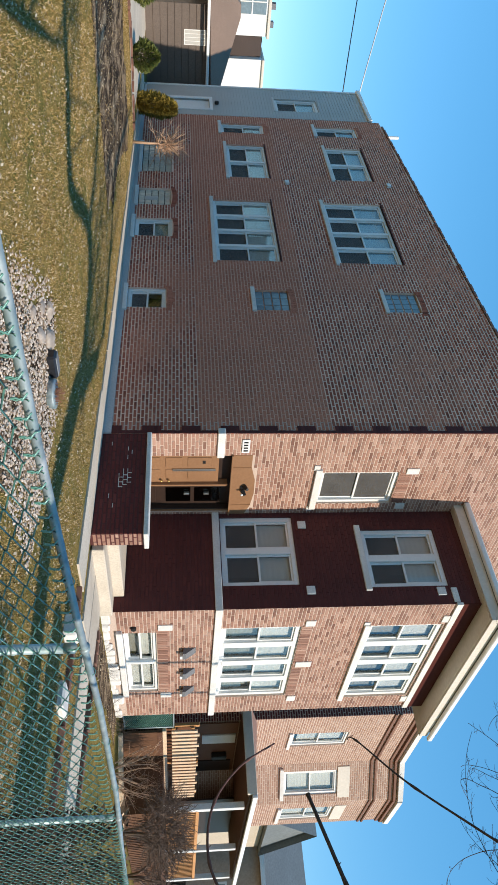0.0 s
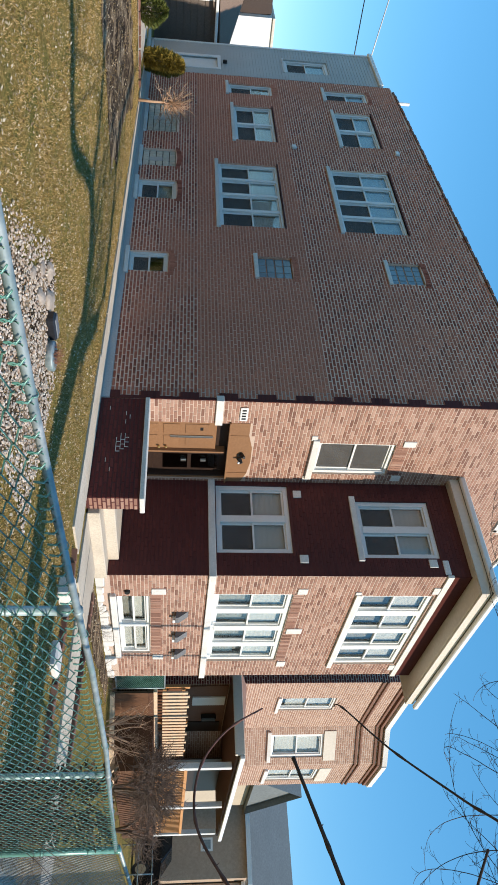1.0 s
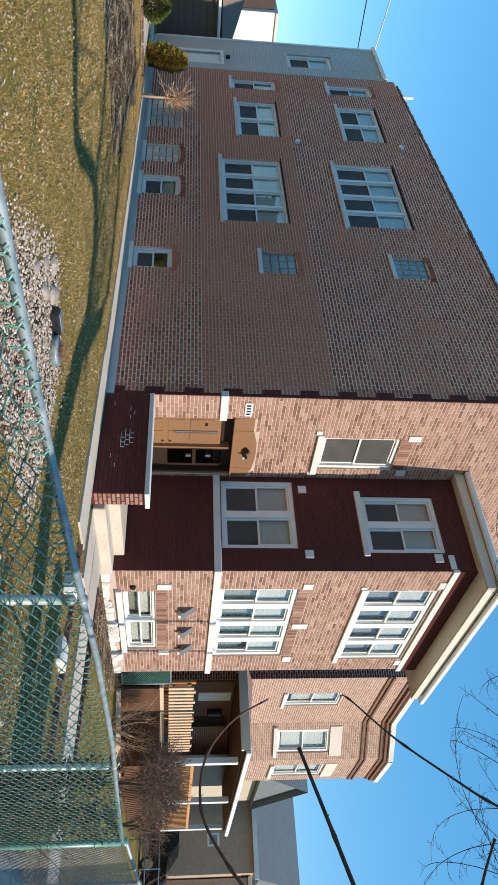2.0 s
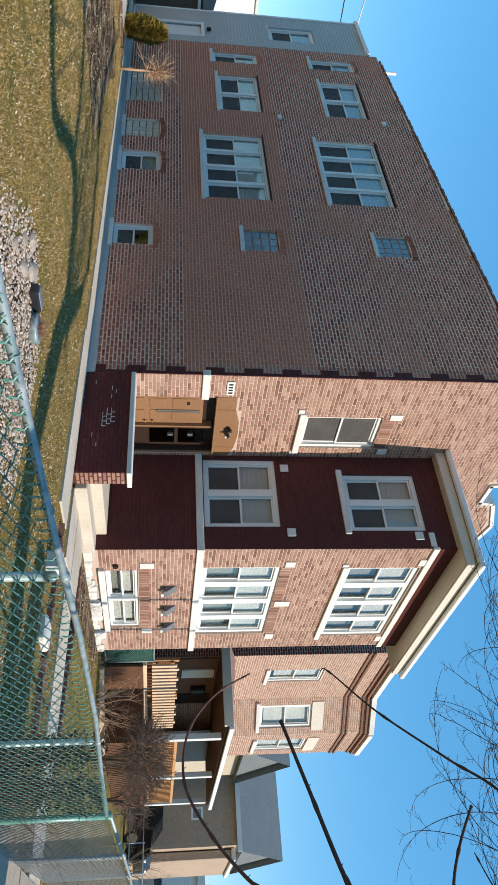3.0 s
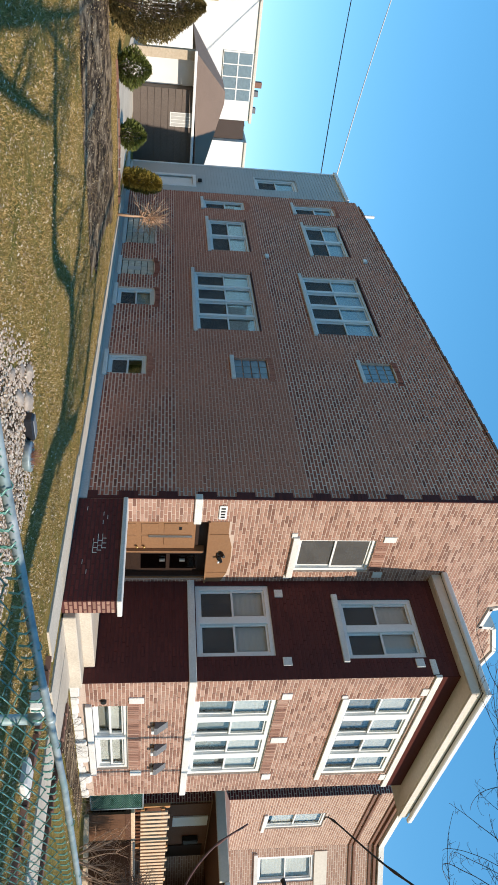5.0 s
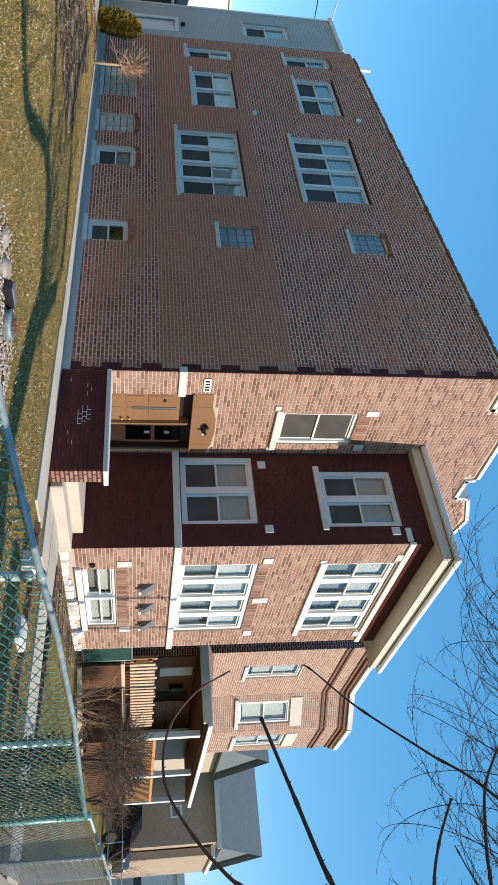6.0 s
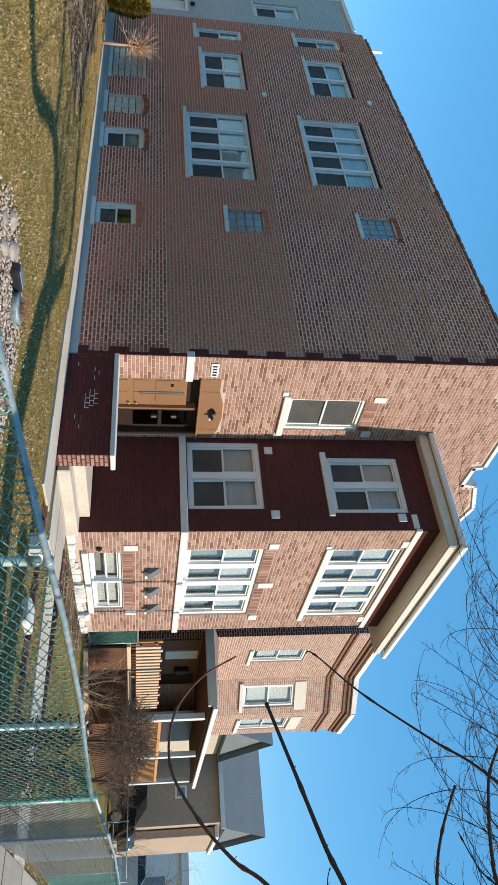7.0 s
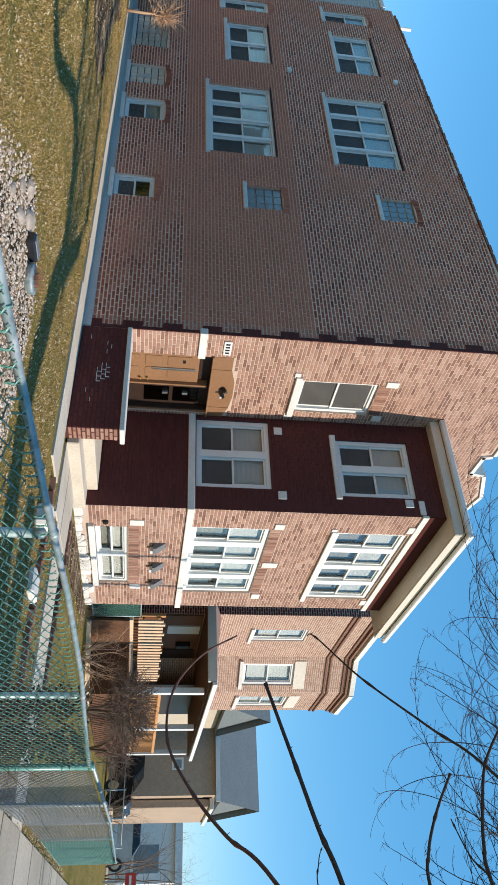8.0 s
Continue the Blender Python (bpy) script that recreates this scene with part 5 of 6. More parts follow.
# ---- grass ----
def grass_blades(n, seed):
    g = random.Random(seed)
    vs, fs = [], []
    while len(fs) < n:
        u = g.random()
        y = -7.6 + 24 * u * u
        x = g.uniform(-10.5, -0.62 - 0.012 * max(0, y) - 0.12 * max(0, -y))
        if y < -3.35:
            x = g.uniform(-10.5, 0.6)
        if -6.3 < x < -3.3 and -5.2 < y < -2.3 and y < -2.3 + (x + 4.5 if x < -4.5 else -0.9 * (x + 4.5)) and g.random() < 0.85:
            continue
        if 3.5 < y < 9.0 and x < -1.9 - 0.2 * max(0, 5 - y) and g.random() < 0.82:
            continue
        if y > 10.7 and x > -4.4:
            continue
        clump = noise.noise(Vector((x * 1.7, y * 1.7, 0)))
        if clump < -0.25 and g.random() < 0.6:
            continue
        h = g.uniform(0.009, 0.023) * (1.2 + clump)
        a = g.uniform(0, 6.28)
        w = 0.0036 + 0.003 * max(0, y + 7) / 8
        lean = Vector((g.uniform(-1, 1), g.uniform(-1, 1), 0)) * h * 1.1
        p = Vector((x, y, lie(x, y)))
        s = Vector((math.cos(a), math.sin(a), 0)) * w
        k = len(vs)
        vs += [p - s, p + s, p + lean + Vector((0, 0, h))]
        fs.append((k, k + 1, k + 2))
    return vs, fs


M_GRASS = brick("grass_blade", [(0.14, 0.09, 0.024), (0.43, 0.275, 0.095), (0.18, 0.14, 0.034), (0.60, 0.42, 0.19), (0.25, 0.17, 0.053), (0.51, 0.335, 0.13), (0.76, 0.60, 0.38)], (0.17, 0.13, 0.032), 0.25)
vs, fs = grass_blades(290000, 5)
tagged(mesh_part("grass", vs, fs, M_GRASS, None, smooth=False), "short straw-coloured winter grass blades", "grass", kind="stuff")
# fallen leaf litter near the fence
vs, fs = [], []
for k in range(23000):
    x, y = (r.uniform(-9.5, -1.0), -7.8 + 15 * r.random() ** 1.5) if k < 20000 else (r.uniform(-3.4, 9.0), r.gauss(-7.68, 0.07)) if k < 22000 else (r.uniform(1.8, 7.0), r.uniform(-4.0, -2.5))
    s, a, t = r.uniform(0.008, 0.024), r.uniform(0, 6.28), r.uniform(-0.5, 0.5)
    p = Vector((x, y, lie(x, y) + r.uniform(0.012, 0.035)))
    e1, e2 = Vector((math.cos(a), math.sin(a), t)) * s, Vector((-math.sin(a), math.cos(a), -t)) * s * 0.6
    k = len(vs)
    vs += [p - e1, p + e2, p + e1, p - e2]
    fs.append((k, k + 1, k + 2, k + 3))
M_LITTER = brick("leaf_litter", [(0.42, 0.30, 0.16), (0.60, 0.48, 0.31), (0.24, 0.15, 0.075), (0.62, 0.51, 0.36), (0.70, 0.60, 0.45)], (0.22, 0.15, 0.07), 0.3)
tagged(mesh_part("leaf_litter", vs, fs, M_LITTER, None, smooth=False), "dry fallen leaves on the lawn", "leaves", kind="stuff")


# ---- shrubs along the back of the lawn ----
def leafy(name, at, height, width, n, leaf, tones, label, category, seed, shape=lambda t: math.sin(math.pi * min(0.98, t * 0.85 + 0.14)), lean=0.0, size=0.035):
    g = random.Random(seed)
    th = thing(name, at, label, category)
    vs, fs = [], []
    base = Vector(at)
    for k in range(9):
        a = g.uniform(0, 6.28)
        tip = base + Vector((math.cos(a) * width * 0.3, math.sin(a) * width * 0.3 + lean * height * 0.6, height * g.uniform(0.5, 0.85)))
        tube(vs, fs, [base + Vector((0, 0, -0.03)), base.lerp(tip, 0.5) + Vector((g.uniform(-0.04, 0.04), g.uniform(-0.04, 0.04), 0)), tip], [0.018, 0.012, 0.004], 5)
    mesh_part("stem", vs, fs, M_BARK, th)
    vs, fs = [], []
    for _ in range(n):
        t = g.random()
        a = g.uniform(0, 6.28)
        rr = width / 2 * shape(t) * math.sqrt(g.uniform(0.25, 1.0)) * (1 + 0.25 * noise.noise(Vector((math.cos(a) * 2, math.sin(a) * 2, t * 4 + seed))))
        p = base + Vector((math.cos(a) * rr, math.sin(a) * rr + lean * height * t, height * t))
        out = Vector((math.cos(a), math.sin(a), g.uniform(-0.2, 1.0))).normalized()
        w = out.cross(Vector((g.uniform(-1, 1), g.uniform(-1, 1), g.uniform(-1, 1)))).normalized()
        s = size * g.uniform(0.6, 1.4)
        k = len(vs)
        vs += [p - w * s * 0.45, p + out * s * 0.6 - w * s * 0.2, p + out * s * 1.5, p + w * s * 0.45]
        fs.append((k, k + 1, k + 2, k + 3))
    tagged(mesh_part("leaves", vs, fs, leaf, th, smooth=False), kind="stuff")
    return th


M_LEAFG = brick("shrub_leaf", [(0.05, 0.075, 0.018), (0.11, 0.14, 0.03), (0.19, 0.20, 0.055), (0.065, 0.09, 0.02)], (0.03, 0.04, 0.01), 0.3, rough=0.6)
M_LEAFY = brick("yellowed_evergreen", [(0.28, 0.21, 0.035), (0.42, 0.31, 0.06), (0.16, 0.13, 0.025), (0.34, 0.24, 0.05)], (0.09, 0.07, 0.02), 0.4, rough=0.7)
M_LEAFB = brick("bronzed_evergreen", [(0.14, 0.11, 0.03), (0.22, 0.16, 0.06), (0.08, 0.07, 0.02), (0.28, 0.20, 0.09)], (0.05, 0.04, 0.015), 0.5, rough=0.7)
leafy("round_shrub", (-2.55, 11.6, lie(0, 11.6)), 0.72, 0.8, 2600, M_LEAFG, 0, "round dark green shrub behind the lawn", "shrub", 3, size=0.055)
leafy("round_shrub", (-4.35, 11.2, lie(0, 11.2)), 0.85, 0.95, 3400, M_LEAFG, 0, "small round dark green shrub on gravel", "shrub", 4, size=0.055)
leafy("leaning_evergreen", (-0.85, 12.9, lie(0, 12.9)), 1.15, 0.72, 5200, M_LEAFY, 0, "leaning yellow-green cone evergreen by the wall", "shrub", 5, lambda t: (0.55 + 0.6 * t) * (1 - t) ** 0.45 * 1.3, -0.35, 0.065)
leafy("evergreen_bush", (-6.2, 9.3, lie(0, 9.3)), 2.1, 1.6, 20000, M_LEAFB, 0, "tall bronzed evergreen bush at the lawn's edge", "bush", 6, size=0.04)

bare = thing("young_tree", (-0.78, 10.35, lie(0, 10.35)), "young bare tree with pale tan twigs", "tree")
g = random.Random(31)
M_TANTWIG = surface("tan_twig", (0.44, 0.27, 0.17), (0.62, 0.42, 0.29), 0.85, 40, 3, 0.2)
vs, fs = [], []
base = Vector((-0.78, 10.35, lie(0, 10.35) - 0.05))
tube(vs, fs, [base, base + Vector((0.0, -0.05, 0.5)), base + Vector((-0.02, -0.1, 1.1))], [0.045, 0.036, 0.028], 7)
mesh_part("trunk", vs, fs, M_TANTWIG, bare)
vs, fs = [], []
for k in range(80):
    a = g.uniform(0, 6.28)
    wisp(vs, fs, g, base + Vector((0, -0.08, g.uniform(0.7, 1.1))), (math.cos(a), math.sin(a), g.uniform(-0.4, 1.5)), g.uniform(0.35, 0.72), 0.012, 1, 0.9, 0.1, (4, 6), (0.25, 0.4))
tagged(mesh_part("twigwork", vs, fs, M_TANTWIG, bare), kind="stuff")
bedge = tagged(new("garden_edging"), "low edging of old bricks along the soil bed", "edging", kind="structure")
for k in range(22):
    t = k / 21
    x, y = -4.6 + 3.5 * t + r.uniform(-0.06, 0.06), 10.6 + 0.4 * math.sin(3 * t)
    o = new("brick", edge_me)
    o.parent = bedge
    o.matrix_basis = pose(x, y, lie(x, y) + 0.005, r.uniform(-8, 8), r.uniform(-8, 8), 88 + r.uniform(-14, 14))

# clods and litter on the bare soil
vs, fs = [], []
for _ in range(1100):
    y = r.uniform(3.5, 9.2)
    x = r.uniform(-9.0, -1.6)
    if y < 3.6 + max(0, x + 2.9) * 3.5 or noise.noise(Vector((x * 0.7, y * 0.9, 2))) < -0.25:
        continue
    pebble(vs, fs, x, y, lie(x, y) + 0.01, r.uniform(0.010, 0.034))
M_CLOD = brick("soil_clod", [(0.05, 0.034, 0.022), (0.19, 0.13, 0.08), (0.42, 0.31, 0.20), (0.09, 0.06, 0.038), (0.58, 0.46, 0.32)], (0.06, 0.045, 0.03), 0.4)
tagged(mesh_part("soil_clods", vs, fs, M_CLOD, None, smooth=False), "brown clods and litter on bare soil", "soil", kind="stuff")

# ---- garage and white houses behind ----
M_BROWNSIDE = surface("brown_siding", (0.105, 0.08, 0.066), (0.155, 0.122, 0.10), 0.7, 20, 0.8, 0.15)
M_BROWNROOF = surface("brown_shingle", (0.17, 0.115, 0.085), (0.30, 0.215, 0.165), 0.9, 30, 1.0, 0.5)
M_STUCCO = surface("white_stucco", (0.72, 0.71, 0.68), (0.82, 0.81, 0.78), 0.85, 30, 0.6, 0.25)
garage = thing("garage", (0.5, 25, lie(0, 24)), "brown sided garage with a shingle roof", "garage")
GZ = lie(0, 24) - 0.05
part("wall", block(-0.55, 3.4, 24.0, 29.0, 0.0, 2.95), M_BROWNSIDE, garage)
for k in range(8):
    part("siding_board", block(-0.57, 3.42, 23.975, 23.998, GZ + 0.06 + k * 0.3, GZ + 0.345 + k * 0.3, 0.006), M_BROWNSIDE, garage)
bm = bmesh.new()
rf = [bm.verts.new(p) for p in ((-2.15, 23.6, 2.78), (3.9, 23.6, 3.0), (3.9, 29.4, 3.0), (-2.15, 29.4, 2.78), (-0.2, 25.6, 4.25), (0.3, 25.6, 4.25), (0.3, 27.4, 4.25), (-0.2, 27.4, 4.25))]
for f in ((0, 1, 5, 4), (1, 2, 6, 5), (2, 3, 7, 6), (3, 0, 4, 7), (4, 5, 6, 7), (0, 3, 2, 1)):
    bm.faces.new([rf[i] for i in f])
part("roof", bm, M_BROWNROOF, garage, "brown hipped shingle roof")
part("gutter", block(-2.2, 3.95, 23.5, 23.6, 2.72, 2.84, 0.02), M_WHITE, garage)
win = part("window", block(0.38, 0.98, 23.96, 23.974, 1.78, 2.72), M_WHITE, garage)
for k in range(4):
    part("pane", block(0.42 + k * 0.14, 0.53 + k * 0.14, 23.945, 23.958, 1.83, 2.67), M_SIDING, win)
part("carport_wall", block(-1.7, -0.56, 24.6, 24.75, 0.0, 2.75), M_STUCCO, garage, "white wall under the eave")
part("post", block(-2.1, -1.72, 24.0, 24.3, 0.0, 2.75, 0.01), surface("tan_stone", (0.42, 0.34, 0.24), (0.60, 0.5, 0.38), 0.9, 12, 3, 0.5), garage, "tan stone post")
garage.location, garage.scale = (-1.19, 19.14, 0.654), (0.828, 0.828, 0.828)
can = thing("rubbish_bin", (-1.45, 23.2, lie(0, 23)), "dark blue plastic rubbish bin", "bin")
M_BLUE = surface("blue_plastic", (0.02, 0.035, 0.09), (0.035, 0.055, 0.13), 0.45, 20, 2, 0.05)
part("body", block(-1.75, -1.2, 22.95, 23.5, lie(0, 23), 1.35, 0.05), M_BLUE, can)
part("lid", block(-1.78, -1.17, 22.9, 23.53, 1.352, 1.43, 0.02), M_BLUE, can)
tagged(part("utility_box", block(-0.95, -0.6, 23.3, 23.8, lie(0, 23), 1.0, 0.02), M_WHITE), "white metal utility box by the garage", "box")

white_house = thing("white_house", (0, 33, lie(0, 33)), "two-storey white stucco house behind the garage", "house")
part("wall", block(-5.5, 2.6, 31.0, 40.0, 0.3, 6.05), M_STUCCO, white_house)
part("roof_edge", block(-5.6, 2.7, 30.9, 40.1, 6.052, 6.2, 0.02), M_SOFFIT, white_house)
win = part("window", block(-0.75, 1.6, 30.93, 30.996, 4.45, 6.0), M_WHITE, white_house)
for k in range(4):
    part("pane", block(-0.68 + k * 0.58, -0.16 + k * 0.58, 30.90, 30.926, 4.5, 5.95), M_BLOCKA, win)
    part("glazing_bar", block(-0.68 + k * 0.58, -0.16 + k * 0.58, 30.88, 30.899, 5.2, 5.26), M_WHITE, win)
part("door", block(-2.6, -1.7, 30.94, 30.997, 0.6, 2.7), M_DARKDOOR, white_house)
part("awning", block(-3.4, -2.9, 30.6, 30.99, 3.4, 4.0, 0.02), M_BRASS, white_house, "small yellow awning")
for x, h in ((0.9, 0.5), (1.35, 0.35), (2.2, 0.3)):
    part("chimney", block(x, x + 0.28, 32, 32.3, 6.21, 6.2 + h, 0.01), M_REDBRICK if x < 1 else M_SHINGLE, white_house)
second = thing("white_house", (5, 34, lie(0, 33)), "white house with a dark stair tower", "house")
part("stair_tower", block(2.75, 3.9, 32.0, 38.0, 0.3, 5.95), surface("dark_brown_wood", (0.05, 0.035, 0.03), (0.09, 0.065, 0.055), 0.8, 20, 1), second)
part("wall", block(3.92, 11.0, 31.6, 40.0, 0.3, 6.0), M_STUCCO, second)
part("roof_edge", block(3.9, 11.1, 31.5, 40.1, 6.002, 6.14, 0.02), M_SOFFIT, second)
railing = thing("porch_railing", (-3.8, 27.0, lie(0, 27)), "white metal porch railing", "railing")
for k in range(14):
    part("baluster", block(-5.2 + k * 0.2, -5.17 + k * 0.2, 27.0, 27.03, 0.9, 1.9), M_WHITE, railing)
part("rail", block(-5.25, -2.5, 26.99, 27.04, 1.9, 1.96), M_WHITE, railing)
part("rail", block(-5.25, -2.5, 26.99, 27.04, 0.5, 0.9), M_CONCRETE, railing)


def cable(pts, rad, material, label):
    P4 = [Vector(p) for p in pts]
    out = [P4[0].lerp(P4[1], t) - Vector((0, 0, 0.5 * 4 * t * (1 - t))) for t in np.linspace(0, 1, 25)]
    vs, fs = [], []
    tube(vs, fs, out, rad, 5)
    tagged(mesh_part("overhead_cable", vs, fs, material, None), label, "cable")


M_PALECABLE = surface("pale_cable", (0.55, 0.55, 0.55), (0.7, 0.7, 0.7), 0.6, 20, 1, 0)
cable([(0.1, RY + 0.05, 7.9), (-17, 34, 16.5)], 0.022, M_PALECABLE, "pale service cable from the house corner")
cable([(1.5, RY + 4, 8.2), (-19, 44, 15.0)], 0.022, M_BLACK, "black overhead cable behind the house")
cable([(3.0, 31.4, 5.9), (-8, 31.0, 6.3)], 0.018, M_BLACK, "black cable along the white house")

# ---- neighbouring brick house ----
nb = thing("brick_house", (13.5, 2, 0.1), "neighbouring salmon brick house with an angled bay and timber porch", "house")
NY, NX0, NX1 = -1.2, 10.2, 13.8
M_NEIGH = brick("neighbour_brick", [(0.38, 0.22, 0.155), (0.46, 0.29, 0.21), (0.33, 0.18, 0.125), (0.50, 0.34, 0.26)], (0.3, 0.2, 0.15), 0.3)
n_left = lambda u, z, d=0.0: Vector((NX0 - d, u, z))
n_a = lambda u, z, d=0.0: Vector((u, NY - d, z))
bay = [(NX1, NY), (14.9, -2.05), (17.1, -2.05), (18.2, NY)]
n_top = 8.72
A_OPEN = [(11.35, 12.32, 4.85, 6.55)]
nl = part("wall", slab(n_left, NY + 0.31, 10.0, 0, n_top, [], 0.3), M_MAROONJOINT, nb, "dark side wall")
brickwork(n_left, courses(NY + 0.005, 4.0, 0.2, n_top, [], rng), nl, M_PEEL, rng)
nwa = part("wall", slab(n_a, NX0, NX1 + 0.05, 0, n_top, A_OPEN, 0.3), M_FACEMORTAR, nb)
brickwork(n_a, courses(NX0, NX1, 0.2, n_top, A_OPEN, rng), nwa, M_NEIGH, rng)
window(n_a, *A_OPEN[0], 1, nb, (0.9,), sill=(0.1, 0.06, 0.1), screens=0)
for i in range(3):
    (xa, ya), (xb, yb) = bay[i], bay[i + 1]
    P = frame_of((xa, ya), (xb - xa, yb - ya))
    L = math.hypot(xb - xa, yb - ya)
    op = [(L / 2 - (0.42 if i != 1 else 0.6), L / 2 + (0.42 if i != 1 else 0.6), 4.85, 6.6)]
    w = part("wall", slab(P, 0, L, 0, n_top, op, 0.25), M_FACEMORTAR, nb)
    brickwork(P, courses(0.01, L - 0.01, 1.1, n_top, op, rng), w, M_NEIGH, rng)
    window(P, *op[0], 1, nb, (0.95,), sill=(0.12, 0.08, 0.12), frame_w=0.09, screens=0)
    bm = bmesh.new()
    box(bm, P, op[0][0] - 0.12, op[0][1] + 0.12, 6.6, 7.0, 0.0, 0.03, 0.006)
    part("lintel_stone", bm, M_SOFFIT, nb, "tan stone lintel")
M_MOULD = surface("brown_moulded_brick", (0.15, 0.075, 0.05), (0.25, 0.13, 0.09), 0.85, 20, 1.5, 0.3)
for P, a, b in ((n_a, NX0 - 0.05, NX1), (frame_of(bay[0], (1.1, -0.85)), 0.0, 1.41), (frame_of(bay[1], (1, 0)), -0.02, 2.22), (frame_of(bay[2], (1.1, 0.85)), 0.0, 1.41)):
    for z0, z1, out in ((7.66, 7.73, 0.05), (7.80, 7.86, 0.06), (8.30, 8.38, 0.05), (8.44, 8.52, 0.1), (8.58, 8.75, 0.16)):
        bm = bmesh.new()
        box(bm, P, a, b, z0, z1, 0.0, out, 0.006)
        part("cornice", bm, M_MOULD if z0 < 8.5 else M_STONE, nb)
part("wall", block(18.1, 18.4, NY, 10, 0, n_top), M_FACEMORTAR, nb)
part("roof", block(NX0 + 0.3, 18.1, NY + 0.3, 10, 7.5, 7.6), M_SHINGLE, nb)
part("wall", block(NX0 + 0.3, 18.1, 9.7, 10, 0, n_top), M_FACEMORTAR, nb)
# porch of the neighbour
# added sheet: porch shade and warm sun on the back wall, as colour
part("porch_back", block(NX0 + 0.02, NX1 + 0.9, NY - 0.06, NY - 0.03, 1.13, 3.2), surface("porch_shade_brown", (0.13, 0.052, 0.024), (0.19, 0.08, 0.04), 0.7, 20, 1), nb, "brown sheet with the porch's shade and warm light in its colour")
# near-black sheet over the bay's lower storey, painted in place of porch shade
part("porch_back", block(NX1 + 0.02, 17.3, -2.14, -2.09, 1.13, 3.22), M_DARKDOOR, nb, "near-black sheet standing in for shade inside the porch")
M_WOOD = surface("orange_timber", (0.46, 0.21, 0.075), (0.62, 0.32, 0.13), 0.7, 12, 2, 0.25, 0.004, stretch=(1, 1, 6))
M_DECK = surface("brown_timber", (0.08, 0.034, 0.017), (0.14, 0.062, 0.032), 0.8, 12, 2, 0.25, 0.004)
M_SKIRT = surface("red_brown_boards", (0.095, 0.042, 0.019), (0.155, 0.072, 0.035), 0.8, 10, 2, 0.25, 0.004)
porch = thing("timber_porch", (13, -2.6, 0.1), "timber front porch with white posts and railing", "porch")
bm = bmesh.new()
rf = [bm.verts.new(p) for p in ((8.9, -3.55, 3.38), (17.6, -3.55, 3.45), (17.6, NY - 0.005, 3.45), (8.9, NY - 0.005, 3.38), (10.4, NY - 0.005, 3.72), (16.2, NY - 0.005, 3.78))]
for f in ((0, 1, 5, 4), (0, 4, 3), (1, 2, 5), (0, 3, 2, 1), (2, 3, 4, 5)):
    bm.faces.new([rf[i] for i in f])
part("roof", bm, surface("brown_pink_shingle", (0.30, 0.17, 0.13), (0.44, 0.27, 0.21), 0.9, 30, 1.0, 0.4), porch, "faded red-brown shingle porch roof")
part("eave", block(8.8, 17.7, -3.65, -3.56, 3.30, 3.42, 0.01), M_WHITE, porch)
part("eave", block(8.8, 8.9, -3.55, NY - 0.01, 3.18, 3.42, 0.01), M_SOFFIT, porch)
part("ceiling_board", block(8.95, 17.55, -3.5, NY - 0.01, 3.24, 3.30), M_DECK, porch)
part("deck", block(8.45, 17.6, -2.13, NY - 0.01, 1.0, 1.12), M_DECK, porch)
part("deck", block(10.1, 17.6, -3.55, -2.132, 1.0, 1.12), M_DECK, porch)
part("skirt", block(8.46, 10.09, -2.12, -2.06, 0.1, 1.0), M_SKIRT, porch)
part("skirt", block(10.1, 17.55, -3.5, -3.44, 0.1, 1.0), M_SKIRT, porch)
part("skirt", block(10.1, 10.16, -3.44, -2.13, 0.1, 1.0), M_SKIRT, porch)
for k in range(28):
    x = 10.1 + k * 0.25
    bm = bmesh.new()
    vs4 = [bm.verts.new(p) for p in ((x, -3.505, 0.12), (x + 0.03, -3.505, 0.12), (x + 0.68, -3.505, 0.98), (x + 0.65, -3.505, 0.98))]
    ex = bmesh.ops.extrude_face_region(bm, geom=[bm.faces.new(vs4)])
    for v in ex["geom"]:
        if isinstance(v, bmesh.types.BMVert):
            v.co.y -= 0.015
    part("lattice_slat", bm, M_DECK, porch)
for x in (10.17, 14.0, 17.4):
    part("post", block(x - 0.08, x + 0.08, -3.48, -3.32, 1.12, 3.2, 0.012), M_WHITE, porch)
for x0, x1 in ((10.3, 13.9), (14.2, 17.3)):
    part("rail", block(x0, x1, -3.46, -3.38, 1.96, 2.05, 0.01), M_WOOD, porch)
    part("rail", block(x0, x1, -3.45, -3.39, 1.2, 1.27, 0.01), M_WOOD, porch)
    x = x0 + 0.1
    while x < x1:
        part("baluster", block(x - 0.022, x + 0.022, -3.44, -3.40, 1.27, 1.96), M_WOOD, porch)
        x += 0.16
M_CREAMWOOD = surface("pale_timber", (0.62, 0.44, 0.28), (0.80, 0.62, 0.44), 0.7, 12, 2, 0.2)
for k in range(22):
    x = 8.56 + k * 0.235
    part("baluster", block(x - 0.06, x + 0.06, -2.11, -2.06, 1.35, 2.0 + 0.05 * (k % 3 == 1), 0.006), M_CREAMWOOD, porch)
part("rail", block(8.46, 13.6, -2.055, -1.99, 1.84, 1.93, 0.01), M_WOOD, porch)
part("rail", block(8.46, 13.6, -2.055, -1.99, 1.36, 1.45, 0.01), M_WOOD, porch)
part("rail", block(8.46, 13.6, -2.11, -2.0, 1.121, 1.22, 0.01), M_CREAMWOOD, porch)
for x in (8.5, 11.0, 13.55):
    part("post", block(x - 0.05, x + 0.05, -1.985, -1.9, 1.12, 2.05, 0.008), M_WOOD, porch)
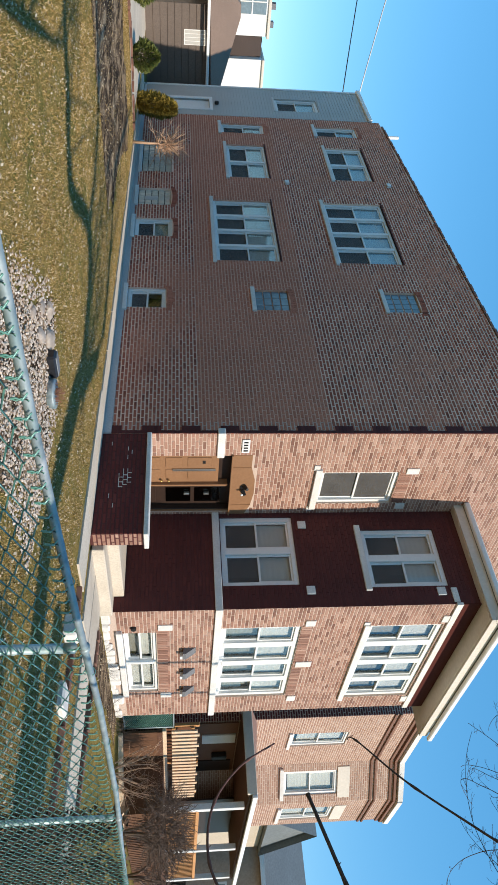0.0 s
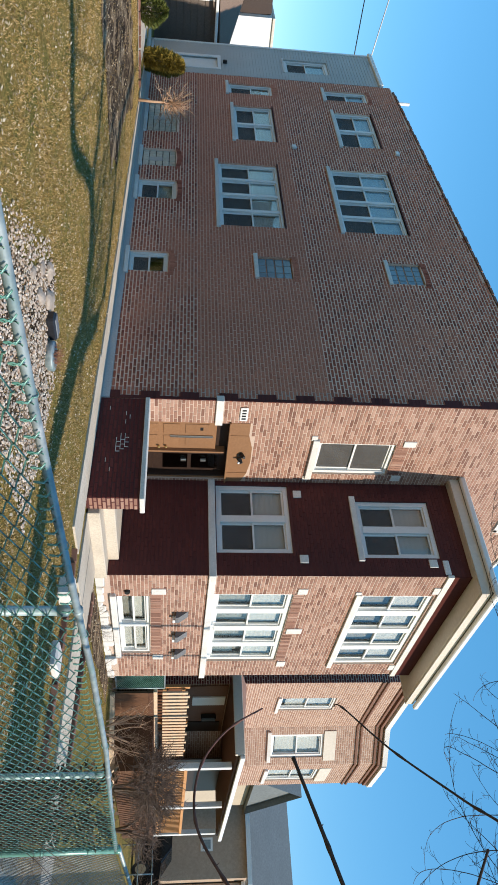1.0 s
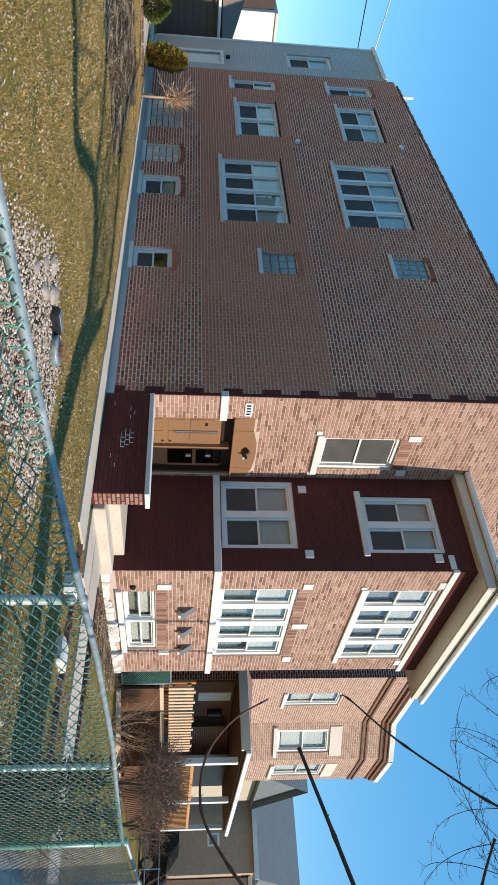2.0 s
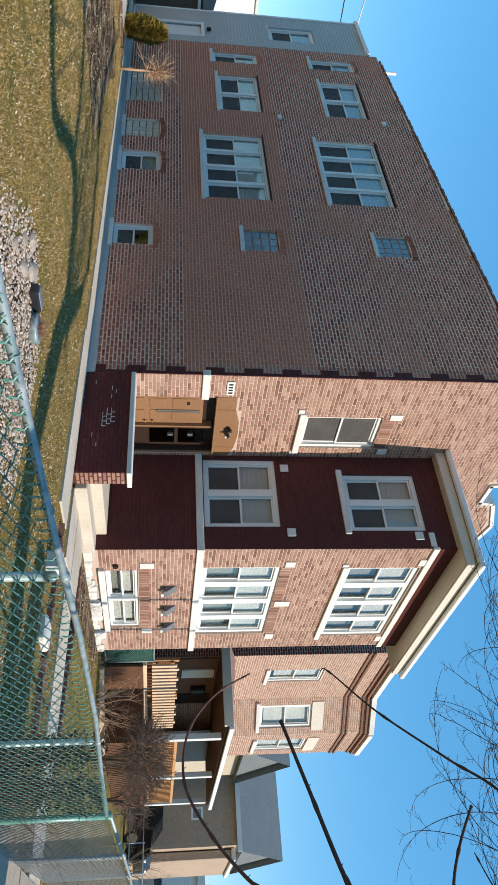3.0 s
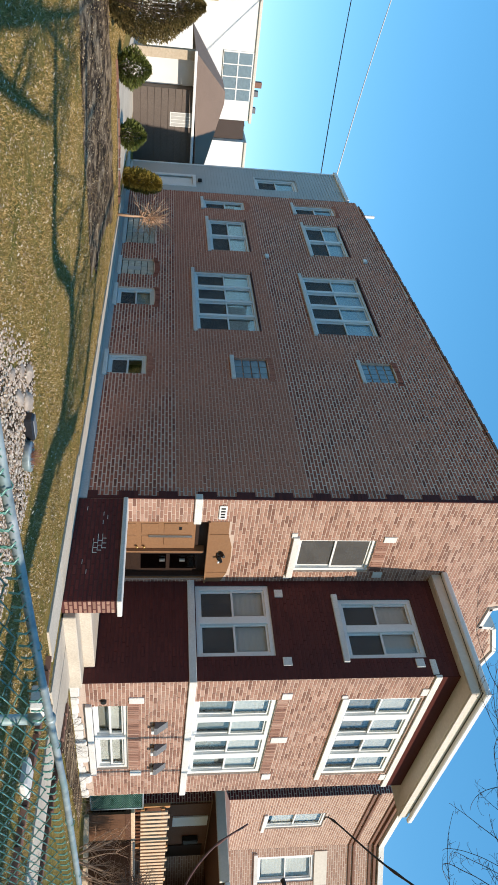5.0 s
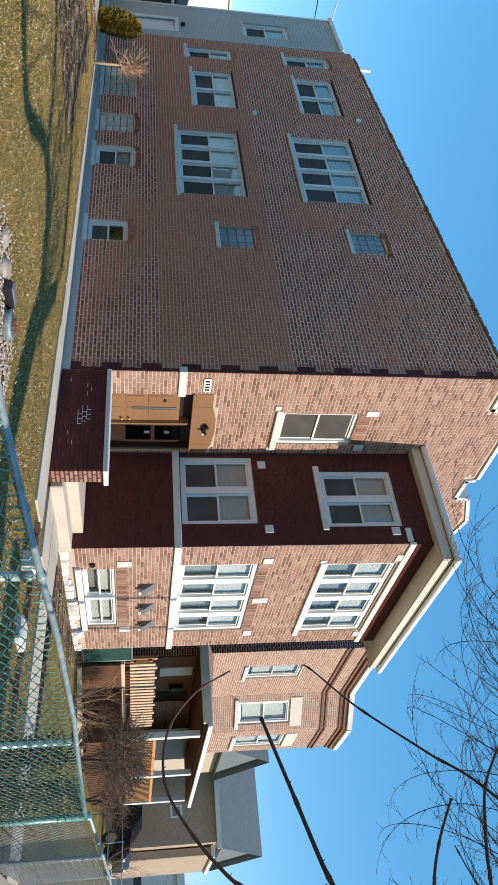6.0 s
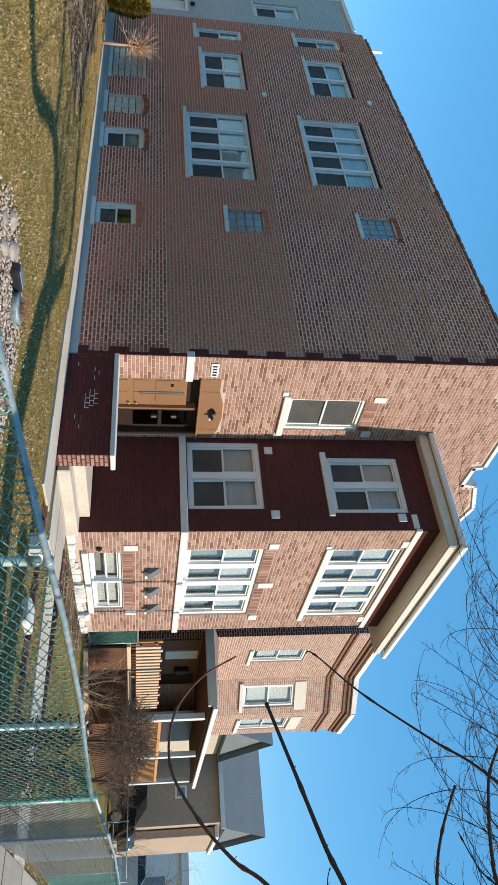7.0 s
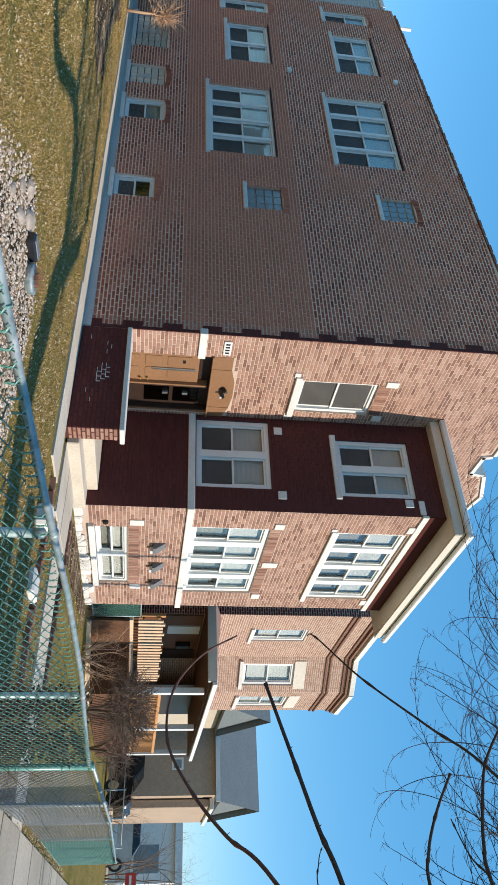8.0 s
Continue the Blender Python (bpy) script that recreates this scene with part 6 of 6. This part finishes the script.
part("door", block(12.95, 13.75, NY - 0.10, NY - 0.062, 1.13, 3.1), M_DARKDOOR, nb)
part("door_trim", block(10.95, 11.55, NY - 0.10, NY - 0.062, 2.2, 3.15), M_WHITE, nb, "white painted board on the wall")
part("wall_lantern", block(12.3, 12.52, NY - 0.24, NY - 0.062, 2.5, 2.95, 0.03), M_BLACK, nb, "black wall lantern")
gate = thing("mesh_gate", (8, -2.0, 0.1), "green mesh gate panel between the houses", "gate")
vs, fs = [], []
for a, b in (((7.5, 0.2), (8.44, 0.2)), ((7.5, 1.4), (8.44, 1.4)), ((7.5, 0.1), (7.5, 1.4)), ((8.44, 0.1), (8.44, 1.4))):
    tube(vs, fs, [(a[0], -2.0, a[1]), (b[0], -2.0, b[1])], 0.02, 8)
mesh_part("gate_frame", vs, fs, M_GALV, gate)
links(7.5, 8.44, 0.2, 1.4, -2.0, 0.004, "mesh", M_GREENWIRE, gate, "green wire mesh")
part("screen", block(7.52, 8.42, -1.985, -1.975, 0.2, 1.38), surface("green_screen", (0.02, 0.07, 0.05), (0.035, 0.10, 0.075), 0.8, 40, 3, 0.2), gate, "dark green privacy screen")


# ---- bare shrubs and yards to the side ----
def thicket(name, at, h, spread, n, mat_, label, seed, rad=0.012, depth=2, tangle=0.16):
    th = thing(name, at, label, "tree" if "tree" in name else "shrub")
    g = random.Random(seed)
    vs, fs = [], []
    for k in range(n):
        a = g.uniform(0, 6.28)
        q = g.uniform(0, spread * 0.35)
        limb(vs, fs, g, (at[0] + q * math.cos(a), at[1] + q * math.sin(a), at[2] - 0.03), (math.cos(a) * spread * 0.5, math.sin(a) * spread * 0.5, h), h * g.uniform(0.5, 0.85), rad, depth, 0.0, 0.02, 4, 0.8, (3, 5), 0.3, tangle)
    tagged(mesh_part("branchwork", vs, fs, mat_, th), kind="stuff")
    return th


M_GREYTWIG = surface("grey_brown_twig", (0.12, 0.085, 0.065), (0.24, 0.175, 0.14), 0.9, 40, 3, 0.2)
thicket("bare_shrub", (7.7, -3.3, 0.08), 1.45, 1.2, 14, M_TANTWIG, "small bare shrub with pale stems", 41, 0.02)
M_BUSHTWIG = surface("dark_bush_twig", (0.07, 0.05, 0.04), (0.19, 0.135, 0.105), 0.9, 40, 3, 0.2)


def round_bush(at, crown, half, n, label, seed):
    """A clipped bare bush: pale stems under a round, tangled crown of curling twigs."""
    th = thing("bare_bush", at, label, "shrub")
    g = random.Random(seed)
    for k in range(5):
        vs, fs = [], []
        a = k * 1.3
        tube(vs, fs, [at, (at[0] + 0.1 * math.cos(a), at[1] + 0.1 * math.sin(a), (at[2] + crown[2]) / 2), (crown[0] + 0.5 * half[0] * math.cos(a), crown[1] + 0.5 * half[1] * math.sin(a), crown[2])], [0.03, 0.025, 0.012], 6)
        mesh_part("stem", vs, fs, M_GREYTWIG, th)
    vs, fs = [], []
    for _ in range(n):
        v = Vector((g.gauss(0, 1), g.gauss(0, 1), g.gauss(0, 1))).normalized() * g.random() ** 0.5
        p = Vector((crown[0] + v.x * half[0] * 0.8, crown[1] + v.y * half[1] * 0.8, crown[2] + v.z * half[2] * 0.8))
        wisp(vs, fs, g, p, (v.x + g.uniform(-0.6, 0.6), v.y + g.uniform(-0.6, 0.6), v.z + g.uniform(-0.4, 0.8)), g.uniform(0.2, 0.42), 0.010, 1, 5.0, 0.5, (4, 6), (0.35, 0.6))
    tagged(mesh_part("branchwork", vs, fs, M_BUSHTWIG, th), kind="stuff")


round_bush((8.6, -4.3, 0.05), (8.6, -4.25, 1.22), (1.5, 0.9, 0.62), 620, "round tangled bare bush before the porch", 42)
round_bush((12.2, -4.4, 0.05), (12.2, -4.4, 0.95), (1.4, 0.9, 0.5), 230, "low tangled bare bush", 43)
thicket("bare_shrub", (5.2, -3.0, 0.08), 0.6, 0.8, 9, M_GREYTWIG, "low bare shrub by the wing's footing", 44, 0.007)
thicket("bare_shrub", (3.4, -2.75, 0.08), 0.45, 0.7, 7, M_GREYTWIG, "low bare shrub by the wing's footing", 45, 0.006)
for x, k in ((-4.15, 46), (-3.8, 47), (-3.45, 48)):
    thicket("bare_shrub", (x, -7.66, 0.0), 1.15, 0.55, 13, M_BUSHTWIG, "dry tangled stems at the fence corner", k, 0.006, 2, 0.22)
M_DRYLEAF = brick("dry_brown_leaf", [(0.09, 0.055, 0.033), (0.22, 0.14, 0.08), (0.05, 0.03, 0.02), (0.36, 0.26, 0.16)], (0.06, 0.04, 0.025), 0.4, rough=0.85)
for x, k in ((-3.88, 71), (-3.64, 72)):
    leafy("dry_vine", (x, -7.68, 0.0), 1.12, 0.5, 1500, M_DRYLEAF, 0, "dried brown vine tangled on the chain link fence", "vine", k, lambda t: 0.9, size=0.03)
bm = bmesh.new()
box(bm, frame_of((8.0, -2.3), (2.0, -1.5)), 0.0, 2.5, 0.02, 0.19, -0.06, 0.06, 0.012)
tagged(part("timber_edging", bm, M_CREAMWOOD), "pale timber bed edging before the porch", "edging", kind="structure")

# wire fence rows between the front yards
for y0, x0, x1, lab in ((-5.0, 18.5, 30.0, "thin black wire yard fence"),):
    yf = thing("yard_fence", (x0, y0, 0.05), lab, "fence")
    for z in (1.1, 0.62):
        vs, fs = [], []
        tube(vs, fs, [(x0, y0 - 1.2, z), (x0, y0 + 2.5, z)], 0.018, 6)
        mesh_part("rail", vs, fs, M_GALV, yf)
    for k in range(5):
        vs, fs = [], []
        tube(vs, fs, [(x0, y0 - 1.2 + k * 0.9, 0), (x0, y0 - 1.2 + k * 0.9, 1.15)], 0.022, 6)
        mesh_part("post", vs, fs, M_GALV, yf)

# ---- houses down the street ----
M_GREYROOF = surface("grey_roof", (0.13, 0.15, 0.155), (0.20, 0.22, 0.225), 0.9, 10, 0.8, 0.3)
M_CREAM = surface("cream_siding", (0.48, 0.40, 0.30), (0.58, 0.50, 0.39), 0.8, 10, 0.8, 0.1)
M_TANWALL = surface("tan_brick_far", (0.36, 0.265, 0.195), (0.50, 0.38, 0.285), 0.9, 10, 0.8, 0.2)


def far_house(name, x0, x1, y0, y1, eave, ridge, wallm, roofm, label, gable_y=True, windows=()):
    th = thing(name, ((x0 + x1) / 2, (y0 + y1) / 2, 0.05), label, "house")
    part("wall", block(x0, x1, y0, y1, 0, eave), wallm, th)
    bm = bmesh.new()
    o = 0.35
    if gable_y:
        xm = (x0 + x1) / 2
        pts = [(x0 - o, y0 - o, eave - 0.1), (xm, y0 - o, ridge), (x1 + o, y0 - o, eave - 0.1), (x0 - o, y1 + o, eave - 0.1), (xm, y1 + o, ridge), (x1 + o, y1 + o, eave - 0.1)]
    else:
        ym = (y0 + y1) / 2
        pts = [(x0 - o, y0 - o, eave - 0.1), (x0 - o, ym, ridge), (x0 - o, y1 + o, eave - 0.1), (x1 + o, y0 - o, eave - 0.1), (x1 + o, ym, ridge), (x1 + o, y1 + o, eave - 0.1)]
    v = [bm.verts.new(p) for p in pts]
    for f in ((0, 1, 4, 3), (1, 2, 5, 4), (0, 3, 5, 2)):
        bm.faces.new([v[i] for i in f])
    roof = part("roof", bm, roofm, th)
    bm = bmesh.new()
    v = [bm.verts.new(Vector(pts[i]) + (Vector((0, 0.3, -0.05)) if gable_y else Vector((0.3, 0, -0.05)))) for i in (0, 1, 2)]
    bm.faces.new(v)
    part("gable", bm, roofm, th)
    part("fascia", block(x0 - o, x1 + o, y0 - o - 0.06, y0 - o, eave - 0.3, eave - 0.08) if not gable_y else block(x0 - o - 0.06, x0 - o, y0 - o, y1 + o, eave - 0.3, eave - 0.08), M_WHITE, th)
    for face, a, b, c, e in windows:
        if face == "x":
            w = part("window", block(x0 - 0.05, x0 - 0.002, a, b, c, e), M_WHITE, th)
            part("pane", block(x0 - 0.07, x0 - 0.052, a + 0.1, b - 0.1, c + 0.1, e - 0.1), M_BLOCKA, w)
        else:
            w = part("window", block(a, b, y0 - 0.05, y0 - 0.002, c, e), M_WHITE, th)
            part("pane", block(a + 0.1, b - 0.1, y0 - 0.07, y0 - 0.052, c + 0.1, e - 0.1), M_BLOCKA, w)
    return th


far_house("cream_house", 24.0, 29.0, 0.2, 7.0, 5.5, 7.9, M_CREAM, M_GREYROOF, "cream house with a steep grey roof and white trim", True, [("x", 0.9, 1.6, 3.1, 3.8), ("y", 25.0, 26.0, 1.6, 3.2)])
grey = far_house("grey_roofed_house", 30.5, 37.0, -2.7, 7.0, 5.85, 8.3, M_TANWALL, M_GREYROOF, "tan brick house with a broad grey roof", True, [("x", -1.5, -0.9, 3.3, 3.9)])
part("front_porch", block(31.2, 36.5, -3.15, -2.76, 0.05, 5.3, 0.03), M_TANWALL, grey, "tan enclosed front porch")
part("porch_roof", block(31.0, 36.7, -3.3, -2.75, 5.31, 5.5, 0.02), M_WHITE, grey)
far_house("white_house", 47.0, 56.0, -5.4, 6.0, 4.7, 5.2, M_STUCCO, M_GREYROOF, "white house with a flat roof and broad window", True, [("x", -4.9, -3.0, 1.5, 3.4), ("x", -1.6, -0.6, 1.5, 3.4)])
far_house("red_brick_house", 60.0, 72.0, -8.6, 3.0, 5.0, 6.0, M_REDBRICK, M_GREYROOF, "red brick house far down the street", True, [("x", -7.8, -6.8, 1.6, 3.2)])

# ---- parked car ----
def car(at, label, turn=0.0, dark=(0.30, 0.36, 0.42), light=(0.36, 0.42, 0.48)):
    th = thing("car", at, label, "car")
    M_PAINT = surface("car_paint", dark, light, 0.22, 8, 1, 0, metal=0.5)
    M_TYRE = surface("tyre_rubber", (0.012, 0.012, 0.012), (0.03, 0.03, 0.03), 0.85, 30, 3, 0.2)
    M_DARKGLASS = surface("dark_glass", (0.012, 0.016, 0.02), (0.02, 0.025, 0.03), 0.05, 3, 1, 0, spec=0.9)
    x, y, z = at
    side_line = [(-2.2, 0.35), (-2.25, 0.75), (-2.05, 0.98), (-1.1, 1.06), (-0.45, 1.45), (0.9, 1.48), (1.75, 1.08), (2.2, 0.98), (2.25, 0.5), (2.15, 0.33)]
    bm = bmesh.new()
    rows = []
    for k, (yy, sq) in enumerate(((-0.86, 0.97), (-0.8, 1.0), (0.8, 1.0), (0.86, 0.97))):
        rows.append([bm.verts.new((x + u * sq, y + yy * (0.86 if h > 1.2 else 1), z + h)) for u, h in side_line])
    for a, b in zip(rows, rows[1:]):
        for i in range(len(side_line)):
            j = (i + 1) % len(side_line)
            bm.faces.new([a[i], a[j], b[j], b[i]])
    bm.faces.new(rows[0]), bm.faces.new(rows[-1])
    part("body", bm, M_PAINT, th, "glossy painted body")
    for s in (-1, 1):
        bm = bmesh.new()
        q = [(-1.0, 1.06), (-0.45, 1.40), (0.85, 1.42), (1.55, 1.08)]
        va = [bm.verts.new((x + u, y + s * (0.868 if h < 1.2 else 0.765), z + h)) for u, h in q]
        bm.faces.new(va)
        bmesh.ops.solidify(bm, geom=bm.faces[:], thickness=0.012)
        part("side_window", bm, M_DARKGLASS, th)
        part("headlight", block(x - 2.24, x - 2.1, y + s * 0.62 - 0.14, y + s * 0.62 + 0.14, z + 0.72, z + 0.84, 0.02), M_WHITE, th)
        for u in (-1.35, 1.35):
            vs, fs = [], []
            tube(vs, fs, [(x + u, y + s * 0.7, z + 0.32), (x + u, y + s * 0.89, z + 0.32)], 0.32, 20)
            wheel = mesh_part("wheel", vs, fs, M_TYRE, th, smooth=False)
            vs, fs = [], []
            tube(vs, fs, [(x + u, y + s * 0.88, z + 0.32), (x + u, y + s * 0.90, z + 0.32)], 0.2, 16)
            mesh_part("rim", vs, fs, M_STEEL, wheel, smooth=False)
    bm = bmesh.new()
    va = [bm.verts.new((x + u, y + yy, z + h)) for u, yy, h in ((-1.11, -0.72, 1.075), (-1.11, 0.72, 1.075), (-0.5, 0.66, 1.44), (-0.5, -0.66, 1.44))]
    bm.faces.new(va)
    bmesh.ops.solidify(bm, geom=bm.faces[:], thickness=0.012)
    part("windscreen", bm, M_DARKGLASS, th)
    return th


parked = car((40.6, -3.2, lie(0, -3.2) + 0.02), "silver-blue parked car by the side street", 0.0, (0.34, 0.42, 0.50), (0.42, 0.50, 0.58))
parked.rotation_euler = (0, 0, radians(97))
parked.scale = (1.15, 1.15, 1.3)
van = car((27.5, -1.7, lie(0, -1.7) + 0.02), "black parked car between the houses", 0.0, (0.012, 0.012, 0.014), (0.02, 0.02, 0.024))
van.rotation_euler = (0, 0, radians(80))
van.scale = (1.0, 1.0, 1.2)
strip("drive", [(38.6, -30), (43, -30), (43, 20), (38.6, 20)], M_CONCRETE, 0.015, 0.05, "concrete side street across the yards", "street")
sgn = thing("street_sign", (34, -6.1, 0.05), "small red and white street sign on a post", "sign")
part("post", block(33.97, 34.03, -6.13, -6.07, 0, 1.2), M_GALV, sgn)
part("plate", block(33.95, 33.968, -6.45, -5.75, 1.2, 1.75), surface("red_sign", (0.5, 0.04, 0.04), (0.6, 0.06, 0.05), 0.4, 10, 1, 0), sgn)
part("bar", block(33.94, 33.948, -6.35, -5.85, 1.4, 1.52), M_WHITE, sgn)
thicket("bare_tree", (38.0, -5.8, 0.05), 6.5, 4.0, 7, M_GREYTWIG, "bare street tree far off", 51, 0.05, 3)
thicket("bare_tree", (24.0, -4.6, 0.05), 2.6, 2.2, 8, M_GREYTWIG, "bare young tree before the houses", 52, 0.02, 3)
for x, y, h, s in ((75, -12, 7, 61), (82, 4, 8, 62), (-14, 48, 8, 63), (-22, 44, 9, 64)):
    thicket("bare_tree", (x, y, lie(x, y)), h, 5.0, 7, M_GREYTWIG, "bare tree on the skyline", s, 0.07, 3)


# ---- single bricks closest to the camera ----
def single_bricks(P, pieces, wall, material, rng):
    shapes = {}
    root = Vector(place_of(wall))
    o0, ux, nx = P(0, 0, 0), (P(1, 0, 0) - P(0, 0, 0)), (P(0, 0, 1) - P(0, 0, 0))
    for l, q, a, b in pieces:
        key = round(q - l, 2)
        if key not in shapes:
            w, h, d, e = key / 2, (b - a) / 2, 0.006, 0.003
            c = [(-w, -h, 0), (w, -h, 0), (w, h, 0), (-w, h, 0), (-w + e, -h + e, d), (w - e, -h + e, d), (w - e, h - e, d), (-w + e, h - e, d)]
            me = bpy.data.meshes.new("brick")
            me.from_pydata([tuple(ux * u + nx * dd + Vector((0, 0, z))) for u, z, dd in c], [], [(0, 3, 2, 1), (4, 5, 6, 7), (0, 1, 5, 4), (1, 2, 6, 5), (2, 3, 7, 6), (3, 0, 4, 7)])
            me.materials.append(material)
            shapes[key] = me
        ob = new("brick", shapes[key])
        ob.parent = wall
        ob.location = P((l + q) / 2, (a + b) / 2, rng.uniform(-0.002, 0.0025)) - root


single_bricks(side, SIDE_NEAR[:290], SIDE_WALL, M_COMMON, rng)
brickwork(side, SIDE_NEAR[290:], SIDE_WALL, M_COMMON, rng)
single_bricks(front, FRONT_NEAR[:290], FRONT_WALL, M_FACE, rng)
brickwork(front, FRONT_NEAR[290:], FRONT_WALL, M_FACE, rng)

# plain block added out of view, which closes the lot's other side
tagged(part("unseen_wall_west", block(-24, -15.5, -3.0, 34.0, 0.0, 7.5), M_TANWALL), "unseen plain brick wall added across the lot", "wall", kind="structure")
